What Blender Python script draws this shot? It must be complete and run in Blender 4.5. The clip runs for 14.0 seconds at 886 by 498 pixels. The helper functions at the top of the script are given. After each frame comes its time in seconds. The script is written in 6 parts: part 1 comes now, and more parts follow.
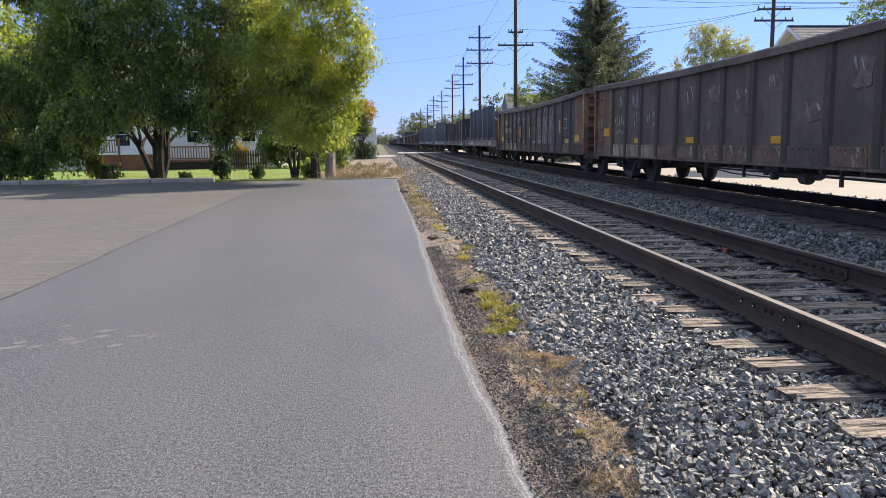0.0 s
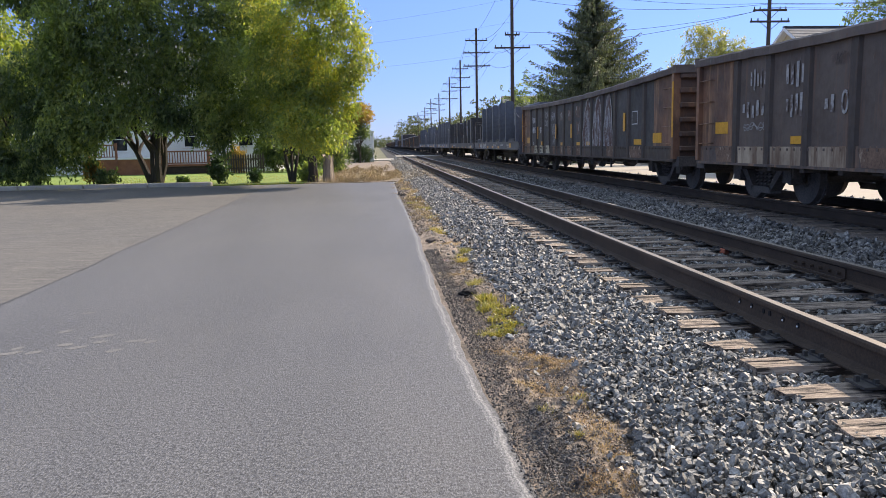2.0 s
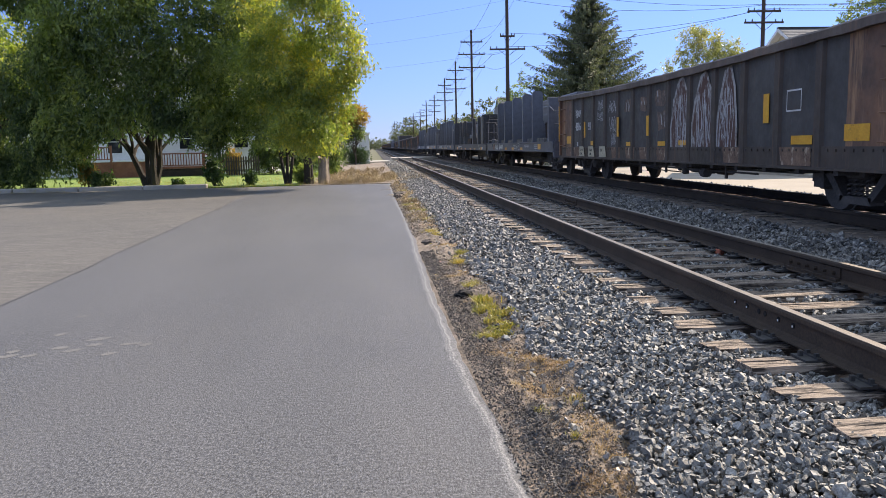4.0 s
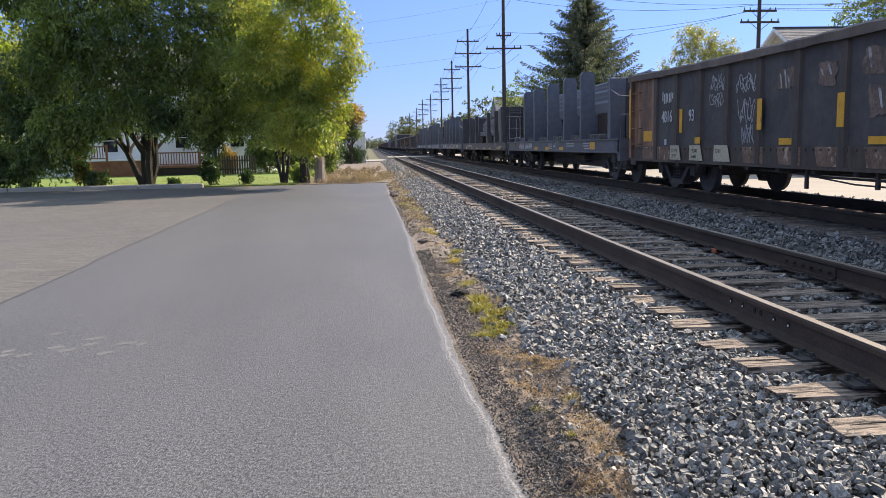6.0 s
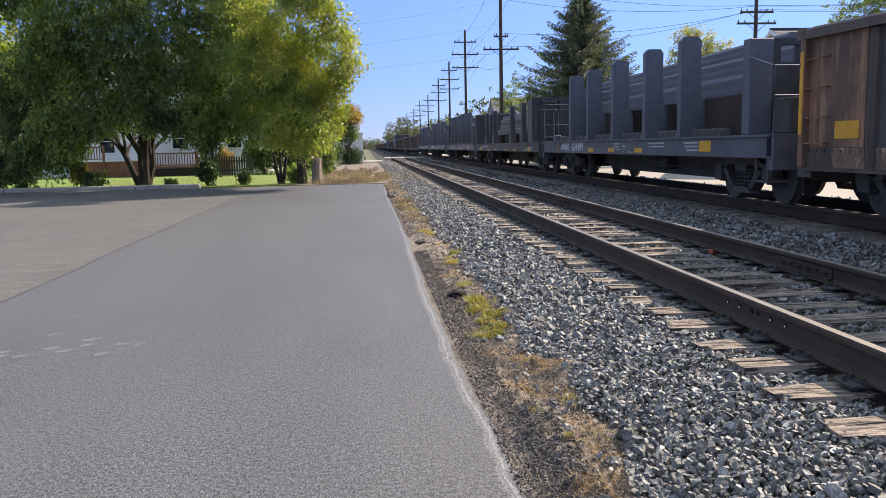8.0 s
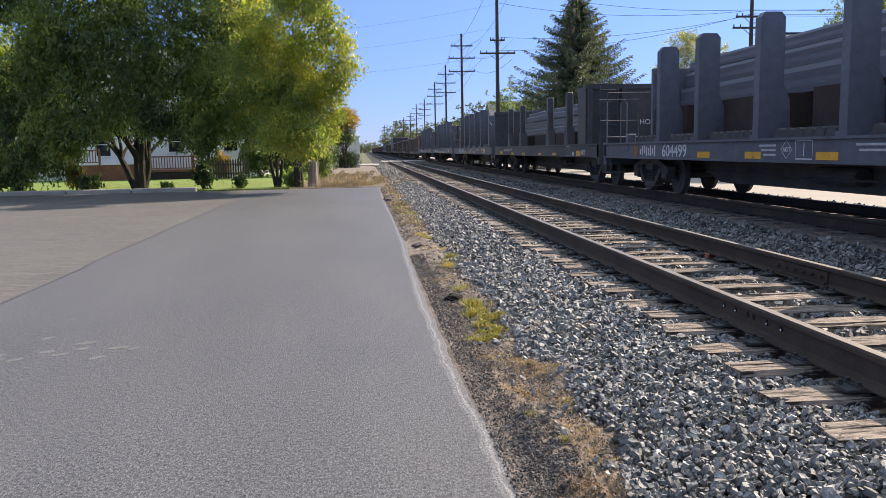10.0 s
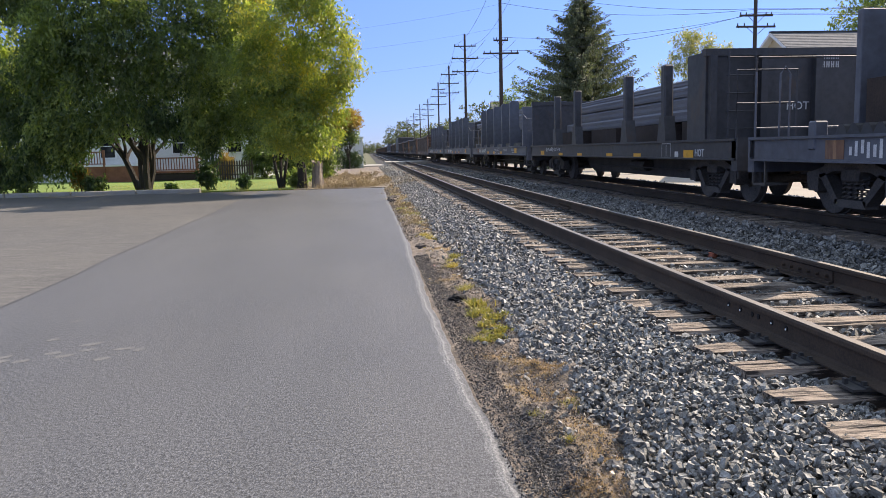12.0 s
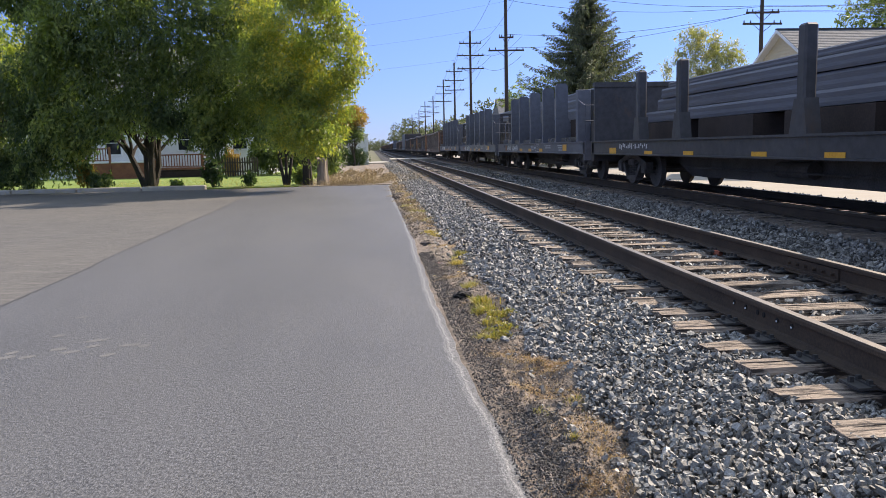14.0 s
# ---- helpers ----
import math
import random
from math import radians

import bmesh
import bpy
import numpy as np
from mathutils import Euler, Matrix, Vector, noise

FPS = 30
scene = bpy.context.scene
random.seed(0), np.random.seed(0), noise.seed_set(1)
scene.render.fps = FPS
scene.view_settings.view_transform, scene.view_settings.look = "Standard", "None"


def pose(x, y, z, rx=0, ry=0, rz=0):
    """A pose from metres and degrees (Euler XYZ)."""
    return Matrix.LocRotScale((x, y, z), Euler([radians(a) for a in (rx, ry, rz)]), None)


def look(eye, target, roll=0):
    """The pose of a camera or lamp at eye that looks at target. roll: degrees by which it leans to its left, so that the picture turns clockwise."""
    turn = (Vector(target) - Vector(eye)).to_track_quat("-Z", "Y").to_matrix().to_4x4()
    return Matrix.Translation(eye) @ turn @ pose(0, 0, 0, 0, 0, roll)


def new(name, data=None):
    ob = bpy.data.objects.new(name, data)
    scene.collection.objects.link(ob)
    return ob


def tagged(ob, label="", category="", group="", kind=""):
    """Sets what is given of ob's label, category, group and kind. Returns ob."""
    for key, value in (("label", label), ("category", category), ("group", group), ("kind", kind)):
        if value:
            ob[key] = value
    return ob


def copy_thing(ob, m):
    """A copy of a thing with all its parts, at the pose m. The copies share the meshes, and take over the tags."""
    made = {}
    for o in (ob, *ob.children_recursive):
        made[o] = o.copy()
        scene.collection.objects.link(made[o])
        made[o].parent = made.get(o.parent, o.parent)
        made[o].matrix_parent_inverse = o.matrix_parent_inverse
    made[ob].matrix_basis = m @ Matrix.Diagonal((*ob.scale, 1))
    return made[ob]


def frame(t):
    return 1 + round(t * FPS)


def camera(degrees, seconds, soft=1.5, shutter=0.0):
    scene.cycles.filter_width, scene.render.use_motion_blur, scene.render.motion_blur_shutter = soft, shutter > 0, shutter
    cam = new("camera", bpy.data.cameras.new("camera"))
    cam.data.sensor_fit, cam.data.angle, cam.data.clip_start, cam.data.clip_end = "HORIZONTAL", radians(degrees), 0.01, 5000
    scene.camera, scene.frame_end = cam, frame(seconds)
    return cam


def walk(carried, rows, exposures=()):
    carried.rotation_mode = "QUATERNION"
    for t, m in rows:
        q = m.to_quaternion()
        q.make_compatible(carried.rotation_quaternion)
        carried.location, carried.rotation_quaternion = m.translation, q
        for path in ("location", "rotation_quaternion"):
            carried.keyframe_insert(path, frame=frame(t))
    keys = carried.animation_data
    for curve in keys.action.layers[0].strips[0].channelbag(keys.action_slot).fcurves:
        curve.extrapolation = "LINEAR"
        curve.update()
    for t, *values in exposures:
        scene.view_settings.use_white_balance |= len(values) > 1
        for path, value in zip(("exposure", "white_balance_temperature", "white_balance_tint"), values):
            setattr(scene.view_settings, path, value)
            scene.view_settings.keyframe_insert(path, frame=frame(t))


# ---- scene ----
# The camera stands on the asphalt at the origin; the tracks run along +Y.
LENS = 58.68
EYE = (0.0, 0.0, 1.60)
TURNS = [(0, 82.257, 0.706, -4.535), (0.5, 82.301, 0.778, -4.738), (1, 82.340, 0.829, -4.895), (1.5, 82.377, 0.944, -4.837), (2, 82.456, 1.076, -4.720), (2.5, 82.515, 1.157, -4.774), (3, 82.585, 1.193, -4.959), (5.5, 82.500, 1.270, -5.117), (6, 82.501, 1.194, -5.307), (6.5, 82.500, 1.119, -5.451), (7, 82.506, 1.094, -5.569), (7.5, 82.552, 1.114, -5.580), (8, 82.553, 1.159, -5.503), (10.5, 82.832, 1.088, -5.790), (11, 82.813, 1.140, -5.694), (11.5, 82.821, 1.255, -5.583), (12, 82.833, 1.316, -5.496), (12.5, 82.768, 1.384, -5.427), (13, 82.707, 1.363, -5.332), (13.5, 82.660, 1.253, -5.227), (14, 82.638, 1.235, -5.130)]
cam = camera(LENS, 14.0, 0.6)
walk(cam, [(t, pose(*EYE, rx, ry, rz)) for t, rx, ry, rz in TURNS], [(0.0, 1.4, 6850, 17), (6.5, 1.4, 6850, 17), (9.5, 1.33, 6850, 17), (14.0, 1.34, 6850, 17)])

# ---- light ----
SUN_TO = Vector((1.05, 0.66, 1.0)).normalized()
world = bpy.data.worlds.new("sky")
scene.world = world
world.use_nodes = True
wn = world.node_tree
sky = wn.nodes.new("ShaderNodeTexSky")
sky.sky_type = "NISHITA"
sky.sun_disc = False
sky.sun_elevation = math.asin(SUN_TO.z)
sky.sun_rotation = math.atan2(SUN_TO.x, SUN_TO.y)
sky.air_density, sky.dust_density, sky.ozone_density = 0.75, 0.0, 4.0
background = wn.nodes["Background"]
tint = wn.nodes.new("ShaderNodeMix")
tint.data_type, tint.blend_type = "RGBA", "MULTIPLY"
tint.inputs[0].default_value, tint.inputs[7].default_value = 1.0, (1.10, 1.06, 1.19, 1)
wn.links.new(sky.outputs[0], tint.inputs[6])
# deep blue dimmed low down, zenith boosted and paler as added fill light
aim = wn.nodes.new("ShaderNodeTexCoord")
height_ = wn.nodes.new("ShaderNodeSeparateXYZ")
wn.links.new(aim.outputs["Generated"], height_.inputs[0])
sky_grade = wn.nodes.new("ShaderNodeValToRGB")
sky_grade.color_ramp.elements[0].color = (0.21, 0.25, 0.37, 1)
sky_grade.color_ramp.elements[1].position, sky_grade.color_ramp.elements[1].color = 0.9, (4.1, 2.88, 1.45, 1)
sky_grade.color_ramp.elements.new(0.2).color = (0.42, 0.475, 0.57, 1)
wn.links.new(height_.outputs[2], sky_grade.inputs[0])
deep = wn.nodes.new("ShaderNodeMix")
deep.data_type, deep.blend_type = "RGBA", "MULTIPLY"
deep.inputs[0].default_value = 1.0
wn.links.new(tint.outputs[2], deep.inputs[6])
wn.links.new(sky_grade.outputs[0], deep.inputs[7])
wn.links.new(deep.outputs[2], background.inputs[0])
background.inputs[1].default_value = 0.118
sun = new("sun", bpy.data.lights.new("sun", "SUN"))
sun.data.energy, sun.data.angle, sun.data.color = 3.38, radians(0.53), (1.0, 0.90, 0.74)
sun.matrix_world = look(SUN_TO * 50, (0, 0, 0))

# ---- materials ----


def shader(name):
    m = bpy.data.materials.new(name)
    m.use_nodes = True
    return m, m.node_tree.nodes, m.node_tree.links, m.node_tree.nodes["Principled BSDF"]


def noise_node(nodes, links, coord, scale, detail=4.0, rough=0.6, stretch=None):
    n = nodes.new("ShaderNodeTexNoise")
    n.inputs["Scale"].default_value, n.inputs["Detail"].default_value = scale, detail
    n.inputs["Roughness"].default_value = rough
    if stretch:
        mp = nodes.new("ShaderNodeMapping")
        mp.inputs["Scale"].default_value = stretch
        links.new(coord, mp.inputs[0])
        coord = mp.outputs[0]
    links.new(coord, n.inputs["Vector"])
    return n.outputs["Fac"]


def ramp(nodes, links, fac, stops):
    r = nodes.new("ShaderNodeValToRGB")
    e = r.color_ramp.elements
    while len(e) < len(stops):
        e.new(0.5)
    for k, (p, c) in zip(e, stops):
        k.position, k.color = p, (*c, 1) if len(c) == 3 else c
    links.new(fac, r.inputs[0])
    return r.outputs[0]


def blend(nodes, links, fac, a, b, mode="MIX"):
    n = nodes.new("ShaderNodeMix")
    n.data_type, n.blend_type = "RGBA", mode
    for socket, v in ((0, fac), (6, a), (7, b)):
        if isinstance(v, (int, float)):
            n.inputs[socket].default_value = v
        elif isinstance(v, tuple):
            n.inputs[socket].default_value = (*v, 1)
        else:
            links.new(v, n.inputs[socket])
    return n.outputs[2]


def bump_node(nodes, links, height, strength, distance, bsdf, under=None):
    b = nodes.new("ShaderNodeBump")
    b.inputs["Strength"].default_value, b.inputs["Distance"].default_value = strength, distance
    links.new(height, b.inputs["Height"])
    if under:
        links.new(under, b.inputs["Normal"])
    links.new(b.outputs[0], bsdf.inputs["Normal"])
    return b.outputs[0]


def surface(name, dark, light, rough=0.8, coarse=1.2, fine=40.0, bump=0.3, metal=0.0, stain=None, stain_at=(0.55, 0.68), stain_scale=1.5,
            stretch=None, vary=0.0, relief=0.004, stain_stretch=None, island=False):
    """Two tones mixed at two scales, with stains, fine relief and a shift from piece to piece."""
    m, nodes, links, bsdf = shader(name)
    tc = nodes.new("ShaderNodeTexCoord").outputs["Object"]
    big = noise_node(nodes, links, tc, coarse, 5, 0.6, stretch)
    small = noise_node(nodes, links, tc, fine, 3, 0.65, stretch)
    mixed = nodes.new("ShaderNodeMath")
    mixed.operation = "MULTIPLY_ADD"
    links.new(small, mixed.inputs[0])
    mixed.inputs[1].default_value = 0.5
    half = nodes.new("ShaderNodeMath")
    half.operation = "MULTIPLY"
    links.new(big, half.inputs[0])
    half.inputs[1].default_value = 0.5
    links.new(half.outputs[0], mixed.inputs[2])
    col = ramp(nodes, links, mixed.outputs[0], [(0.36, dark), (0.64, light)])
    if stain:
        s = noise_node(nodes, links, tc, stain_scale, 6, 0.65, stain_stretch or stretch)
        f = ramp(nodes, links, s, [(stain_at[0], (0, 0, 0)), (stain_at[1], (1, 1, 1))])
        col = blend(nodes, links, f, col, stain)
    if vary:
        if island:
            rnd = nodes.new("ShaderNodeNewGeometry").outputs["Random Per Island"]
        else:
            rnd = nodes.new("ShaderNodeObjectInfo").outputs["Random"]
        f = ramp(nodes, links, rnd, [(0.0, (1 - vary,) * 3), (1.0, (1 + vary,) * 3)])
        col = blend(nodes, links, 1.0, col, f, "MULTIPLY")
    links.new(col, bsdf.inputs["Base Color"])
    bsdf.inputs["Roughness"].default_value, bsdf.inputs["Metallic"].default_value = rough, metal
    if bump:
        bump_node(nodes, links, small, bump, relief, bsdf)
    return m


def leaf_material(name, stops, through_light=0.45, gloss=0.35):
    """Leaves: a tone for each leaf, part of the light passing through."""
    m, nodes, links, bsdf = shader(name)
    geo = nodes.new("ShaderNodeNewGeometry")
    tc = nodes.new("ShaderNodeTexCoord").outputs["Object"]
    patch = noise_node(nodes, links, tc, 0.55, 3, 0.6)
    add = nodes.new("ShaderNodeMath")
    add.operation = "MULTIPLY_ADD"
    links.new(geo.outputs["Random Per Island"], add.inputs[0])
    add.inputs[1].default_value = 0.45
    sub = nodes.new("ShaderNodeMath")
    sub.operation = "MULTIPLY_ADD"
    links.new(patch, sub.inputs[0])
    sub.inputs[1].default_value, sub.inputs[2].default_value = 1.3, -0.4
    links.new(sub.outputs[0], add.inputs[2])
    col = ramp(nodes, links, add.outputs[0], stops)
    links.new(col, bsdf.inputs["Base Color"])
    bsdf.inputs["Roughness"].default_value = gloss
    bsdf.inputs["Specular IOR Level"].default_value = 0.55
    tr = nodes.new("ShaderNodeBsdfTranslucent")
    warm = blend(nodes, links, 1.0, col, (1.75, 1.85, 0.85), "MULTIPLY")
    links.new(warm, tr.inputs[0])
    mix = nodes.new("ShaderNodeMixShader")
    mix.inputs[0].default_value = through_light
    links.new(bsdf.outputs[0], mix.inputs[1])
    links.new(tr.outputs[0], mix.inputs[2])
    links.new(mix.outputs[0], nodes["Material Output"].inputs[0])
    return m


def asphalt_material():
    m, nodes, links, bsdf = shader("sealed asphalt")
    tc = nodes.new("ShaderNodeTexCoord").outputs["Object"]
    grit = noise_node(nodes, links, tc, 85, 3, 0.8, (1.0, 0.55, 1.0))
    mid = noise_node(nodes, links, tc, 30, 4, 0.6)
    streak = noise_node(nodes, links, tc, 0.8, 5, 0.6, (1.0, 0.22, 1.0))
    base = ramp(nodes, links, grit, [(0.38, (0.008, 0.0082, 0.0090)), (0.5, (0.062, 0.0632, 0.068)), (0.62, (0.210, 0.2125, 0.224))])
    base = blend(nodes, links, 0.4, base, ramp(nodes, links, mid, [(0.36, (0.024, 0.0245, 0.0265)), (0.64, (0.140, 0.142, 0.149))]))
    brown = ramp(nodes, links, noise_node(nodes, links, tc, 0.35, 4, 0.6, (1.0, 0.5, 1.0)), [(0.45, (0, 0, 0)), (0.68, (0.3, 0.3, 0.3))])
    base = blend(nodes, links, brown, base, (0.118, 0.114, 0.108))
    worn = ramp(nodes, links, streak, [(0.40, (0.93, 0.93, 0.93)), (0.64, (1.09, 1.085, 1.08))])
    base = blend(nodes, links, 1.0, base, worn, "MULTIPLY")
    # a ragged pale worn line just inside the rim; "rim" is the distance from it
    rim = nodes.new("ShaderNodeAttribute")
    rim.attribute_name = "rim"
    wob = noise_node(nodes, links, tc, 7, 5, 0.75)
    reach = nodes.new("ShaderNodeMath")
    reach.operation = "MULTIPLY_ADD"
    links.new(wob, reach.inputs[0])
    reach.inputs[1].default_value = 0.10
    links.new(rim.outputs["Fac"], reach.inputs[2])
    dusty = ramp(nodes, links, reach.outputs[0], [(0.086, (0.05, 0.05, 0.05)), (0.104, (0.52, 0.52, 0.52)), (0.118, (0.16, 0.16, 0.16)), (0.132, (0.36, 0.36, 0.36)), (0.148, (0, 0, 0))])
    base = blend(nodes, links, dusty, base, ramp(nodes, links, grit, [(0.36, (0.09, 0.092, 0.095)), (0.62, (0.42, 0.42, 0.415))]))
    links.new(base, bsdf.inputs["Base Color"])
    bsdf.inputs["Roughness"].default_value = 0.62
    bsdf.inputs["Specular IOR Level"].default_value = 0.4
    bump_node(nodes, links, grit, 0.8, 0.006, bsdf)
    return m


def old_asphalt_material():
    """Sun-bleached asphalt: grit, broad brownish dust, and faint thin arcs where tyres turned."""
    m, nodes, links, bsdf = shader("older asphalt")
    tc = nodes.new("ShaderNodeTexCoord").outputs["Object"]
    grit = noise_node(nodes, links, tc, 95, 3, 0.75)
    mid = noise_node(nodes, links, tc, 22, 4, 0.65)
    base = ramp(nodes, links, grit, [(0.38, (0.018, 0.0175, 0.017)), (0.5, (0.075, 0.073, 0.071)), (0.62, (0.205, 0.201, 0.194))])
    base = blend(nodes, links, 0.45, base, ramp(nodes, links, mid, [(0.36, (0.04, 0.0385, 0.037)), (0.64, (0.165, 0.158, 0.149))]))
    dust = ramp(nodes, links, noise_node(nodes, links, tc, 0.28, 5, 0.65), [(0.40, (0, 0, 0)), (0.66, (0.6, 0.6, 0.6))])
    base = blend(nodes, links, dust, base, (0.122, 0.114, 0.103))
    warp = nodes.new("ShaderNodeMapping")
    warp.inputs["Rotation"].default_value, warp.inputs["Scale"].default_value = (0, 0, 0.20), (0.22, 1.0, 1.0)
    links.new(tc, warp.inputs[0])
    arcs = nodes.new("ShaderNodeTexNoise")
    arcs.inputs["Scale"].default_value, arcs.inputs["Detail"].default_value, arcs.inputs["Distortion"].default_value = 6.0, 9.0, 2.2
    links.new(warp.outputs[0], arcs.inputs["Vector"])
    tyre = ramp(nodes, links, arcs.outputs["Fac"], [(0.34, (0.74, 0.74, 0.745)), (0.46, (0.97, 0.97, 0.97)), (0.55, (1, 1, 1)), (0.66, (1.26, 1.245, 1.22))])
    base = blend(nodes, links, 1.0, base, tyre, "MULTIPLY")
    links.new(base, bsdf.inputs["Base Color"])
    bsdf.inputs["Roughness"].default_value, bsdf.inputs["Specular IOR Level"].default_value = 0.75, 0.35
    bump_node(nodes, links, grit, 0.8, 0.006, bsdf)
    return m


def car_side_material(name, dark, light, streak, streak_at, scratch=0.5):
    """Old car paint: grime, rust bleeding down in streaks, and thin pale scratches."""
    m, nodes, links, bsdf = shader(name)
    tc = nodes.new("ShaderNodeTexCoord").outputs["Object"]
    big = noise_node(nodes, links, tc, 0.9, 5, 0.65)
    col = ramp(nodes, links, big, [(0.34, dark), (0.66, light)])
    bleed = noise_node(nodes, links, tc, 1.5, 6, 0.7, (1, 3.2, 0.28))
    col = blend(nodes, links, ramp(nodes, links, bleed, [(streak_at[0], (0, 0, 0)), (streak_at[1], (0.85, 0.85, 0.85))]), col, streak)
    spots = noise_node(nodes, links, tc, 7, 6, 0.75, (1, 1.2, 0.8))
    col = blend(nodes, links, ramp(nodes, links, spots, [(0.60, (0, 0, 0)), (0.70, (0.6, 0.6, 0.6))]), col, (0.13, 0.06, 0.033))
    thin = noise_node(nodes, links, tc, 5, 5, 0.8, (1, 5.0, 0.35))
    col = blend(nodes, links, ramp(nodes, links, thin, [(0.645, (0, 0, 0)), (0.70, (scratch, scratch, scratch))]), col, (0.36, 0.33, 0.29))
    links.new(col, bsdf.inputs["Base Color"])
    rough = ramp(nodes, links, spots, [(0.3, (0.5, 0.5, 0.5)), (0.7, (0.8, 0.8, 0.8))])
    links.new(rough, bsdf.inputs["Roughness"])
    bump_node(nodes, links, spots, 0.25, 0.006, bsdf)
    return m


M = {}
M["asphalt"] = asphalt_material()
M["old_asphalt"] = old_asphalt_material()
M["seal"] = surface("crack sealant", (0.03, 0.03, 0.032), (0.06, 0.06, 0.06), 0.6, 3, 60, 0.2)
M["chalk"] = surface("chalky scuffs", (0.08, 0.081, 0.083), (0.18, 0.18, 0.18), 0.95, 30, 105, 0.5)
M["dirt"] = surface("dry dirt", (0.085, 0.070, 0.058), (0.30, 0.242, 0.192), 0.95, 3.0, 55, 1.0, stain=(0.042, 0.037, 0.034), stain_at=(0.54, 0.66), stain_scale=1.9, relief=0.02)
# Fines coloured near black so the gaps between stones read as shaded.
M["bed"] = surface("ballast fines darkened for gap shade", (0.022, 0.021, 0.020), (0.065, 0.062, 0.058), 0.95, 6, 45, 1.0, relief=0.03)
M["stone"] = surface("crushed stone", (0.036, 0.036, 0.035), (0.325, 0.318, 0.298), 0.6, 16, 70, 0.9, vary=0.65, island=True)
M["crumb"] = surface("dark crumbs", (0.042, 0.036, 0.032), (0.28, 0.228, 0.182), 0.8, 9, 60, 0.4, vary=0.75, island=True)
M["black_crumb"] = surface("black asphalt crumbs", (0.028, 0.026, 0.025), (0.14, 0.13, 0.12), 0.75, 9, 60, 0.4, vary=0.6, island=True)
M["ground"] = surface("far ground", (0.06, 0.07, 0.03), (0.16, 0.15, 0.085), 0.95, 0.1, 3, 0.3)
M["lawn"] = surface("mown lawn", (0.09, 0.15, 0.025), (0.19, 0.27, 0.05), 0.9, 0.6, 25, 0.6, relief=0.03)
M["grass"] = leaf_material("grass blades", [(0.2, (0.15, 0.16, 0.045)), (0.5, (0.30, 0.26, 0.08)), (0.8, (0.50, 0.36, 0.13))], 0.3)
M["straw"] = leaf_material("dry straw", [(0.2, (0.22, 0.145, 0.098)), (0.5, (0.41, 0.285, 0.19)), (0.8, (0.57, 0.45, 0.33))], 0.25, 0.8)
M["weed"] = leaf_material("brown dead weeds", [(0.2, (0.17, 0.125, 0.09)), (0.5, (0.33, 0.25, 0.175)), (0.8, (0.52, 0.41, 0.29))], 0.12, 0.8)
# Near-black that paints the shade inside a hollow and the bolt holes.
M["hollow_black"] = surface("black for shaded hollows", (0.005, 0.005, 0.005), (0.014, 0.013, 0.013), 0.95, 6, 50, 0.6)
M["concrete"] = surface("concrete", (0.25, 0.232, 0.20), (0.42, 0.388, 0.335), 0.9, 1.5, 60, 0.4)
M["road"] = surface("pale concrete street", (0.24, 0.21, 0.168), (0.335, 0.298, 0.245), 0.9, 0.4, 60, 0.3)
M["rail"] = surface("brown rusted rail", (0.026, 0.0175, 0.012), (0.068, 0.045, 0.030), 0.9, 2, 60, 0.4, relief=0.003)
M["railtop"] = surface("worn rail head", (0.13, 0.11, 0.09), (0.27, 0.24, 0.205), 0.5, 2, 40, 0.15, metal=0.6, stretch=(6, 0.3, 1))
M["tie"] = surface("weathered tie timber", (0.13, 0.104, 0.083), (0.45, 0.365, 0.29), 0.9, 3, 22, 0.8, stretch=(0.35, 7, 3), vary=0.25, relief=0.022, stain=(0.045, 0.036, 0.03), stain_at=(0.49, 0.57), stain_scale=6.0, stain_stretch=(0.7, 7, 4))
M["black_iron"] = surface("black iron", (0.02, 0.02, 0.021), (0.05, 0.047, 0.045), 0.65, 3, 50, 0.3)
M["gond"] = car_side_material("dark grimy car paint", (0.070, 0.050, 0.039), (0.142, 0.108, 0.086), (0.20, 0.105, 0.063), (0.55, 0.75), 0.45)
M["post"] = car_side_material("blackened post paint", (0.036, 0.027, 0.022), (0.085, 0.063, 0.048), (0.16, 0.088, 0.05), (0.56, 0.74), 0.25)
M["gond_black"] = car_side_material("blackened car paint", (0.036, 0.033, 0.032), (0.080, 0.074, 0.070), (0.13, 0.08, 0.055), (0.58, 0.78), 0.35)
M["rust"] = car_side_material("rusted car steel", (0.065, 0.042, 0.033), (0.24, 0.115, 0.062), (0.42, 0.235, 0.12), (0.50, 0.66), 0.3)
M["end_rust"] = car_side_material("dark rusted end ribs", (0.05, 0.036, 0.03), (0.12, 0.068, 0.045), (0.25, 0.125, 0.065), (0.55, 0.70), 0.1)
M["flat"] = surface("faded slate car paint", (0.068, 0.073, 0.090), (0.115, 0.122, 0.145), 0.55, 0.6, 6, 0.15, stain=(0.05, 0.045, 0.047), stain_at=(0.56, 0.78), stain_scale=0.9, vary=0.1)
M["black_steel"] = surface("black car paint", (0.026, 0.026, 0.029), (0.058, 0.056, 0.060), 0.55, 0.8, 7, 0.15, stain=(0.075, 0.048, 0.034), stain_at=(0.58, 0.72), stain_scale=1.4, stain_stretch=(1, 1.5, 0.6))
M["under"] = surface("greasy running gear", (0.042, 0.037, 0.033), (0.12, 0.103, 0.09), 0.75, 2, 30, 0.4)
M["steel_load"] = surface("dark rolled steel", (0.07, 0.072, 0.087), (0.13, 0.133, 0.155), 0.55, 0.5, 20, 0.15, stretch=(1, 0.12, 4))
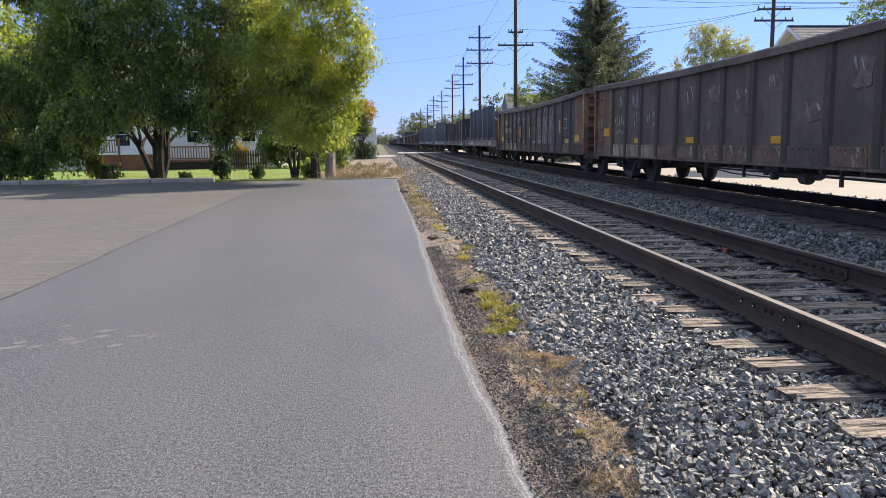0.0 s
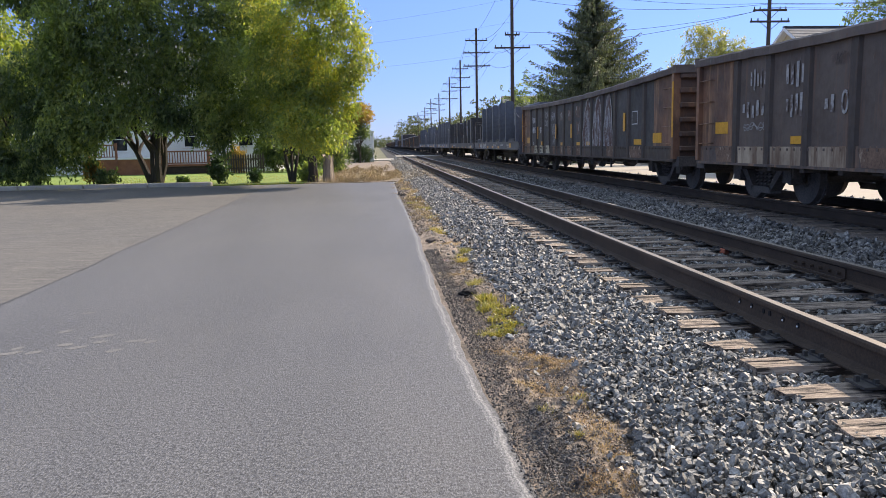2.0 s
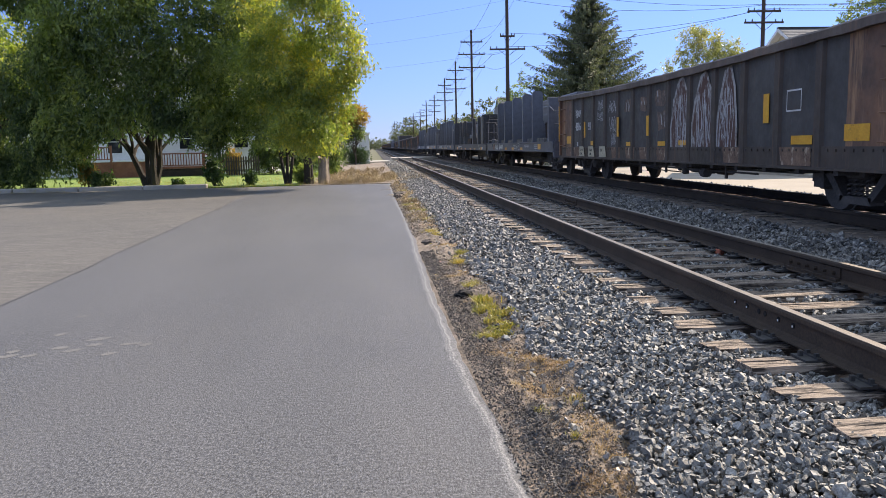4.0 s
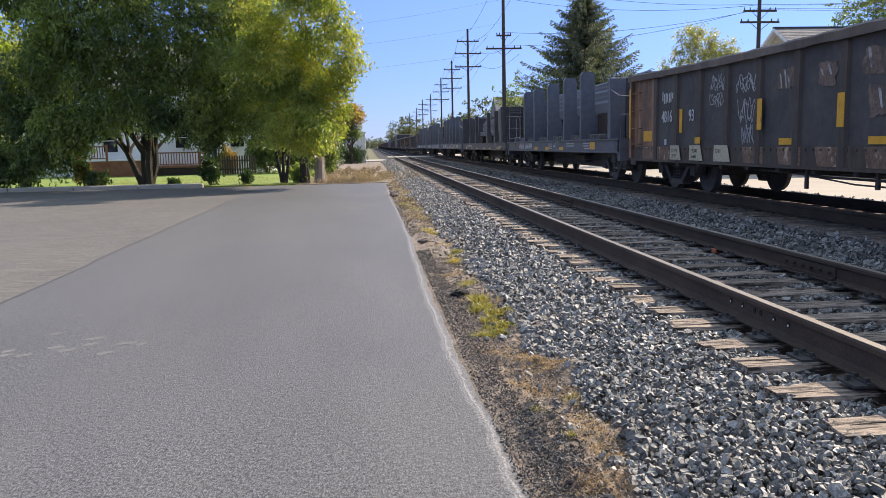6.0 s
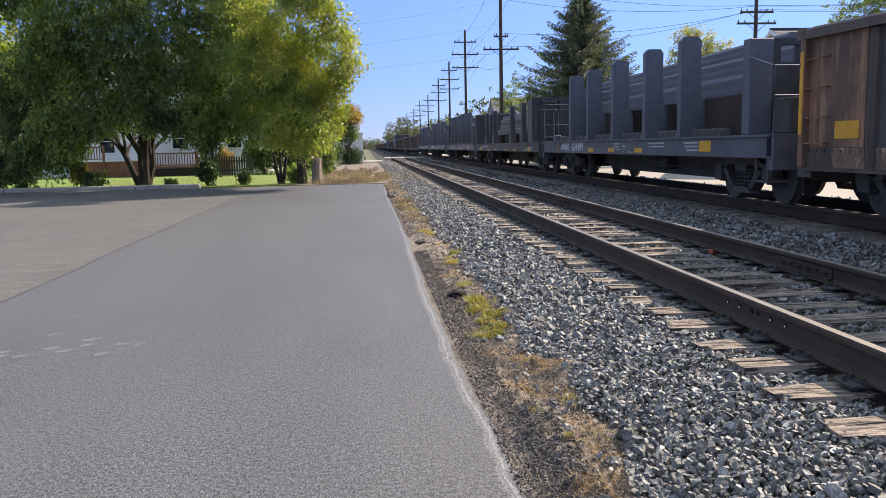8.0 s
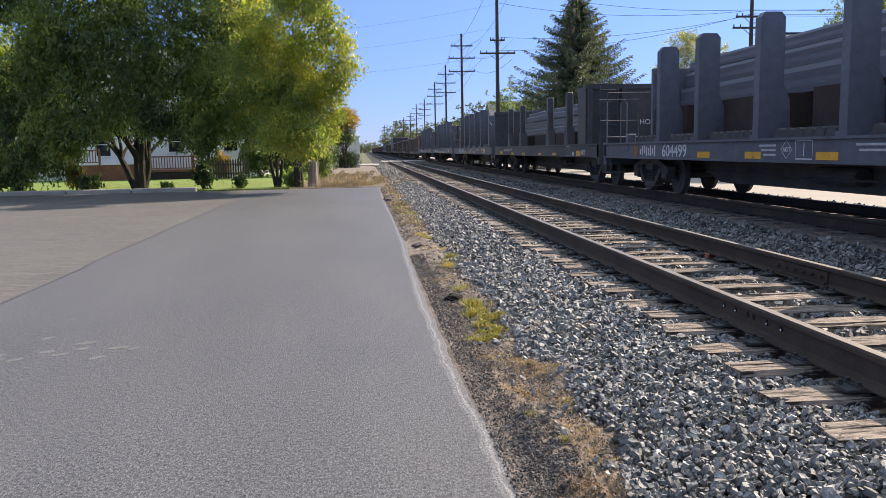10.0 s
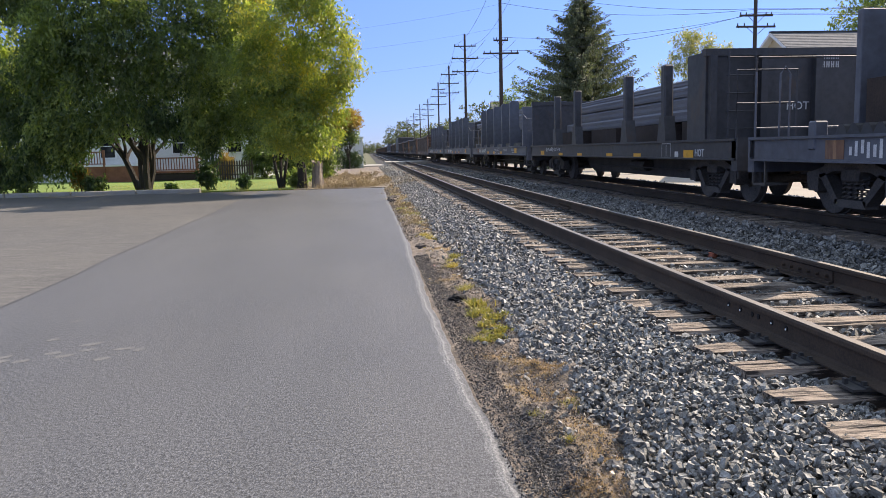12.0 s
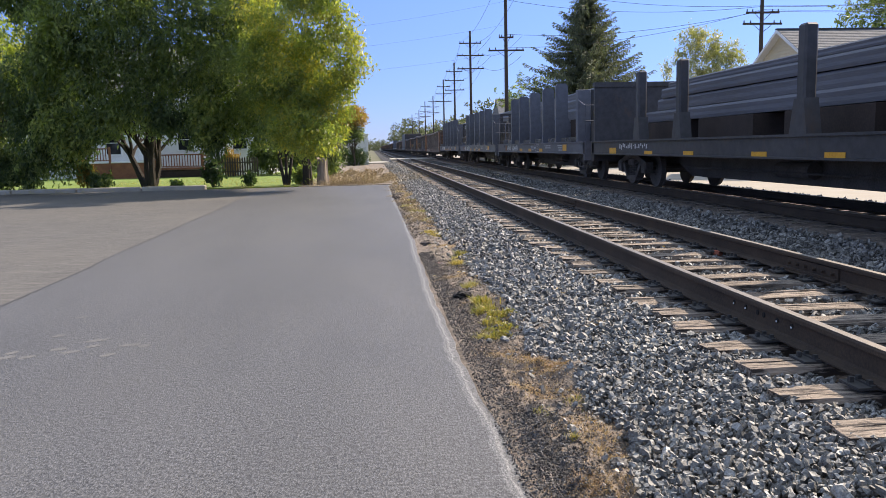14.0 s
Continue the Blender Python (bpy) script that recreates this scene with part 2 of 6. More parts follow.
M["yellow"] = surface("yellow reflective tape", (0.58, 0.27, 0.015), (0.74, 0.38, 0.03), 0.5, 5, 40, 0.1, stain=(0.2, 0.12, 0.04), stain_at=(0.62, 0.7), stain_scale=7)
M["white_paint"] = surface("faded white stencil", (0.42, 0.42, 0.42), (0.68, 0.68, 0.67), 0.8, 8, 60, 0.1)
M["worn_white"] = surface("worn white stencil", (0.22, 0.21, 0.20), (0.46, 0.45, 0.43), 0.8, 8, 60, 0.1, stain=(0.13, 0.10, 0.085), stain_at=(0.50, 0.60), stain_scale=5.0)
M["graffiti"] = surface("chalky spray paint", (0.30, 0.30, 0.31), (0.55, 0.55, 0.55), 0.8, 8, 60, 0.1)
M["bark"] = surface("bark", (0.022, 0.018, 0.014), (0.075, 0.062, 0.05), 0.95, 4, 30, 1.0, stretch=(3, 3, 0.5), relief=0.03)
M["pole"] = surface("weathered pole timber", (0.030, 0.023, 0.019), (0.085, 0.066, 0.054), 0.9, 2, 20, 0.4, stretch=(4, 4, 0.3))
M["wire"] = surface("dark cable", (0.02, 0.02, 0.02), (0.05, 0.05, 0.05), 0.6, 3, 20, 0.0)
M["siding"] = surface("white clapboard paint", (0.62, 0.62, 0.60), (0.80, 0.80, 0.78), 0.6, 0.8, 20, 0.1)
M["cream"] = surface("cream clapboard paint", (0.50, 0.42, 0.27), (0.62, 0.53, 0.36), 0.6, 0.8, 20, 0.1)
M["trim"] = surface("white trim paint", (0.66, 0.67, 0.68), (0.80, 0.80, 0.80), 0.5, 2, 20, 0.05)
M["shingle"] = surface("grey asphalt shingle", (0.085, 0.088, 0.092), (0.18, 0.181, 0.184), 0.95, 2, 30, 0.6, vary=0.2)
M["deck"] = surface("red-brown deck stain", (0.16, 0.06, 0.035), (0.30, 0.125, 0.07), 0.75, 2, 25, 0.3, vary=0.12)
M["brown_bed"] = surface("brown dusty ballast", (0.10, 0.082, 0.068), (0.25, 0.21, 0.175), 0.95, 4, 40, 1.0, relief=0.03)
M["scrape"] = car_side_material("scraped pale paint", (0.20, 0.145, 0.095), (0.47, 0.37, 0.255), (0.13, 0.07, 0.04), (0.46, 0.60), 0.3)
M["faded"] = surface("faded flaking paint", (0.085, 0.058, 0.045), (0.245, 0.165, 0.128), 0.8, 6, 34, 0.2, stain=(0.085, 0.064, 0.052), stain_at=(0.46, 0.60), stain_scale=5.0, stain_stretch=(1, 1.3, 1.0))
M["low_rust"] = surface("scraped rusty panel", (0.085, 0.05, 0.036), (0.25, 0.155, 0.10), 0.85, 3.5, 26, 0.3, stain=(0.40, 0.31, 0.22), stain_at=(0.56, 0.63), stain_scale=4.2, stain_stretch=(1, 1.3, 0.8))
M["label"] = surface("pale label paint", (0.36, 0.32, 0.22), (0.52, 0.46, 0.33), 0.8, 4, 40, 0.1, stain=(0.2, 0.13, 0.08), stain_at=(0.58, 0.7), stain_scale=4)
M["sill"] = car_side_material("scuffed lower side", (0.052, 0.042, 0.037), (0.14, 0.10, 0.078), (0.30, 0.165, 0.09), (0.52, 0.66), 0.6)
M["mural"] = surface("flaking mural paint", (0.10, 0.088, 0.082), (0.50, 0.485, 0.465), 0.8, 9, 34, 0.3, stain=(0.10, 0.05, 0.038), stain_at=(0.38, 0.50), stain_scale=5.5, stain_stretch=(1, 1.6, 0.6))
M["dunnage"] = surface("dark stained dunnage", (0.022, 0.015, 0.012), (0.05, 0.033, 0.026), 0.9, 3, 30, 0.4)
M["old_wood"] = surface("grey weathered wood", (0.15, 0.12, 0.095), (0.40, 0.33, 0.26), 0.95, 3, 25, 0.8, stretch=(5, 5, 0.4), relief=0.02)
M["glass"] = surface("dark window glass", (0.012, 0.014, 0.016), (0.022, 0.025, 0.028), 0.06, 1, 5, 0.0)
M["alu"] = surface("pale painted metal cabinet", (0.66, 0.69, 0.72), (0.80, 0.82, 0.84), 0.5, 0.7, 20, 0.1)
M["hedge"] = leaf_material("clipped hedge leaves", [(0.2, (0.02, 0.045, 0.012)), (0.7, (0.05, 0.09, 0.02))], 0.25)
M["leaf"] = leaf_material("green summer leaves", [(0.15, (0.08, 0.115, 0.042)), (0.5, (0.145, 0.19, 0.062)), (0.8, (0.26, 0.30, 0.08))], 0.55)
M["leaf_dark"] = leaf_material("dark green leaves", [(0.15, (0.045, 0.072, 0.03)), (0.5, (0.105, 0.145, 0.056)), (0.85, (0.27, 0.31, 0.105))], 0.5)
# Autumn gold, with sunlight painted in as brighter tones.
M["leaf_gold"] = leaf_material("turning gold leaves brightened for sun", [(0.15, (0.13, 0.18, 0.055)), (0.5, (0.25, 0.28, 0.07)), (0.78, (0.42, 0.36, 0.07)), (1.0, (0.60, 0.40, 0.06))], 0.55)
M["leaf_olive"] = leaf_material("grey-green leaves", [(0.15, (0.11, 0.15, 0.06)), (0.5, (0.20, 0.245, 0.09)), (0.85, (0.32, 0.34, 0.11))], 0.58)
M["leaf_orange"] = leaf_material("orange autumn leaves", [(0.2, (0.18, 0.15, 0.05)), (0.6, (0.32, 0.19, 0.055)), (0.9, (0.24, 0.22, 0.06))], 0.5)
M["leaf_yellow"] = leaf_material("pale yellow autumn leaves", [(0.2, (0.17, 0.185, 0.085)), (0.5, (0.28, 0.285, 0.13)), (0.8, (0.44, 0.38, 0.16))], 0.4)
M["needle"] = leaf_material("spruce needles", [(0.2, (0.05, 0.062, 0.036)), (0.6, (0.105, 0.122, 0.072)), (0.9, (0.20, 0.21, 0.125))], 0.3, 0.7)
M["far_leaf"] = leaf_material("far woods leaves", [(0.2, (0.05, 0.07, 0.04)), (0.6, (0.10, 0.115, 0.06)), (0.9, (0.2, 0.17, 0.08))], 0.3)

# ---- mesh helpers ----


def mesh_of(bm, material, name):
    me = bpy.data.meshes.new(name)
    bm.to_mesh(me)
    bm.free()
    me.materials.append(material)
    return me


def part(name, bm, material, parent=None, label=""):
    ob = new(name, mesh_of(bm, material, name) if isinstance(bm, bmesh.types.BMesh) else bm)
    ob.parent = parent
    return tagged(ob, label)


def thing(name, label, category, group="", kind="", at=None):
    ob = new(name)
    if at is not None:
        ob.matrix_basis = at
    return tagged(ob, label, category, group, kind)


def structure(name, bm, material, label, category):
    return tagged(part(name, bm, material), label, category, kind="structure")


def arrays(name, verts, faces, material):
    """A mesh from numpy arrays of corners and of equal-sized faces."""
    verts, faces = np.asarray(verts, dtype=np.float32), np.asarray(faces, dtype=np.int32)
    me = bpy.data.meshes.new(name)
    me.vertices.add(len(verts))
    me.vertices.foreach_set("co", verts.ravel())
    n = faces.shape[1]
    me.loops.add(faces.size)
    me.loops.foreach_set("vertex_index", faces.ravel())
    me.polygons.add(len(faces))
    me.polygons.foreach_set("loop_start", np.arange(len(faces), dtype=np.int32) * n)
    me.update(calc_edges=True)
    me.validate()
    me.shade_flat()
    me.materials.append(material)
    return me


def box(bm, x0, x1, y0, y1, z0, z1, bevel=0.0):
    v = [bm.verts.new(p) for p in ((x0, y0, z0), (x1, y0, z0), (x1, y1, z0), (x0, y1, z0), (x0, y0, z1), (x1, y0, z1), (x1, y1, z1), (x0, y1, z1))]
    f = [bm.faces.new([v[i] for i in q]) for q in ((3, 2, 1, 0), (4, 5, 6, 7), (0, 1, 5, 4), (1, 2, 6, 5), (2, 3, 7, 6), (3, 0, 4, 7))]
    if bevel:
        edges = {e for face in f for e in face.edges}
        bmesh.ops.bevel(bm, geom=list(edges), offset=bevel, segments=1, affect="EDGES")
    return bm


def boxes(*dims, bevel=0.0):
    bm = bmesh.new()
    for d in dims:
        box(bm, *d, bevel=bevel)
    return bm


def prism(bm, outline, axis, a, b):
    """An outline drawn across the axis, drawn out along it from a to b."""
    def place(p, q, w):
        return {"x": (w, p, q), "y": (p, w, q), "z": (p, q, w)}[axis]
    lo = [bm.verts.new(place(p, q, a)) for p, q in outline]
    hi = [bm.verts.new(place(p, q, b)) for p, q in outline]
    n = len(outline)
    for i in range(n):
        bm.faces.new((lo[i], lo[(i + 1) % n], hi[(i + 1) % n], hi[i]))
    bm.faces.new(lo[::-1])
    bm.faces.new(hi)
    bmesh.ops.recalc_face_normals(bm, faces=bm.faces)
    return bm


def rod(bm, p, q, r0, r1=None, n=8, caps=True):
    p, q = Vector(p), Vector(q)
    r1 = r0 if r1 is None else r1
    d = (q - p).normalized()
    u = d.orthogonal().normalized()
    w = d.cross(u)
    ring = [(math.cos(2 * math.pi * i / n), math.sin(2 * math.pi * i / n)) for i in range(n)]
    a = [bm.verts.new(p + (u * c + w * s) * r0) for c, s in ring]
    b = [bm.verts.new(q + (u * c + w * s) * r1) for c, s in ring]
    for i in range(n):
        bm.faces.new((a[i], a[(i + 1) % n], b[(i + 1) % n], b[i]))
    if caps:
        bm.faces.new(a[::-1])
        bm.faces.new(b)
    return bm


def lettering(text, height, m, material, parent, name="lettering", depth=0.004, squeeze=1.0):
    """Letters as a mesh, their foot's left end at the origin of m, in its xy plane."""
    cu = bpy.data.curves.new(name, "FONT")
    cu.body, cu.size, cu.extrude, cu.resolution_u = text, height * 1.38, depth, 3
    tmp = bpy.data.objects.new(name, cu)
    scene.collection.objects.link(tmp)
    me = bpy.data.meshes.new_from_object(tmp.evaluated_get(bpy.context.evaluated_depsgraph_get()))
    bpy.data.objects.remove(tmp)
    me.transform(m @ Matrix.Diagonal((squeeze, 1, 1, 1)))
    me.materials.clear()
    me.materials.append(material)
    ob = new(name, me)
    ob.parent = parent
    return ob


def tube(bm, pts, radius, n=6):
    """One continuous bent rod through the points."""
    pts = [Vector(p) for p in pts]
    prev = None
    for i, p in enumerate(pts):
        d = (pts[min(i + 1, len(pts) - 1)] - pts[max(i - 1, 0)]).normalized()
        u = Vector((0, 0, 1)) if abs(d.z) < 0.9 else Vector((1, 0, 0))
        u = (u - d * u.dot(d)).normalized()
        w = d.cross(u)
        ring = [bm.verts.new(p + (u * math.cos(2 * math.pi * k / n) + w * math.sin(2 * math.pi * k / n)) * radius) for k in range(n)]
        if prev:
            for k in range(n):
                bm.faces.new((prev[k], prev[(k + 1) % n], ring[(k + 1) % n], ring[k]))
        prev = ring
    return bm


SIDE = Matrix(((0, 0, -1, 0), (-1, 0, 0, 0), (0, 1, 0, 0), (0, 0, 0, 1)))


def ribbon(bm, pts, width, x):
    """A painted stroke on a side face at that x: one continuous thin strip through points (y, z)."""
    prev = None
    for i, (y, z) in enumerate(pts):
        (ya, za), (yb, zb) = pts[max(i - 1, 0)], pts[min(i + 1, len(pts) - 1)]
        if pts[0] == pts[-1] and i in (0, len(pts) - 1):
            (ya, za), (yb, zb) = pts[-2], pts[1]
        d = math.hypot(yb - ya, zb - za) or 1e-6
        ny, nz = -(zb - za) / d * width / 2, (yb - ya) / d * width / 2
        pair = (bm.verts.new((x, y + ny, z + nz)), bm.verts.new((x, y - ny, z - nz)))
        if prev:
            bm.faces.new((prev[0], pair[0], pair[1], prev[1]))
        prev = pair

# ---- ground ----
LOT_FAR = 35.2
TRACK, TRACK2 = 3.485, 7.76
RAIL_Z, RAIL2_Z = 0.461, 0.51
TIE_Z, TIE2_Z = RAIL_Z - 0.205, RAIL2_Z - 0.205
rng = np.random.default_rng(7)


def edge_x(y):
    """The wavering edge of the asphalt, bulging outwards near the end."""
    line = np.interp(y, [-20, 3.4, 4.3, 5.2, 6.2, 8, 10, 11.5, 15, 20, 24, 30, 36], [0.66, 0.67, 0.68, 0.65, 0.62, 0.62, 0.63, 0.65, 0.70, 0.70, 0.65, 0.70, 0.74])
    return float(line) + 0.010 * math.sin(y * 1.9 + 1) + 0.008 * math.sin(y * 6.1) + 0.006 * math.sin(y * 17)


def joint_x(y):
    """The joint between the sealed strip and the older lot."""
    return float(np.interp(y, [-20, 8.5, 11.4, 13, 16, 21, 26, 35], [-4.0, -4.06, -4.05, -4.15, -4.23, -4.30, -4.48, -4.7])) + 0.02 * math.sin(y * 0.9)


def far_edge(x):
    """Where the sealed strip ends, slightly askew."""
    return 35.4 + 0.22 * (x + 4.7) + 0.06 * math.sin(x * 2.3) + 0.04 * math.sin(x * 7.1)


def bed_height(x):
    """The height of the ballast across the tracks."""
    pts = [(0.5, 0.0), (0.95, 0.03), (1.25, 0.035), (1.95, 0.155), (2.2, 0.188), (4.75, 0.20), (5.3, 0.17), (6.0, 0.20), (6.4, 0.27), (9.1, 0.29), (10.2, 0.29), (10.9, 0.12)]
    return float(np.interp(x, [p[0] for p in pts], [p[1] for p in pts]))


ground_bm = boxes((-2500, 2500, -600, 4000, -1.0, -0.06))
structure("ground", ground_bm, M["ground"], "flat dry grassy ground running to the horizon", "ground")

# Asphalt: the sealed strip beside the track, and the older lot beyond its long joint.
bm = bmesh.new()
rim_ = bm.verts.layers.float.new("rim")
rows = [-20.4 + 0.2 * i for i in range(279)]
OFFSETS = (0.0, 0.06, 0.14, 0.22, 0.30)
prev = None
for y in rows:
    e, j = edge_x(y), joint_x(y)
    row = []
    for k, x in enumerate([j, -2.5, -1.0] + [e - d for d in reversed(OFFSETS)] + [e + 0.04]):
        yy = min(y, far_edge(x))
        v = bm.verts.new((x, yy, -0.07 if x > e else -0.012 * (x > e - 0.01)))
        v[rim_] = e - x
        row.append(v)
    if prev:
        for k in range(len(row) - 1):
            if (prev[k].co - row[k].co).length > 1e-4 or (prev[k + 1].co - row[k + 1].co).length > 1e-4:
                bm.faces.new((prev[k], prev[k + 1], row[k + 1], row[k]))
    prev = row
structure("pavement", bm, M["asphalt"], "smooth dark grey sealed asphalt strip beside the track", "pavement")
structure("lot", boxes((-60, -3.9, -20, LOT_FAR, -0.3, -0.006)), M["old_asphalt"], "older sun-bleached brownish asphalt of a parking lot", "pavement")
bm = bmesh.new()
strip = []
for i in range(180):
    y = -20 + 0.25 * i
    j, w = joint_x(y), 0.016 * (0.6 + 0.4 * math.sin(y * 2.3)) + 0.008 * math.sin(y * 11) + 0.012
    w *= float(np.interp(y, [18, 25], [1, 0.4]))
    strip.append((bm.verts.new((j - 0.012, y, 0.004)), bm.verts.new((j - 0.012 + max(w, 0.004), y, 0.004))))
for a, b in zip(strip, strip[1:]):
    bm.faces.new((a[0], a[1], b[1], b[0]))
structure("joint_seal", bm, M["seal"], "black sealed joint between the two asphalts", "joint")
# Chalky scuffs on the asphalt: thin ragged streaks.
r = random.Random(12)
for x, y, long_ in ((-2.92, 7.97, 0.06), (-2.84, 7.17, 0.055), (-2.43, 6.93, 0.09), (-2.39, 6.72, 0.065), (-3.02, 6.43, 0.11), (-2.81, 6.44, 0.06), (-2.65, 6.66, 0.07), (-2.52, 6.55, 0.08), (-2.17, 6.40, 0.06), (-2.09, 6.71, 0.09), (-1.95, 6.66, 0.05), (-3.0, 6.60, 0.05), (-3.34, 13.3, 0.1)):
    bm = bmesh.new()
    turn, n = r.uniform(0.2, 0.9), 9
    up, low = [], []
    for i in range(n):
        u = i / (n - 1) * 2 - 1
        px, py, wide = x + long_ * u, y + long_ * u * turn, (1 - u * u) ** 0.6 * r.uniform(0.035, 0.065) + 0.002
        up.append(bm.verts.new((px, py + wide, 0.002)))
        low.append(bm.verts.new((px, py - wide, 0.002)))
    for i in range(n - 1):
        bm.faces.new((low[i], low[i + 1], up[i + 1], up[i]))
    tagged(part("scuff_mark", bm, M["chalk"]), "pale chalky scuff on the asphalt", "scuff", "scuffs on the asphalt", "structure")

# Dirt strip and ballast bed.
xs = [0.5, 0.6, 0.68, 0.74, 0.8, 0.86, 0.92, 0.98, 1.04, 1.1, 1.16, 1.22, 1.3, 1.4, 1.5]
ys = np.concatenate([np.arange(-20, 2, 0.3), np.arange(2, 14, 0.06), np.arange(14, 36, 0.14), np.arange(36, 90, 1.0)])


def verge_height(x, y):
    """Lumpy dirt: low mounds, clods and hollows, lowest against the asphalt."""
    k = min(1.0, max(0.0, (x - 0.66) / 0.22))
    lumps = 0.060 * noise.noise((x * 2.6, y * 2.1, 0)) + 0.045 * noise.noise((x * 7, y * 6, 3)) + 0.030 * noise.noise((x * 17, y * 15, 4))
    return bed_height(x) - 0.035 + k * (lumps + 0.018)


vg = np.array([[x, y, verge_height(x, y)] for y in ys for x in xs])
nx = len(xs)
fg = np.array([[j * nx + i, j * nx + i + 1, (j + 1) * nx + i + 1, (j + 1) * nx + i] for j in range(len(ys) - 1) for i in range(nx - 1)])
tagged(new("verge", arrays("verge", vg, fg, M["dirt"])), "strip of dry dirt and fines along the asphalt", "verge", kind="structure")
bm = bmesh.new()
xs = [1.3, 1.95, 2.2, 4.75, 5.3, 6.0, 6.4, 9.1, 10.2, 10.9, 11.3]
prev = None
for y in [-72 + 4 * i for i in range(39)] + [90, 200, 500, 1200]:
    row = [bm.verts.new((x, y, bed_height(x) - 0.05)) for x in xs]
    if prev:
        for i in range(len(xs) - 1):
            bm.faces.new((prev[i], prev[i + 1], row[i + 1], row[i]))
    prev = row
structure("ballast_bed", bm, M["bed"], "grey bed of stone fines under both tracks, darkened as shade between stones", "ballast")


def stones(name, count, xr, yr, size, seed, label, clear=None, material="stone", rough=0.5, shape="round"):
    """Crushed stones strewn over the bed: angular lumps, each turned and stretched at random."""
    r = np.random.default_rng(seed)
    u = r.random(count)
    y = yr[0] + (yr[1] - yr[0]) * u
    x = xr[0] + (xr[1] - xr[0]) * r.random(count)
    if clear is not None:
        keep = clear(x, y, r)
        x, y = x[keep], y[keep]
    n = len(x)
    z = np.interp(x, [0.5, 0.95, 1.25, 1.95, 2.2, 4.75, 5.3, 6.0, 6.4, 9.1, 10.2, 10.9], [0, 0.03, 0.035, 0.155, 0.188, 0.20, 0.17, 0.20, 0.27, 0.29, 0.29, 0.12])
    on_dirt = x < 1.3
    z[on_dirt] = np.maximum(z[on_dirt] - 0.01, [verge_height(a, b) + 0.006 for a, b in zip(x[on_dirt], y[on_dirt])])
    s = size * (0.5 + 0.95 * r.random(n) ** 1.7)
    # a lump: twelve corners on a blocky round, each pushed in or out at random: 20 triangles
    g = (1 + 5 ** 0.5) / 2
    base = np.array([[-1, g, 0], [1, g, 0], [-1, -g, 0], [1, -g, 0], [0, -1, g], [0, 1, g], [0, -1, -g], [0, 1, -g], [g, 0, -1], [g, 0, 1], [-g, 0, -1], [-g, 0, 1]]) / math.hypot(1, g)
    tri = np.array([[0, 11, 5], [0, 5, 1], [0, 1, 7], [0, 7, 10], [0, 10, 11], [1, 5, 9], [5, 11, 4], [11, 10, 2], [10, 7, 6], [7, 1, 8], [3, 9, 4], [3, 4, 2], [3, 2, 6], [3, 6, 8], [3, 8, 9], [4, 9, 5], [2, 4, 11], [6, 2, 10], [8, 6, 7], [9, 8, 1]])
    if shape == "block":
        base = np.array([[-1, -1, -1], [1, -1, -1], [1, 1, -1], [-1, 1, -1], [-1, -1, 1], [1, -1, 1], [1, 1, 1], [-1, 1, 1]], float) * 0.56
        tri = np.array([[0, 2, 1], [0, 3, 2], [4, 5, 6], [4, 6, 7], [0, 1, 5], [0, 5, 4], [1, 2, 6], [1, 6, 5], [2, 3, 7], [2, 7, 6], [3, 0, 4], [3, 4, 7]])
    elif shape == "grain":
        base = np.array([[1, 0, 0], [-1, 0, 0], [0, 1, 0], [0, -1, 0], [0, 0, 1], [0, 0, -1]], float)
        tri = np.array([[0, 2, 4], [2, 1, 4], [1, 3, 4], [3, 0, 4], [2, 0, 5], [1, 2, 5], [3, 1, 5], [0, 3, 5]])
    elif shape == "chip":
        # a six-sided flake with an uneven outline, its upper face smaller and set aside
        turn = np.arange(6) * math.pi / 3
        ring = np.stack([np.cos(turn), np.sin(turn)], 1)
        base = np.concatenate([np.c_[ring, np.full(6, -1.0)], np.c_[ring, np.full(6, 1.0)]])
        tri = np.array([t for k in range(6) for t in ((k, (k + 1) % 6, 6 + (k + 1) % 6), (k, 6 + (k + 1) % 6, 6 + k))] + [(6, 6 + k, 7 + k) for k in range(1, 5)] + [(0, k + 1, k) for k in range(1, 5)])
    m = len(base)
    if shape == "chip":
        reach = np.tile(0.5 + 0.55 * r.random((n, 6)), 2)
        reach[:, 6:] *= 0.55 + 0.4 * r.random((n, 1))
        v = np.repeat(base[None], n, 0)
        v[:, :, :2] *= reach[:, :, None]
        v[:, 6:, :2] += (r.random((n, 1, 2)) - 0.5) * 0.5
        v[:, :, 2] = v[:, :, 2] * 0.62 + v[:, :, 0] * (r.random((n, 1)) - 0.5) * 0.7
        v *= 0.72
        v += (r.random((n, m, 3)) - 0.5) * 0.13
    else:
        v = base[None] * 0.6 * (1 + rough * (r.random((n, m, 1)) - 0.5)) + (r.random((n, m, 3)) - 0.5) * 0.29
    v *= np.stack([0.9 + 0.6 * r.random(n), 0.65 + 0.4 * r.random(n), 0.34 + 0.4 * r.random(n)], 1)[:, None, :]
    a = r.normal(size=(n, 4)) * np.array([1, 0.6, 0.6, 1])
    a /= np.linalg.norm(a, axis=1)[:, None]
    w, i, j, k = a.T
    rot = np.stack([1 - 2 * (j * j + k * k), 2 * (i * j - k * w), 2 * (i * k + j * w), 2 * (i * j + k * w), 1 - 2 * (i * i + k * k), 2 * (j * k - i * w),
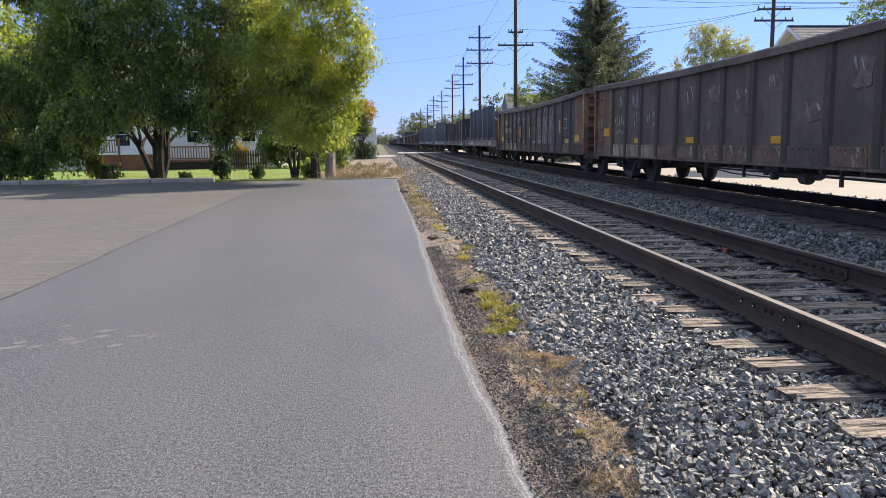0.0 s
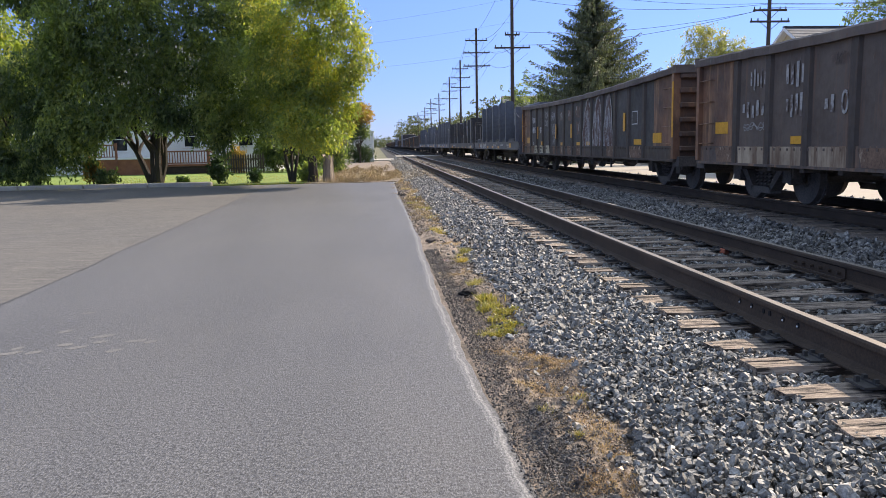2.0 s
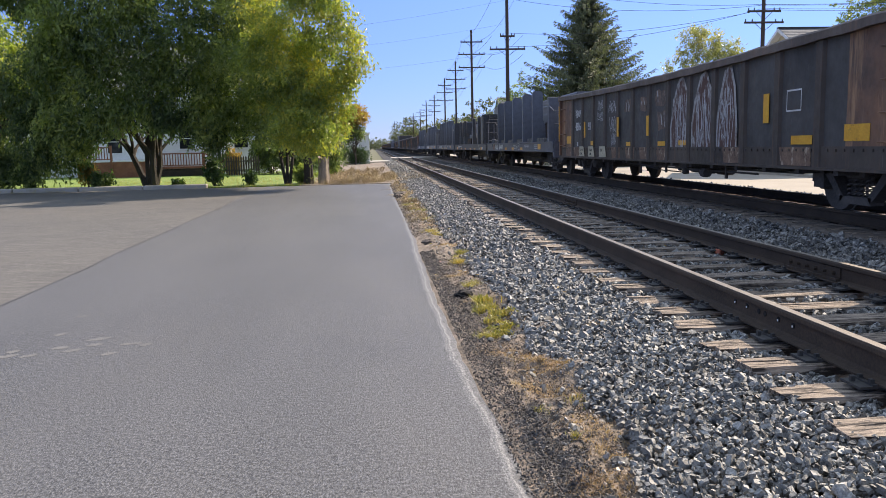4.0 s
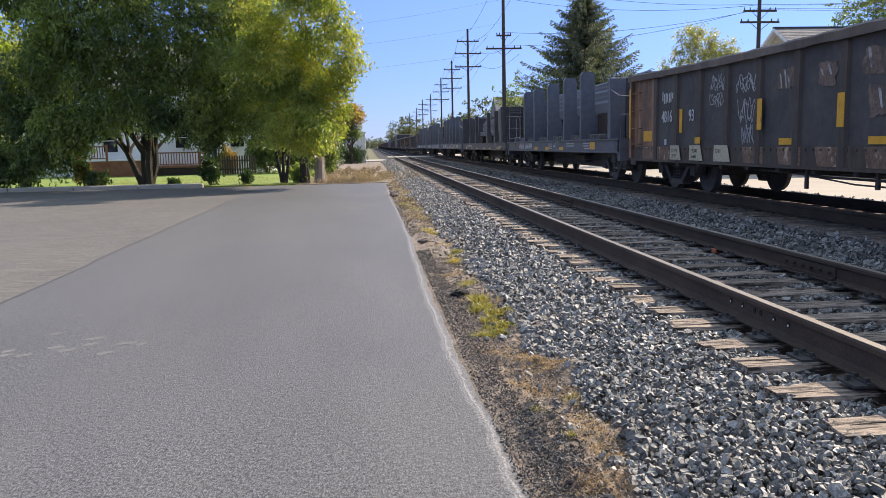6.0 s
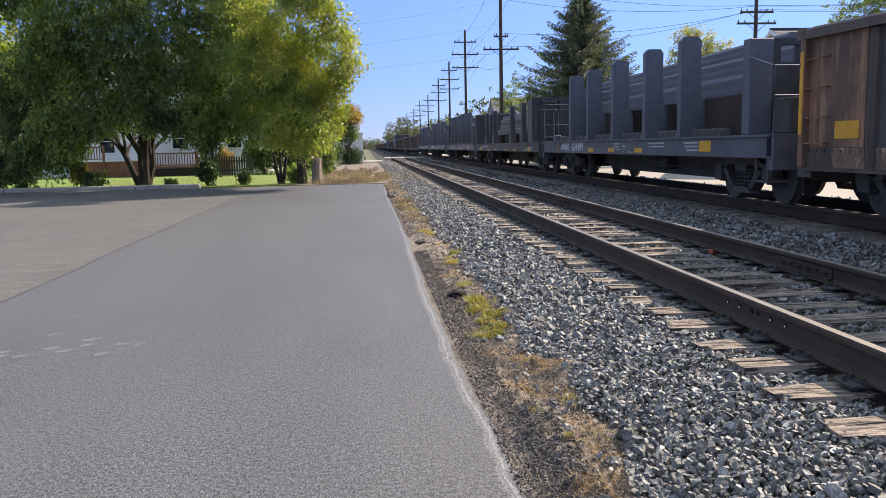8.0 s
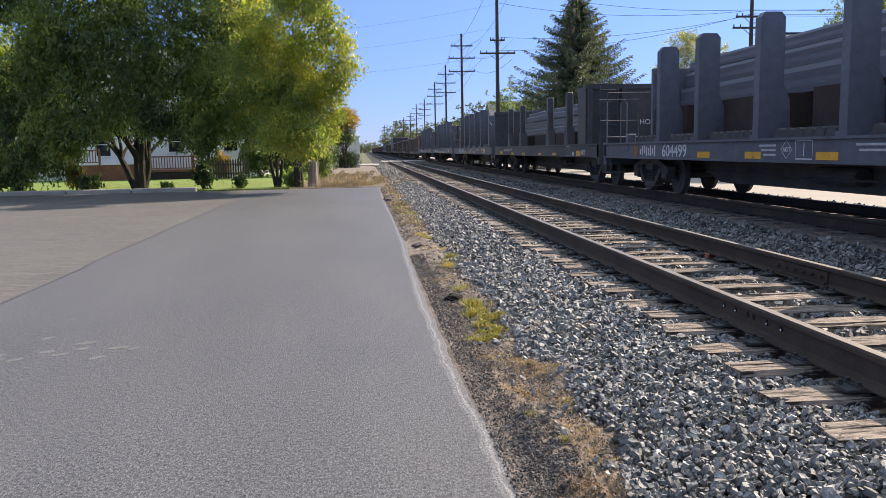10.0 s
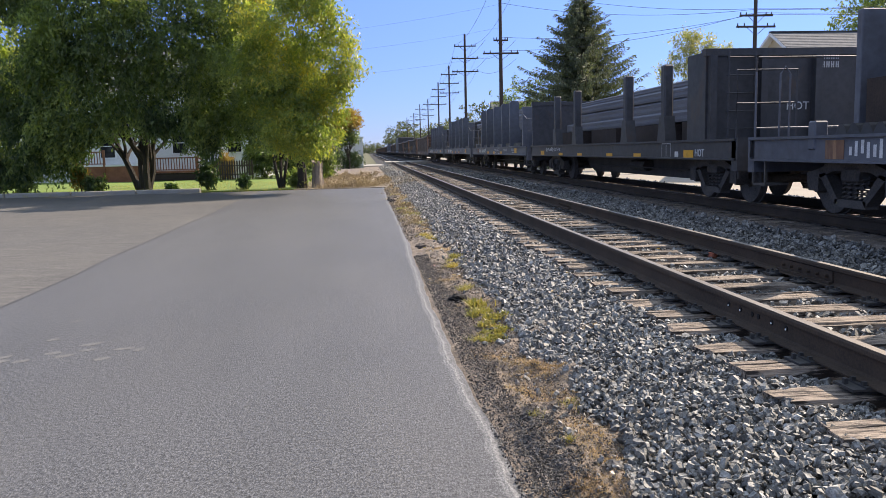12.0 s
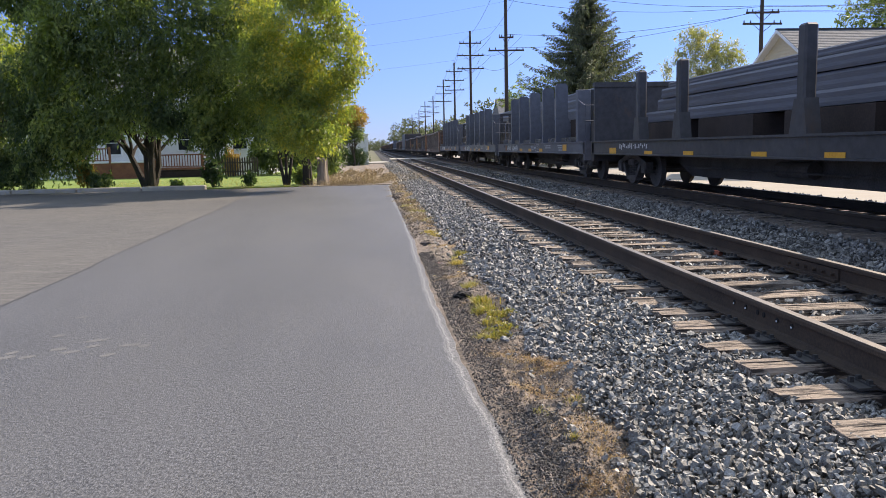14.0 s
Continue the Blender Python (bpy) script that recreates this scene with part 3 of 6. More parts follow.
                    2 * (i * k - j * w), 2 * (j * k + i * w), 1 - 2 * (i * i + j * j)], 1).reshape(n, 3, 3)
    v = np.einsum("nab,ncb->nca", rot, v) * s[:, None, None]
    v += np.stack([x, y, z + (r.random(n) - 0.6) * np.where(on_dirt, 0.01, 0.075)], 1)[:, None, :]
    f = tri[None] + (np.arange(n) * v.shape[1])[:, None, None]
    return tagged(new(name, arrays(name, v.reshape(-1, 3), f.reshape(-1, 3), M[material])), label, "gravel", kind="stuff")


TIE_STEP, TIE_FROM = 0.531, 0.245


def off_ties(x, y, r):
    """True where a stone lies between the ties, or beyond their ends; a few stones lie on them."""
    across = np.abs(x - TRACK) < 1.27
    along = np.abs(((y - TIE_FROM) / TIE_STEP + 0.5) % 1.0 - 0.5) * TIE_STEP < 0.13
    rail = (np.abs(np.abs(x - TRACK) - 0.7535) < 0.10)
    toe = x < 1.24 + 0.06 * np.sin(y * 1.7) + 0.05 * np.sin(y * 5.1)
    return ~((across & along) & (r.random(len(x)) > 0.035)) & ~rail & ~(toe & (r.random(len(x)) > 0.012))


stones("black_crumbs", 9000, (0.66, 0.87), (2.8, 12.0), 0.012, 19, "black asphalt crumbs along the asphalt edge", material="black_crumb", shape="grain")
stones("verge_crumbs", 13000, (0.76, 1.26), (2.8, 11.0), 0.0115, 9, "brown grit in the dirt strip", material="crumb", shape="grain")
stones("far_crumbs", 5500, (0.66, 1.25), (14.0, 34.0), 0.022, 20, "dark grit in the dirt strip further along", material="crumb", shape="grain")
stones("dark_crumbs", 6500, (0.78, 1.05), (2.9, 4.5), 0.012, 23, "black gritty crumbs heaped in the dirt strip", material="black_crumb", shape="grain")
stones("verge_pebbles", 420, (0.9, 1.3), (1.8, 20.0), 0.03, 10, "stray grey stones in the dirt strip")
stones("near_shoulder_stones", 17000, (1.0, 2.6), (2.9, 5.8), 0.0335, 1, "angular grey crushed stones on the ballast shoulder", off_ties, shape="chip")
stones("next_shoulder_stones", 16000, (1.0, 2.6), (5.8, 10.0), 0.0425, 21, "angular grey crushed stones along the ballast shoulder", off_ties, shape="chip")
stones("shoulder_stones", 29000, (1.0, 2.6), (10.0, 36.0), 0.06, 2, "angular grey crushed stones further along the shoulder", off_ties, shape="block")
stones("crib_stones", 22000, (2.6, 4.9), (4.0, 14.0), 0.048, 3, "grey crushed stones between the ties", off_ties, shape="block")
stones("far_crib_stones", 18000, (2.6, 4.9), (14.0, 40.0), 0.065, 4, "grey crushed stones between the far ties", off_ties, shape="block")
stones("middle_stones", 12500, (4.8, 6.35), (7.0, 24.0), 0.062, 5, "grey crushed stones between the two tracks", shape="block")
stones("far_middle_stones", 7000, (4.8, 6.35), (24.0, 60.0), 0.075, 6, "grey crushed stones between the tracks far off", shape="grain")
stones("distant_shoulder_stones", 12000, (0.9, 2.7), (36.0, 84.0), 0.10, 14, "grey crushed stones of the shoulder near the crossing", off_ties, shape="grain")
stones("distant_crib_stones", 6000, (2.6, 4.9), (40.0, 84.0), 0.11, 15, "grey crushed stones between the ties near the crossing", off_ties, shape="grain")
stones("behind_stones", 4500, (9.0, 11.2), (8.0, 40.0), 0.07, 8, "grey crushed stones beyond the train's track", shape="block")

stones("back_stones", 6500, (1.0, 2.6), (-9.0, 2.95), 0.06, 12, "grey crushed stones of the shoulder behind", off_ties, shape="block")
stones("back_crib_stones", 10500, (2.6, 4.9), (-9.0, 4.1), 0.06, 16, "grey crushed stones between the ties behind", off_ties, shape="block")
stones("back_middle_stones", 5000, (4.8, 6.35), (-9.0, 7.0), 0.08, 13, "grey crushed stones between the tracks behind", shape="grain")

leaf_r = np.random.default_rng(77)
fallen = leaf_r.random((46, 2)) * np.array([4.6, 14.0]) + np.array([0.7, 3.0])
corners, quads_ = [], []
for k, (x, y) in enumerate(fallen):
    a, s_ = leaf_r.random() * 6.28, 0.022 + 0.02 * leaf_r.random()
    z = bed_height(x) + 0.03
    for c, d, dz in ((1, 0, 0.0), (0, 0.5, 0.012), (-1, 0, 0.0), (0, -0.5, 0.012)):
        corners.append((x + s_ * (c * math.cos(a) - d * math.sin(a)), y + s_ * (c * math.sin(a) + d * math.cos(a)), z + dz))
    quads_.append((4 * k, 4 * k + 1, 4 * k + 2, 4 * k + 3))
tagged(new("fallen_leaves", arrays("fallen_leaves", corners, quads_, M["leaf_orange"])), "orange fallen leaves strewn on the stones", "leaves", kind="stuff")

# ---- tracks ----
def rail_outline(cx, top):
    half = [(0.0, 0.0), (0.030, 0.0), (0.037, -0.010), (0.037, -0.036), (0.010, -0.048), (0.009, -0.150), (0.028, -0.166), (0.076, -0.176), (0.076, -0.186)]
    return [(cx + x, top + z) for x, z in half] + [(cx - x, top + z) for x, z in half[:0:-1]]


def build_rail(name, cx, top, y0, y1, parent):
    bm = prism(bmesh.new(), rail_outline(cx, top), "y", y0, y1)
    ob = part(name, bm, M["rail"], parent, "rusty brown steel rail")
    cap = boxes((cx - 0.027, cx + 0.03, y0, y1, top + 0.0005, top + 0.0035))
    part("running_surface", cap, M["railtop"], ob, "bright worn top of the rail")
    return ob


def tie_mesh(seed, length=2.59):
    """A split old tie: a few strands parted by deep cracks, ragged at the ends."""
    r = random.Random(seed)
    bm = bmesh.new()
    cuts = sorted(r.uniform(-0.08, 0.08) for _ in range(r.choice((1, 1, 2))))
    prof, strand = [(-0.116, -0.17), (-0.116, -0.008)], [0, 0]
    for k, c in enumerate(cuts):
        w = r.uniform(0.003, 0.007)
        prof += [(c - w, -0.004), (c, -0.038), (c + w, -0.004)]
        strand += [k, k, k + 1]
    prof += [(0.116, -0.008), (0.116, -0.17)]
    strand += [len(cuts)] * 2
    lift = [r.uniform(-0.010, 0.004) for _ in range(len(cuts) + 1)]
    ends = [[r.uniform(-0.055, 0.02) for _ in range(len(cuts) + 1)] for _ in (0, 1)]
    n, rows_ = 12, []
    for i in range(n + 1):
        x = -length / 2 + length * i / n
        drift = r.uniform(-0.014, 0.014)
        row = []
        for (y, z), k in zip(prof, strand):
            dx = -ends[0][k] if i == 0 else ends[1][k] if i == n else 0.0
            edge_ = abs(y) > 0.11
            chip = r.uniform(-0.012, 0.002) if i in (0, n) or r.random() < 0.25 else r.uniform(-0.003, 0.002)
            row.append(bm.verts.new((x + dx + r.uniform(-0.008, 0.008) * (i in (0, n)), y + (r.uniform(-0.006, 0.004) * (1 if y > 0 else -1) if edge_ else drift), z if z < -0.1 else z * (r.choice((0.1, 0.4, 0.8, 1.0)) if z < -0.03 else 1) + lift[k] + chip)))
        rows_.append(row)
    for a, b in zip(rows_, rows_[1:]):
        for k in range(len(prof) - 1):
            bm.faces.new((a[k], a[k + 1], b[k + 1], b[k]))
    bm.faces.new(rows_[0])
    bm.faces.new(rows_[-1][::-1])
    bmesh.ops.recalc_face_normals(bm, faces=bm.faces)
    return mesh_of(bm, M["tie"], "tie")


def plate_mesh():
    bm = boxes((-0.18, 0.18, -0.09, 0.09, 0.0, 0.014), (-0.105, -0.08, -0.09, 0.09, 0.014, 0.024), (0.08, 0.105, -0.09, 0.09, 0.014, 0.024))
    for x, y in ((-0.092, -0.05), (-0.092, 0.05), (0.092, -0.05), (0.092, 0.05), (-0.15, 0.03), (0.15, -0.03)):
        box(bm, x - 0.012, x + 0.012, y - 0.012, y + 0.012, 0.01, 0.045)
    return mesh_of(bm, M["black_iron"], "tie_plate")


track = thing("track", "ballasted railway track of brown rails on weathered wooden ties", "railway track", kind="structure")
tie_meshes = [tie_mesh(i) for i in range(9)]
plate = plate_mesh()
r = random.Random(3)
CROSSING = (84.0, 93.0)
for i in range(-40, 178):
    y = TIE_FROM + i * TIE_STEP
    if CROSSING[0] < y < CROSSING[1]:
        continue
    tie = part("tie", tie_meshes[r.randrange(9)], None, track)
    tie.matrix_basis = pose(TRACK + r.uniform(-0.04, 0.04), y + r.uniform(-0.025, 0.025), TIE_Z + r.uniform(-0.012, 0.006), r.uniform(-1.5, 1.5), r.uniform(-0.5, 0.5), r.uniform(-1.3, 1.3))
    if y < 22:
        for side in (-0.7535, 0.7535):
            p = part("tie_plate", plate, None, track)
            p.matrix_basis = pose(TRACK + side, y, TIE_Z + 0.002)
rails = [build_rail("rail", TRACK + side, RAIL_Z, -70, 600, track) for side in (-0.7535, 0.7535)]
# Joint bars: on the far rail at about 10 m, and bolt holes of a joint on the near rail.
for cx, y, sgn in ((TRACK + 0.7535, 7.23, -1), (TRACK + 0.7535, 16.7, -1)):
    bm = boxes((cx + sgn * 0.012 - 0.014, cx + sgn * 0.012 + 0.014, y - 0.46, y + 0.46, RAIL_Z - 0.15, RAIL_Z - 0.05))
    box(bm, cx + sgn * 0.04 - 0.02, cx + sgn * 0.04 + 0.02, y - 0.46, y + 0.46, RAIL_Z - 0.168, RAIL_Z - 0.145)
    for k in range(6):
        yy = y - 0.38 + k * 0.152
        rod(bm, (cx + sgn * 0.02, yy, RAIL_Z - 0.1), (cx + sgn * 0.06, yy, RAIL_Z - 0.1), 0.018, n=6)
    part("joint_bar", bm, M["rail"], track, "bolted joint bar")
structure("brown_shoulder", boxes((6.3, 7.02, -70, 84, 0.05, 0.295), (8.5, 9.2, -70, 84, 0.05, 0.29), bevel=0.05), M["brown_bed"], "brown dusty ballast packed along the train's rails", "ballast")
# Black discs paint the shaded holes; pale dots paint sunlight seen through them.
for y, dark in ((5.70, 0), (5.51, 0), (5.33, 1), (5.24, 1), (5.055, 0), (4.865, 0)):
    hole = part("bolt_hole", rod(bmesh.new(), (TRACK - 0.7535 - 0.0155, y, RAIL_Z - 0.084), (TRACK - 0.7535 - 0.004, y, RAIL_Z - 0.084), 0.019, n=10), M["hollow_black"], track, "black disc painted as a dark drilled bolt hole")
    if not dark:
        part("burr", rod(bmesh.new(), (TRACK - 0.7535 - 0.019, y, RAIL_Z - 0.09), (TRACK - 0.7535 - 0.012, y, RAIL_Z - 0.09), 0.0075, n=8), M["alu"], hole, "pale dot painted as sunlight through the hole")
track2 = thing("far_track", "second railway track under the passing train", "railway track", kind="structure")
rails2 = [build_rail("rail", TRACK2 + side, RAIL2_Z, -70, 900, track2) for side in (-0.7535, 0.7535)]
bm = bmesh.new()
r = random.Random(5)
for i in range(-130, 160):
    y = 0.1 + i * TIE_STEP
    if CROSSING[0] < y < CROSSING[1]:
        continue
    dx = r.uniform(-0.05, 0.05)
    box(bm, TRACK2 - 1.295 + dx, TRACK2 + 1.295 + dx, y - 0.115, y + 0.115, TIE2_Z - 0.17, TIE2_Z + r.uniform(-0.008, 0.004))
tagged(part("ties", bm, M["tie"], track2, "shaded weathered ties"), kind="stuff")
# Road crossing.
crossing = structure("crossing", boxes((-30, 1.9, 84.2, 92.8, -0.3, 0.12), (2.0, 2.68, 84.2, 92.8, 0.1, RAIL_Z - 0.02), (2.82, 4.14, 84.2, 92.8, 0.1, RAIL_Z - 0.02), (4.32, 6.9, 84.2, 92.8, 0.1, RAIL_Z - 0.02), (7.1, 8.42, 84.2, 92.8, 0.1, RAIL2_Z - 0.02), (8.6, 26, 84.2, 92.8, 0.0, RAIL2_Z - 0.06)), M["concrete"], "pale concrete road crossing over both tracks", "road crossing")
street = structure("street", boxes((11.6, 18.0, -90, 600, -0.5, -0.02)), M["road"], "sunlit pale concrete street beyond the railway", "road")
structure("street_kerb", boxes((11.35, 11.6, -90, 84, -0.5, 0.10), (18.0, 18.2, -90, 84, -0.5, 0.10)), M["concrete"], "concrete kerb along the street", "kerb")

# ---- the train ----
SPEED = 3.78
moving = []   # (thing, place along the track at the start)
wheels = []   # wheelsets that turn


def wheelset_mesh():
    bm = bmesh.new()
    rod(bm, (-0.95, 0, 0), (0.95, 0, 0), 0.08, n=8)
    for s in (-1, 1):
        rod(bm, (s * 0.69, 0, 0), (s * 0.715, 0, 0), 0.455, 0.455, n=22)
        rod(bm, (s * 0.715, 0, 0), (s * 0.80, 0, 0), 0.43, 0.42, n=22)
        rod(bm, (s * 0.80, 0, 0), (s * 0.825, 0, 0), 0.15, 0.13, n=12)
        for k in range(6):
            a = k * math.pi / 3
            rod(bm, (s * 0.795, 0.24 * math.cos(a), 0.24 * math.sin(a)), (s * 0.806, 0.24 * math.cos(a), 0.24 * math.sin(a)), 0.045, n=6)
        rod(bm, (s * 0.95, 0, 0), (s * 1.08, 0, 0), 0.11, 0.10, n=12)
    return mesh_of(bm, M["under"], "wheelset")


def side_frame_mesh(s):
    """One cast side frame of a two-axle bogie, with its window and springs."""
    bm = bmesh.new()
    x0, x1 = sorted((s * 0.93, s * 1.12))
    prism(bm, [(-1.08, 0.44), (-1.08, 0.62), (-0.75, 0.70), (-0.35, 0.82), (0.35, 0.82), (0.75, 0.70), (1.08, 0.62), (1.08, 0.44), (0.72, 0.56), (0.42, 0.66), (-0.42, 0.66), (-0.72, 0.56)], "x", x0, x1)
    prism(bm, [(-0.78, 0.60), (-0.62, 0.64), (-0.28, 0.26), (-0.34, 0.18)], "x", x0, x1)
    prism(bm, [(0.78, 0.60), (0.62, 0.64), (0.28, 0.26), (0.34, 0.18)], "x", x0, x1)
    box(bm, x0, x1, -0.36, 0.36, 0.16, 0.27)
    for y in (-0.89, 0.89):
        box(bm, x0 - 0.01, x1 + 0.01, y - 0.13, y + 0.13, 0.36, 0.60)
    return mesh_of(bm, M["under"], "side_frame")


def springs_mesh(s):
    """One coil spring, standing at the origin's y."""
    pts = [(s * 1.03 + 0.055 * math.cos(a * 1.2566), 0.055 * math.sin(a * 1.2566), 0.27 + a * 0.0125) for a in range(27)]
    return mesh_of(tube(bmesh.new(), pts, 0.016, 3), M["under"], "spring")


WHEELSET = wheelset_mesh()
FRAMES = {s: side_frame_mesh(s) for s in (-1, 1)}
SPRINGS = {s: springs_mesh(s) for s in (-1, 1)}
BOLSTER = mesh_of(boxes((-1.15, 1.15, -0.2, 0.2, 0.52, 0.72), (-0.3, 0.3, -0.3, 0.3, 0.6, 0.8), bevel=0.03), M["under"], "bogie")


def bogie(car, y):
    b = part("bogie", BOLSTER, None, car, "cast steel two-axle bogie")
    b.matrix_basis = pose(0, y, 0)
    for s in (-1, 1):
        part("side_frame", FRAMES[s], None, b)
        for y_ in (-0.21, -0.07, 0.07, 0.21):
            part("spring", SPRINGS[s], None, b).matrix_basis = pose(0, y_, 0)
    for dy in (-0.89, 0.89):
        w = part("wheelset", WHEELSET, None, b)
        w.matrix_basis = pose(0, dy, 0.43)
        wheels.append(w)


def coupler(car, y, sgn):
    bm = boxes((-0.09, 0.09, min(y, y + sgn * 0.55), max(y, y + sgn * 0.55), 0.78, 0.96))
    box(bm, -0.16, 0.16, min(y + sgn * 0.42, y + sgn * 0.7), max(y + sgn * 0.42, y + sgn * 0.7), 0.72, 1.0, bevel=0.04)
    part("coupler", bm, M["under"], car)
    bm = bmesh.new()
    pts = [(0.3, y, 0.75), (0.32, y + sgn * 0.25, 0.5), (0.3, y + sgn * 0.55, 0.42)]
    for p, q in zip(pts, pts[1:]):
        rod(bm, p, q, 0.03, n=6)
    part("air_hose", bm, M["under"], car)


def ladder(car, x, y, z0, z1, sgn, material, width=0.42, axis="y", steps=5):
    for k in range(steps):
        bm = bmesh.new()
        z = z0 + (z1 - z0) * k / (steps - 1)
        if axis == "y":
            rod(bm, (x, y, z), (x, y + width, z), 0.013, n=6)
            for yy in (y, y + width):
                rod(bm, (x, yy, z), (x + sgn * 0.08, yy, z), 0.013, n=6)
        else:
            rod(bm, (x, y, z), (x + width, y, z), 0.013, n=6)
            for xx in (x, x + width):
                rod(bm, (xx, y, z), (xx, y + sgn * 0.08, z), 0.013, n=6)
        part("ladder_rung", bm, material, car, "steel ladder rung")


def scribble(seed, y, z, w, h, n=26):
    """Loops of a spray can, not letters: a smooth wandering line in a box, drawn away from the far end."""
    r = random.Random(seed)
    f, g, p, q = r.uniform(3.5, 5.5), r.uniform(4.5, 7.5), r.uniform(0, 6), r.uniform(0, 6)
    m = n * 4
    pts = []
    for k in range(m):
        u = k / (m - 1)
        pts.append((y + w * (1 - u) + 0.16 * w * math.sin(f * 6.28 * u + p), z + h * (0.5 + 0.36 * math.cos(g * 6.28 * u + q) + 0.14 * math.sin(2.3 * g * 6.28 * u))))
    return pts


HALF, FLOOR_Z, TOP_Z = 8.65, 0.70, 2.62
POSTS = [7.1] + [5.95 - 1.145 * i for i in range(12)]


def sag(y):
    """The tired sides hang lower at mid car."""
    return 0.115 * (1 - (y / HALF) ** 2)


def bent_chord(x0, x1, seed):
    """The battered top rail: it follows the sag, kinked and dented along its length."""
    r = random.Random(seed)
    bm, prev, n = bmesh.new(), None, 60
    for i in range(n + 1):
        y = -HALF - 0.02 + (2 * HALF + 0.04) * i / n
        top, low = TOP_Z - sag(y) + r.uniform(-0.012, 0.006), TOP_Z - 0.15 - sag(y) + r.uniform(-0.008, 0.008)
        dx = r.uniform(-0.008, 0.008)
        ring = [bm.verts.new(q) for q in ((x0 + dx, y, low), (x1 + dx, y, low), (x1 + dx, y, top - 0.03), (x1 + dx - 0.03, y, top), (x0 + dx + 0.03, y, top), (x0 + dx, y, top - 0.03))]
        if prev:
            for k in range(6):
                bm.faces.new((prev[k], prev[(k + 1) % 6], ring[(k + 1) % 6], ring[k]))
        else:
            bm.faces.new(ring[::-1])
        prev = ring
    bm.faces.new(prev)
    bmesh.ops.recalc_face_normals(bm, faces=bm.faces)
    return bm


def gondola_base(car, seed, detail=True):
    """A mill gondola: sides with posts, top chord, sill, ends, floor and running gear, in its own space."""
    r = random.Random(seed)
    n_posts = 15
    step = 2 * HALF / n_posts
    for s in (-1, 1):
        # wall sheets bulge a little between the posts
        bm = bmesh.new()
        cols = []
        for i in range(n_posts * 3 + 1):
            y = -HALF + i * step / 3
            dent = 0.004 if i % 3 == 0 else r.uniform(0.008, 0.0145)
            cols.append([(bm.verts.new((s * (1.492 + (dent if k in (1, 2) else 0.006)), y, z)), bm.verts.new((s * 1.44, y, z))) for k, z in enumerate((FLOOR_Z, 1.2, 1.9, TOP_Z - 0.04 - sag(y)))])
        for a, b in zip(cols, cols[1:]):
            for k in range(3):
                for j in (0, 1):
                    bm.faces.new((a[k][j], b[k][j], b[k + 1][j], a[k + 1][j]))
        bmesh.ops.recalc_face_normals(bm, faces=bm.faces)
        part("side_sheet", bm, M["gond" if seed == 1 else "gond_black"], car, "grimy dented side sheet")
        post = bmesh.new()
        prism(post, [(1.47, -0.12), (1.552, -0.078), (1.552, 0.078), (1.47, 0.12)], "z", FLOOR_Z - 0.02, TOP_Z - 0.20)
        if s < 0:
            bmesh.ops.transform(post, matrix=Matrix.Scale(-1, 4, (1, 0, 0)), verts=post.verts)
            bmesh.ops.reverse_faces(post, faces=post.faces)
        me = mesh_of(post, M["post"], "side_post")
        for y in POSTS:
            p = part("side_post", me, None, car)
            p.matrix_basis = pose(0, y, 0)
        xa, xb = sorted((s * 1.42, s * 1.60))
        part("top_chord", bent_chord(xa, xb, seed * 3 + s), M["gond"], car, "battered brown top rail")
        xa, xb = sorted((s * 1.474, s * 1.53))
        sill = boxes((xa, xb, -HALF, HALF, FLOOR_Z - 0.03, FLOOR_Z + 0.27))
        box(sill, *sorted((s * 1.44, s * 1.58)), -HALF, HALF, FLOOR_Z - 0.06, FLOOR_Z - 0.02)
        if detail and s < 0:
            for i in range(86):
                y = -HALF + 0.15 + i * 0.2
                box(sill, -1.545, -1.53, y - 0.018, y + 0.018, FLOOR_Z + 0.20, FLOOR_Z + 0.236)
        part("side_sill", sill, M["sill" if seed == 1 else "post"], car, "rusty scraped lower side sill")
        # rusty corner sheets
        for e in (-1, 1):
            ya, yb = sorted((e * HALF, e * 7.28))
            cm = boxes((*sorted((s * 1.474, s * 1.508)), ya, yb, FLOOR_Z + 0.25, TOP_Z - 0.15))
            box(cm, *sorted((s * 1.44, s * 1.59)), *sorted((e * (HALF + 0.03), e * (HALF - 0.09))), FLOOR_Z, TOP_Z - 0.02)
            part("corner_sheet", cm, M["rust"], car, "rust-orange corner sheet")
            if detail and s < 0:
                for z in (1.02, 1.38, 1.78, 2.18):
                    y_ = e * (HALF - 0.12)
                    part("grab_iron", tube(bmesh.new(), [(s * 1.5, y_, z), (s * 1.58, y_, z), (s * 1.58, y_ - e * 0.48, z), (s * 1.5, y_ - e * 0.48, z)], 0.012, 5), M["rust"], car, "steel grab iron")
    for e in (-1, 1):
        bm = boxes((-1.46, 1.46, *sorted((e * HALF, e * (HALF - 0.06))), FLOOR_Z, TOP_Z - 0.02))
        wall = part("end_wall", bm, M["end_rust"], car, "rusty ribbed end wall")
        for k in range(6):
            z = FLOOR_Z + 0.16 + k * 0.30
            part("rib", boxes((-1.46, 1.46, *sorted((e * HALF, e * (HALF + 0.11))), z, z + 0.11), bevel=0.02), M["end_rust"], wall)
        part("end_chord", boxes((-1.6, 1.6, *sorted((e * (HALF - 0.05), e * (HALF + 0.13))), TOP_Z - 0.15, TOP_Z + 0.012)), M["gond"], car)
        coupler(car, e * (HALF + 0.05), e)
        bogie(car, e * (HALF - 1.72))
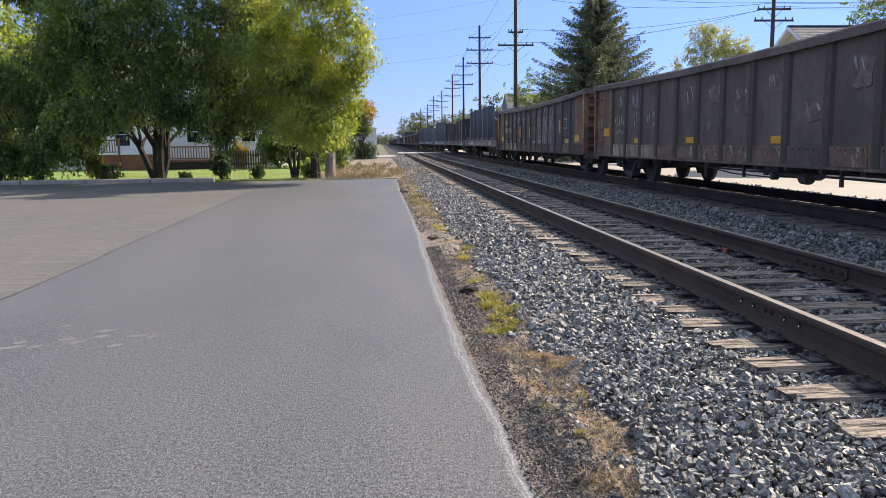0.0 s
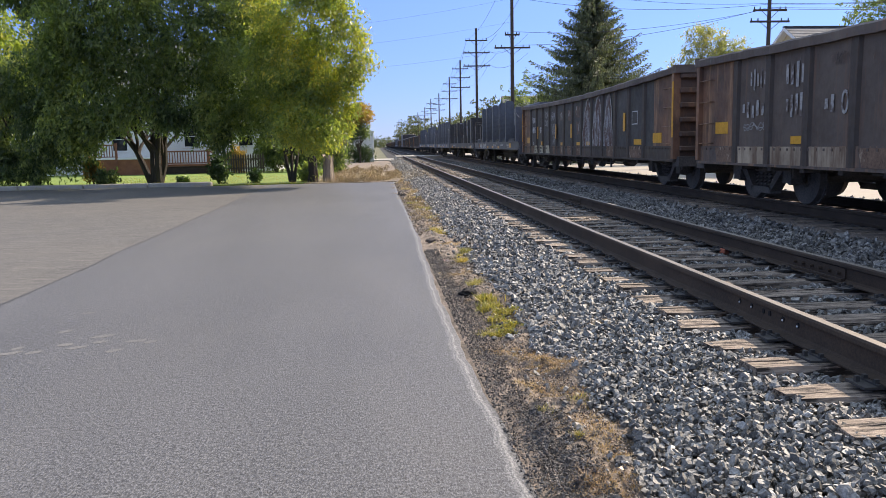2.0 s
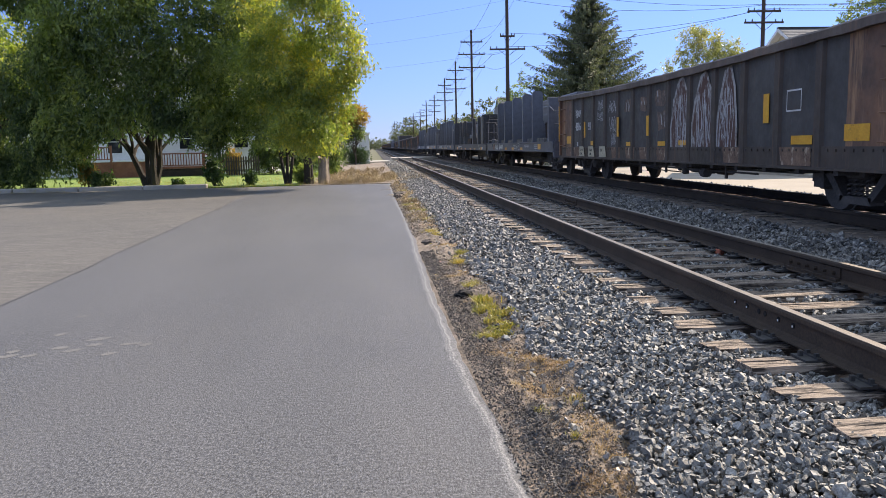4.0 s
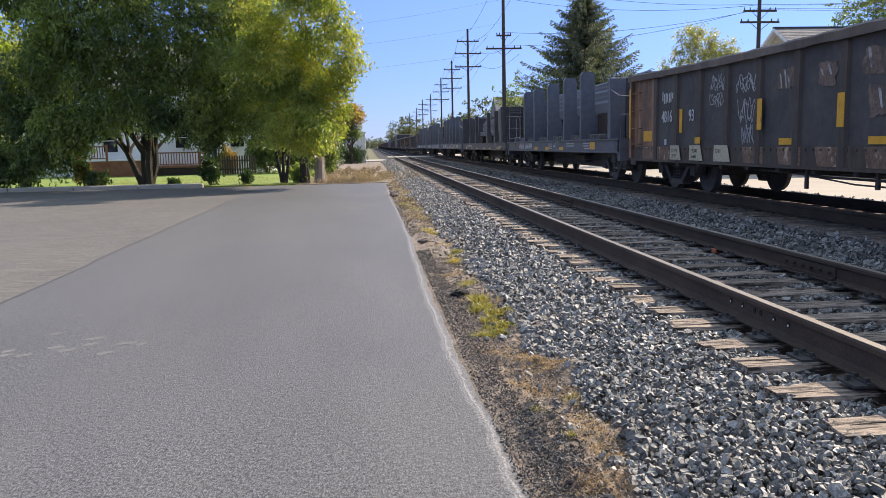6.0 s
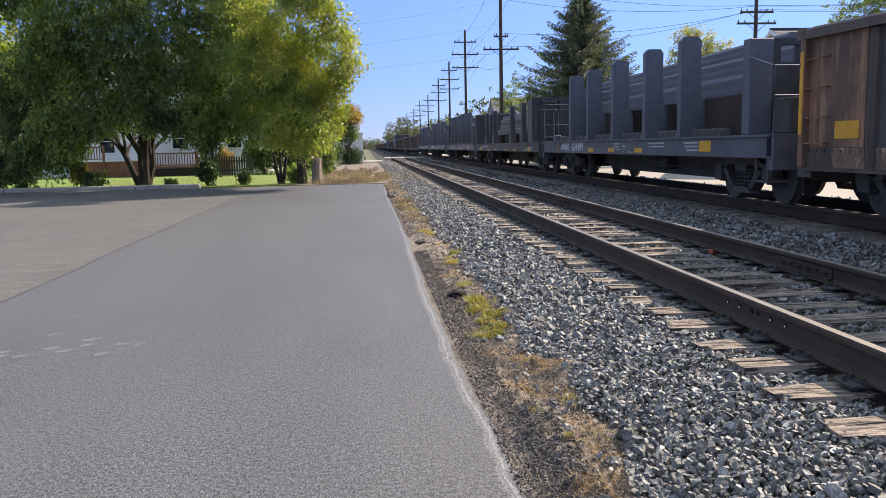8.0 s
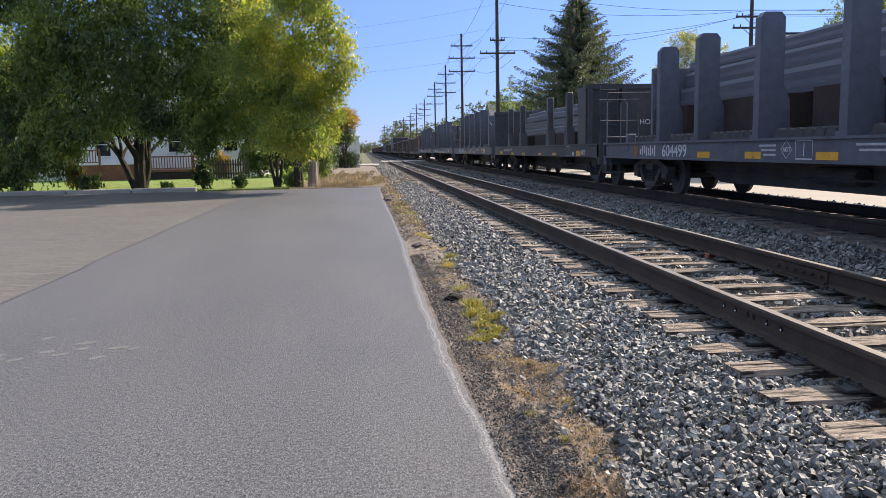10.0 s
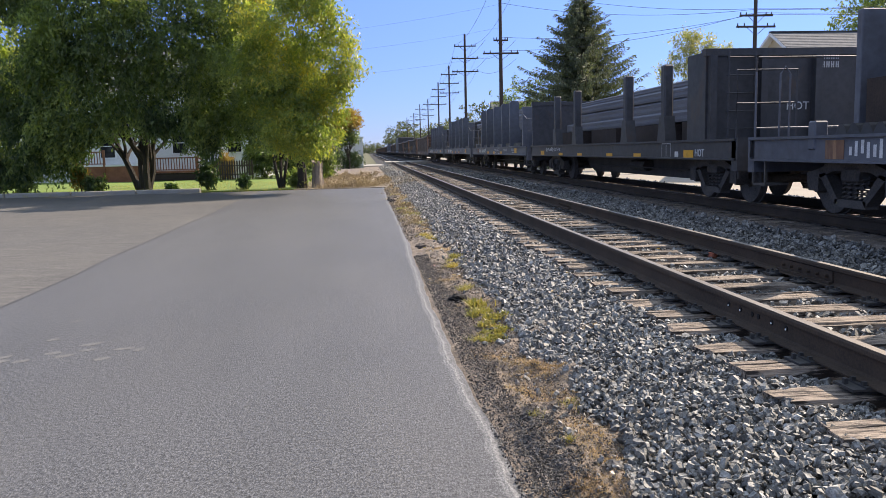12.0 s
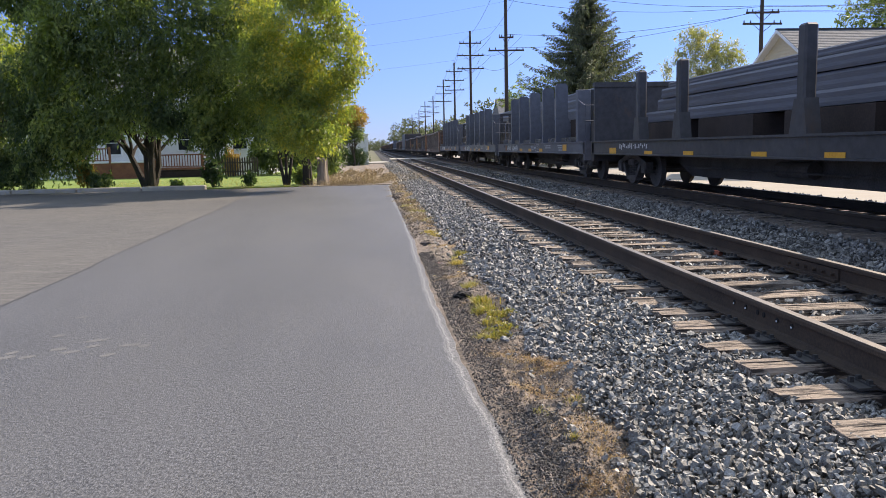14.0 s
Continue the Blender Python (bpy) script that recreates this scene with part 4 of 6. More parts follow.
        part("end_sill", boxes((-1.5, 1.5, *sorted((e * (HALF - 0.2), e * (HALF + 0.16))), FLOOR_Z - 0.16, FLOOR_Z + 0.05)), M["under"], car)
    part("floor", boxes((-1.43, 1.43, -HALF + 0.05, HALF - 0.05, FLOOR_Z, FLOOR_Z + 0.06)), M["rust"], car)
    centre = prism(bmesh.new(), [(-HALF + 0.2, FLOOR_Z - 0.2), (-5.2, FLOOR_Z - 0.2), (-4.2, 0.50), (4.2, 0.50), (5.2, FLOOR_Z - 0.2), (HALF - 0.2, FLOOR_Z - 0.2), (HALF - 0.2, FLOOR_Z), (-HALF + 0.2, FLOOR_Z)], "x", -0.25, 0.25)
    for i in range(15):
        y = -7 + i
        part("cross_bearer", boxes((-1.46, 1.46, y - 0.06, y + 0.06, FLOOR_Z - 0.13, FLOOR_Z - 0.002)), M["under"], car)
    part("underframe", centre, M["under"], car)
    tank = bmesh.new()
    rod(tank, (-0.75, -1.5, 0.54), (-0.75, -0.5, 0.54), 0.14, n=14)
    rod(tank, (0.6, 0.6, 0.42), (0.6, 1.2, 0.42), 0.16, n=12)
    rod(tank, (-0.5, -4.5, 0.5), (-0.5, 4.5, 0.5), 0.02, n=6)
    part("brake_gear", tank, M["under"], car)
    part("brake_rod", tube(bmesh.new(), [(-1.25, 3.6, 0.60), (-1.25, 1.0, 0.52), (-1.25, -4.4, 0.50)], 0.018, 5), M["under"], car)
    for y, low in ((1.5, 0.33), (-0.17, 0.40), (-3.2, 0.38)):
        part("hanger", boxes((-1.28, -1.24, y - 0.03, y + 0.03, low, FLOOR_Z)), M["under"], car)
    part("brake_rod", tube(bmesh.new(), [(-1.2, 1.5, 0.52), (-1.2, 0.4, 0.44), (-1.2, -1.0, 0.43)], 0.013, 5), M["under"], car)
    valve = boxes((-1.33, -1.15, -1.5, -0.85, 0.53, FLOOR_Z - 0.06), (-1.31, -1.18, -1.3, -1.2, 0.40, 0.54), (-1.3, -1.2, -1.02, -0.94, 0.46, 0.54), bevel=0.02)
    rod(valve, (-1.25, -1.5, 0.5), (-1.25, -2.2, 0.5), 0.03, n=6)
    rod(valve, (-1.25, -2.15, 0.46), (-1.25, -2.35, 0.46), 0.09, n=10)
    part("brake_valve", valve, M["under"], car)
    return car


def patch(car, y0, y1, z0, z1, material, x=-1.536, name="reflector", label=""):
    part(name, boxes((x - 0.004, x, y0, y1, z0, z1)), material, car, label)


def bars(car, y0, y1, z0, z1, n, seed, material, x=-1.512, label="worn white stencil"):
    """Lettering too worn to read: a row of plain upright bars."""
    r = random.Random(seed)
    w, t = (y1 - y0) / n, (y1 - y0) / n * 0.24
    for k in range(n):
        ya, yb = y0 + (k + 0.14) * w, y0 + (k + 0.86) * w
        bm = boxes((x - 0.003, x, ya, ya + t, z0 + r.uniform(0, 0.06), z1 - r.uniform(0, 0.06)), (x - 0.003, x, yb - t, yb, z0 + r.uniform(0, 0.1), z1 - r.uniform(0, 0.1)))
        part("stencil", bm, material, car, label)


def ragged(car, y0, y1, z0, z1, material, name, label, seed, x=-1.508):
    """A thin coat of paint with an uneven outline."""
    r = random.Random(seed)
    cy, cz, pts = (y0 + y1) / 2, (z0 + z1) / 2, []
    for k in range(40):
        a = k / 40 * math.tau
        wide = 1 / max(abs(math.cos(a)), abs(math.sin(a))) ** 0.8
        wide *= 0.88 + 0.30 * noise.noise((math.cos(a) * 1.6, math.sin(a) * 1.6, seed)) + r.uniform(-0.05, 0.05)
        pts.append((cy + (y1 - y0) / 2 * wide * math.cos(a), cz + (z1 - z0) / 2 * wide * math.sin(a)))
    part(name, prism(bmesh.new(), pts, "x", x, x + 0.003), material, car, label)


def flaked(car, y0, y1, z0, z1, seed):
    """A patch of old paint with a few pale slanting strokes left over it."""
    ragged(car, y0, y1, z0, z1, M["faded"], "faded_paint", "faded flaking tan paint", seed)
    r = random.Random(seed + 90)
    for k in range(3):
        a, w, zt = r.uniform(y0, y1 - 0.12), r.uniform(0.02, 0.05), z1 - r.uniform(0.0, 0.12)
        zb = zt - r.uniform(0.12, 0.3)
        part("paint_stroke", prism(bmesh.new(), [(a, zb), (a + w, zb + 0.02), (a + w + 0.07, zt), (a + 0.05, zt - 0.03)], "x", -1.512, -1.5095), M["worn_white"], car, "worn pale paint stroke")


def spray(car, seed, y, z, w, h, width=0.03, n=26, x=-1.514, paint="graffiti"):
    bm = bmesh.new()
    ribbon(bm, scribble(seed, y, z, w, h, n), width, x)
    part("graffiti", bm, M[paint], car, "white spray-paint scrawl")


def tape(car, y0, y1, z0, z1, x=None):
    """Yellow tape on the sheet, on a post, or on the corner plate, whichever it crosses."""
    if x is None:
        middle = (y0 + y1) / 2
        x = -1.555 if min(abs(middle - p) for p in POSTS) < 0.13 else -1.512 if abs(middle) > 7.28 else -1.513
    patch(car, y0, y1, z0, z1, M["yellow"], x, "reflector", "yellow reflective tape")


car_label = "grimy dark brown steel gondola freight car, rusty at its corners"
gondola = thing("gondola_car", car_label, "freight car", "cars of the train")
gondola_base(gondola, 1)
for y, w in ((7.43, 0.52), (4.79, 0.46), (1.45, 0.5), (-2.1, 0.5), (-5.4, 0.5), (-7.9, 0.5)):
    tape(gondola, y, y + w, 1.0 if w < 0.52 else 1.19, 1.12 if w < 0.52 else 1.40)
bars(gondola, 5.95, 6.64, 1.88, 2.23, 3, 1, M["worn_white"])
bars(gondola, 4.89, 5.49, 1.84, 2.23, 2, 2, M["worn_white"])
bars(gondola, 5.92, 6.92, 1.43, 1.72, 3, 3, M["worn_white"])
bars(gondola, 4.92, 5.46, 1.40, 1.76, 2, 4, M["worn_white"])
bars(gondola, 4.1, 4.41, 1.40, 1.72, 1, 5, M["worn_white"])
lettering("0", 0.34, Matrix.Translation((-1.513, 3.98, 1.40)) @ SIDE, M["worn_white"], gondola, squeeze=0.8)
spray(gondola, 6, 5.95, 1.22, 0.85, 0.14, 0.014, 30, paint="worn_white")
spray(gondola, 8, 3.85, 2.05, 0.35, 0.2, 0.012, 14, paint="faded")
spray(gondola, 7, 0.78, 1.22, 0.36, 0.22, 0.010, 14, paint="worn_white")
for y0, y1 in ((6.06, 6.98), (4.92, 5.84), (3.77, 4.70)):
    part("scraped_sill", prism(bmesh.new(), [(y0 - 0.04, FLOOR_Z - 0.02), (y1 - 0.03, FLOOR_Z - 0.02), (y1, FLOOR_Z + 0.26), (y0, FLOOR_Z + 0.26)], "x", -1.537, -1.531), M["scrape"], gondola, "pale scraped paint on the lower side")
for y0, y1 in ((2.6, 3.5), (1.5, 2.36), (7.2, 7.9)):
    part("rust_panel", prism(bmesh.new(), [(y0, 0.69), (y1 - 0.08, 0.69), (y1, 0.94), (y0 + 0.02, 0.95)], "x", -1.537, -1.531), M["low_rust"], gondola, "rusty lower panel")
for y0, y1, z0, z1 in ((1.5, 2.05, 1.8, 2.15), (0.3, 0.95, 1.75, 2.1), (-0.8, -0.2, 1.5, 2.0), (-2.0, -1.4, 1.8, 2.15), (-3.1, -2.5, 1.3, 1.7), (-4.2, -3.7, 1.7, 2.2), (-6.3, -5.8, 1.4, 1.9)):
    flaked(gondola, y0, y1, z0, z1, int(y0 * 10))
for y0, y1 in ((0.3, 1.25), (-0.85, -0.1), (-2.0, -1.1), (-4.2, -3.3)):
    part("rust_panel", prism(bmesh.new(), [(y0, 0.69), (y1 - 0.08, 0.69), (y1, 0.96), (y0 + 0.02, 0.96)], "x", -1.537, -1.531), M["low_rust"], gondola, "rusty lower panel")
moving.append((gondola, 22.55 - HALF))
gondola2 = thing("gondola_car", "dark gondola freight car with white stencils, yellow tape and graffiti", "freight car", "cars of the train")
gondola_base(gondola2, 2)
bars(gondola2, 6.06, 6.79, 1.85, 2.11, 4, 11, M["white_paint"], label="white stencilled mark")
lettering("4816", 0.25, Matrix.Translation((-1.513, 6.80, 1.47)) @ SIDE, M["white_paint"], gondola2, squeeze=0.86)
lettering("93", 0.23, Matrix.Translation((-1.513, 5.36, 1.46)) @ SIDE, M["white_paint"], gondola2, squeeze=0.85)
for y0, y1, z0, z1 in ((7.38, 7.91, 1.08, 1.31), (5.67, 5.82, 1.24, 1.71), (2.36, 2.51, 1.23, 1.72), (1.37, 1.88, 0.99, 1.09), (-2.0, -1.5, 1.0, 1.1), (-5.21, -5.03, 1.34, 1.8), (-6.48, -5.91, 1.0, 1.13), (-7.8, -7.25, 1.04, 1.26)):
    tape(gondola2, y0, y1, z0, z1)
tape(gondola2, 4.69, 4.94, 1.02, 1.14, -1.555)
for e in (-1, 1):
    part("corner_stripe", boxes((-1.598, -1.592, *sorted((e * (HALF + 0.025), e * (HALF - 0.06))), 1.15, 2.3)), M["yellow"], gondola2, "yellow corner stripe")
for y0, y1, words in ((5.62, 6.2, ("LD LMT", "LT WT")), (4.57, 5.2, ("192500", "76400")), (3.43, 4.1, ("12-81",))):
    lab_ = part("weight_label", prism(bmesh.new(), [(y0, 0.70), (y1, 0.70), (y1 - 0.02, 0.99), (y0 + 0.12, 0.99)], "x", -1.559, -1.555), M["label"], gondola2, "cream weight label with dark stencil")
    for k, text in enumerate(words):
        lettering(text, 0.075, Matrix.Translation((-1.560, y1 - 0.08, 0.85 - 0.11 * k)) @ SIDE, M["black_iron"], lab_, "lettering", 0.002, 0.95)
part("stencil_frame", boxes((-1.5155, -1.511, 6.5, 6.62, 1.0, 1.12)), M["graffiti"], gondola2)
spray(gondola2, 21, 3.75, 1.95, 0.62, 0.30, 0.016, 24)
spray(gondola2, 22, 3.85, 1.66, 0.5, 0.26, 0.014, 20)
spray(gondola2, 23, 2.65, 1.85, 0.65, 0.32, 0.018, 22)
spray(gondola2, 24, 2.6, 1.35, 0.6, 0.42, 0.016, 28)
spray(gondola2, 25, 2.65, 1.0, 0.45, 0.35, 0.012, 18)
for k, (ya, yb) in enumerate(((-1.12, -2.03), (-2.22, -3.15), (-3.35, -4.1))):
    m_ = (ya + yb) / 2
    arch = [(ya, 0.72), (ya + 0.05, 1.35), (ya - 0.12, 1.9), (m_ + 0.1, 2.28), (m_ - 0.12, 2.36), (yb + 0.1, 2.0), (yb, 1.3), (yb, 0.72)]
    mural = part("mural", prism(bmesh.new(), arch, "x", -1.514, -1.511), M["mural"], gondola2, "flaking white and rust graffiti mural")
    bm = bmesh.new()
    ribbon(bm, arch, 0.075, -1.517)
    part("mural_outline", bm, M["worn_white"], mural)
    spray(gondola2, 60 + k, yb + 0.15, 0.85, 0.6, 1.2, 0.016, 22, -1.518)
for y0, y1, z0, z1 in ((1.48, 2.07, 1.81, 2.14), (0.39, 0.93, 1.78, 2.13), (-0.75, -0.11, 1.82, 2.22), (-0.82, -0.25, 1.29, 1.76)):
    flaked(gondola2, y0, y1, z0, z1, int(y0 * 10) + 3)
for y0, y1 in ((6.3, 7.0), (7.2, 7.95), (1.22, 1.9), (0.15, 0.86), (-1.0, -0.26), (2.32, 3.05), (-4.3, -3.6), (-6.5, -5.6)):
    part("rust_panel", prism(bmesh.new(), [(y0, 0.69), (y1 - 0.08, 0.69), (y1, 0.96), (y0 + 0.02, 0.96)], "x", -1.537, -1.531), M["low_rust"], gondola2, "rusty lower panel")
for y0, y1, z0, z1 in ((0.16, 0.32, 1.22, 1.67), (-0.81, -0.31, 0.99, 1.09)):
    tape(gondola2, y0, y1, z0, z1)
box_mark = [(-6.15, 1.5), (-5.75, 1.5), (-5.75, 1.8), (-6.15, 1.8), (-6.15, 1.5)]
bm = bmesh.new()
ribbon(bm, box_mark, 0.03, -1.513)
part("stencil_frame", bm, M["white_paint"], gondola2)
moving.append((gondola2, 32.45))

DECK_Z0, DECK_Z1 = 0.80, 1.17


def flat_base(car, half, paint="flat"):
    for s in (-1, 1):
        bm = prism(bmesh.new(), [(s * x, z) for x, z in ((1.50, DECK_Z0), (1.63, DECK_Z0), (1.63, DECK_Z0 + 0.03), (1.60, DECK_Z0 + 0.035), (1.60, DECK_Z1 - 0.045), (1.64, DECK_Z1 - 0.04), (1.64, DECK_Z1), (1.50, DECK_Z1))], "y", -half, half)
        part("side_sill", bm, M[paint], car, "dark painted side sill")
    deck = boxes((-1.5, 1.5, -half, half, DECK_Z1 - 0.12, DECK_Z1 - 0.02))
    part("deck", deck, M["dunnage"], car, "worn dark deck")
    centre = prism(bmesh.new(), [(-half + 0.3, 0.58), (-half + 3.1, 0.58), (-half + 3.9, 0.30), (half - 3.9, 0.30), (half - 3.1, 0.58), (half - 0.3, 0.58), (half - 0.3, DECK_Z1 - 0.13), (-half + 0.3, DECK_Z1 - 0.13)], "x", -0.3, 0.3)
    for i in range(12):
        y = -half + 1 + i * (2 * half - 2) / 11
        part("cross_bearer", boxes((-1.5, 1.5, y - 0.06, y + 0.06, 0.82, DECK_Z1 - 0.125)), M["under"], car)
    part("underframe", centre, M["under"], car)
    for e in (-1, 1):
        part("end_sill", boxes((-1.6, 1.6, *sorted((e * (half - 0.15), e * (half + 0.06))), 0.62, DECK_Z1 + 0.01)), M[paint], car)
        coupler(car, e * (half + 0.02), e)
        bogie(car, e * (half - 1.95))
    gear = bmesh.new()
    rod(gear, (-0.45, -1.0, 0.56), (-0.45, 0.1, 0.56), 0.14, n=14)
    rod(gear, (-0.6, -4, 0.52), (-0.6, 4, 0.52), 0.02, n=6)
    part("brake_gear", gear, M["under"], car)


def stake_mesh(s, top=3.10):
    """A broad upright box stake with clipped top corners, wider at its foot, standing across the car."""
    pts = [(1.60, DECK_Z1), (1.60, top - 0.08), (1.53, top), (1.27, top), (1.20, top - 0.08), (1.20, 2.0), (1.10, 1.78), (1.06, DECK_Z1)]
    bm = prism(bmesh.new(), [(s * x, z) for x, z in pts], "y", -0.09, 0.09)
    a, b = sorted((s * 1.04, s * 1.62))
    box(bm, a, b, -0.13, 0.13, DECK_Z1, DECK_Z1 + 0.06)
    return mesh_of(bm, M["flat"], "stake")


STAKES = {s: stake_mesh(s) for s in (-1, 1)}


def stake_car(car, half=7.9):
    """A flat car with five pairs of broad stakes, low end racks and a load of long steel."""
    flat_base(car, half)
    for y in (-4.25, -2.25, 0.05, 2.3, 4.2):
        for s in (-1, 1):
            p = part("stake", STAKES[s], None, car)
            p.matrix_basis = pose(0, y, 0)
    for y0, y1 in ((-5.9, -4.5), (-4.0, -2.5), (-1.95, -0.3), (0.35, 2.0), (2.6, 4.0), (4.4, 5.8)):
        teeth = bmesh.new()
        n = int((y1 - y0) / 0.27)
        out = []
        for i in range(n):
            y = y0 + i * 0.27
            out += [(y, DECK_Z1 + 0.02), (y + 0.05, DECK_Z1 + 0.11), (y + 0.09, DECK_Z1 + 0.14), (y + 0.16, DECK_Z1 + 0.14), (y + 0.20, DECK_Z1 + 0.11), (y + 0.25, DECK_Z1 + 0.02)]
        prism(teeth, [(y0, DECK_Z1 - 0.01)] + out + [(y1 + 0.02, DECK_Z1 - 0.01)], "x", -1.50, -1.30)
        part("cradle", teeth, M["black_steel"], car, "toothed load cradle")
    # one end: a bulkhead with an opening near its top
    lo, hi = -half + 0.83, -half + 0.95
    frame_ = part("bulkhead", boxes((-1.2, 1.2, lo, hi, DECK_Z1, 2.32)), M["black_steel"], car, "steel end bulkhead with an opening near its top")
    for s in (-1, 1):
        part("bulkhead_post", boxes((*sorted((s * 1.6, s * 1.2)), lo - 0.06, hi + 0.06, DECK_Z1, 2.70), bevel=0.015), M["flat"], frame_)
    for x0, x1, z0, z1 in ((-1.2, 1.2, 2.60, 2.70), (-0.75, 1.2, 2.32, 2.60), (-1.2, -1.05, 2.32, 2.60)):
        part("bulkhead_rail", boxes((x0, x1, lo, hi, z0, z1)), M["black_steel"], frame_)
    part("handrail", tube(bmesh.new(), [(-1.58, -half + 0.06, 2.2), (-1.58, -half + 0.95, 2.45)], 0.018), M["flat"], car)
    # the other end: a plain stop board behind the last stakes, then an open platform with pipe rails
    part("stop_board", boxes((-1.1, 1.1, 5.85, 5.97, DECK_Z1, 2.84), bevel=0.01), M["flat"], car, "slate steel stop board at the load's end")
    part("pipe_rail", tube(bmesh.new(), [(-1.55, half - 0.06, DECK_Z1), (-1.55, half - 0.06, 2.40), (-1.52, half - 0.06, 2.43), (1.5, half - 0.06, 2.43), (1.52, half - 0.06, DECK_Z1)], 0.016), M["black_steel"], car, "pipe rail round the end platform")
    part("pipe_rail", tube(bmesh.new(), [(-1.28, half - 0.3, DECK_Z1), (-1.28, half - 0.3, 2.15), (-1.2, half - 0.3, 2.26), (-1.12, half - 0.3, 2.15), (-1.12, half - 0.3, DECK_Z1)], 0.018), M["flat"], car)
    part("latch_box", boxes((-1.62, -1.42, 6.02, 6.2, DECK_Z1 - 0.2, DECK_Z1 + 0.2), bevel=0.02), M["flat"], car)
    for e in (-1, 1):
        ye = e * (half - 0.06)
        part("handrail", tube(bmesh.new(), [(-1.55, ye, DECK_Z1), (-1.55, ye, 2.2), (-0.45, ye, 2.2), (-0.45, ye, DECK_Z1)][:2 if e > 0 else 4], 0.018), M["flat"], car, "bent steel handrail")
        part("handrail", tube(bmesh.new(), [(-1.55, ye, 1.75 if e < 0 else 1.32), (-0.45 if e < 0 else 1.5, ye, 1.75 if e < 0 else 1.32)], 0.015), M["flat"], car)
        part("step", boxes((-1.6, -1.2, *sorted((e * (half - 0.5), e * (half - 0.1))), 0.42, 0.45), (-1.6, -1.57, *sorted((e * (half - 0.5), e * (half - 0.47))), 0.42, 0.85), (-1.6, -1.57, *sorted((e * (half - 0.13), e * (half - 0.1))), 0.42, 0.85)), M["under"], car, "steel foot step")
        if e < 0:
            part("winch_box", boxes((-1.2, -0.75, -half + 0.25, -half + 0.75, DECK_Z1, 1.75), bevel=0.03), M["under"], car)
    wheel = bmesh.new()
    tube(wheel, [(-0.9 + 0.25 * math.cos(a * math.pi / 8), -half + 0.02, 1.95 + 0.25 * math.sin(a * math.pi / 8)) for a in range(17)], 0.014, 5)
    for a in range(3):
        rod(wheel, (-0.9, -half + 0.02, 1.95), (-0.9 + 0.25 * math.cos(a * 2.09), -half + 0.02, 1.95 + 0.25 * math.sin(a * 2.09)), 0.01, n=5)
    part("brake_wheel", wheel, M["under"], car)


def slab(car, y0, y1, z0, z1, x0, x1, seed):
    """One long steel slab: slightly bowed, its edge ribbed from rolling."""
    r = random.Random(seed)
    bm = bmesh.new()
    prev = None
    n = 14
    for i in range(n + 1):
        y = y0 + (y1 - y0) * i / n
        bow = 0.006 * math.sin(i / n * math.pi * 1.3 + seed) + r.uniform(-0.002, 0.002)
        h = z1 - z0
        prof = [(x0, z0), (x0 - 0.008, z0 + h * 0.25), (x0 - 0.002, z0 + h * 0.5), (x0 - 0.010, z0 + h * 0.8), (x0 + 0.02, z1), (x1, z1), (x1, z0)]
        ring = [bm.verts.new((x, y, z + bow)) for x, z in prof]
        if prev:
            for k in range(len(prof)):
                bm.faces.new((prev[k], prev[(k + 1) % len(prof)], ring[(k + 1) % len(prof)], ring[k]))
        else:
            bm.faces.new(ring[::-1])
        prev = ring
    bm.faces.new(prev)
    bmesh.ops.recalc_face_normals(bm, faces=bm.faces)
    return part("steel_slab", bm, M["steel_load"], car, "dark rolled steel slab of the load")


def sill_marks(car, items):
    for y0, y1, z0, z1 in items:
        patch(car, y0, y1, z0, z1, M["yellow"], -1.603, "reflector", "yellow reflective tape")


flat1 = thing("stake_flat_car", "slate grey flat car with tall broad stakes, loaded with steel", "freight car", "cars of the train")
stake_car(flat1)
slab(flat1, -6.4, 5.8, 1.92, 2.36, -0.46, 0.62, 1)
slab(flat1, -6.2, 5.8, 2.38, 2.70, -0.36, 0.62, 2)
slab(flat1, -5.9, 5.75, 2.72, 2.96, -0.28, 0.5, 3)
for y in (-5.2, -1.6, 1.4, 4.8):
    part("load_bearer", boxes((-1.1, 1.1, y - 0.9, y + 0.9, DECK_Z1 - 0.02, 1.90)), M["dunnage"], flat1, "dark timber bearer under the load")
lettering("604499", 0.25, Matrix.Translation((-1.605, 3.95, 0.86)) @ SIDE, M["white_paint"], flat1, squeeze=1.22)
bars(flat1, 4.30, 5.28, 0.86, 1.11, 4, 31, M["white_paint"], -1.603, "white stencilled mark")
part("rust_patch", boxes((-1.606, -1.602, 5.36, 5.78, 0.85, 1.10)), M["rust"], flat1, "rusty scraped patch on the sill")
sill_marks(flat1, ((1.67, 2.2, 0.85, 0.96), (-0.16, 0.36, 0.85, 0.96), (-2.19, -1.67, 0.85, 0.96), (-5.76, -5.25, 0.89, 1.09)))
bm = bmesh.new()
ribbon(bm, [(-1.58, 0.86), (-1.15, 0.86), (-1.15, 1.12), (-1.58, 1.12), (-1.58, 0.86)], 0.02, -1.604)
ribbon(bm, [(-1.365, 0.9), (-1.365, 1.08)], 0.02, -1.604)
part("stencil_frame", bm, M["white_paint"], flat1)
bm = bmesh.new()
ribbon(bm, [(-0.75, 0.99), (-0.9, 1.13), (-1.05, 0.99), (-0.9, 0.86), (-0.75, 0.99)], 0.014, -1.604)
part("diamond_mark", bm, M["white_paint"], flat1)
lettering("HOT", 0.07, Matrix.Translation((-1.605, -0.81, 0.96)) @ SIDE, M["white_paint"], flat1)
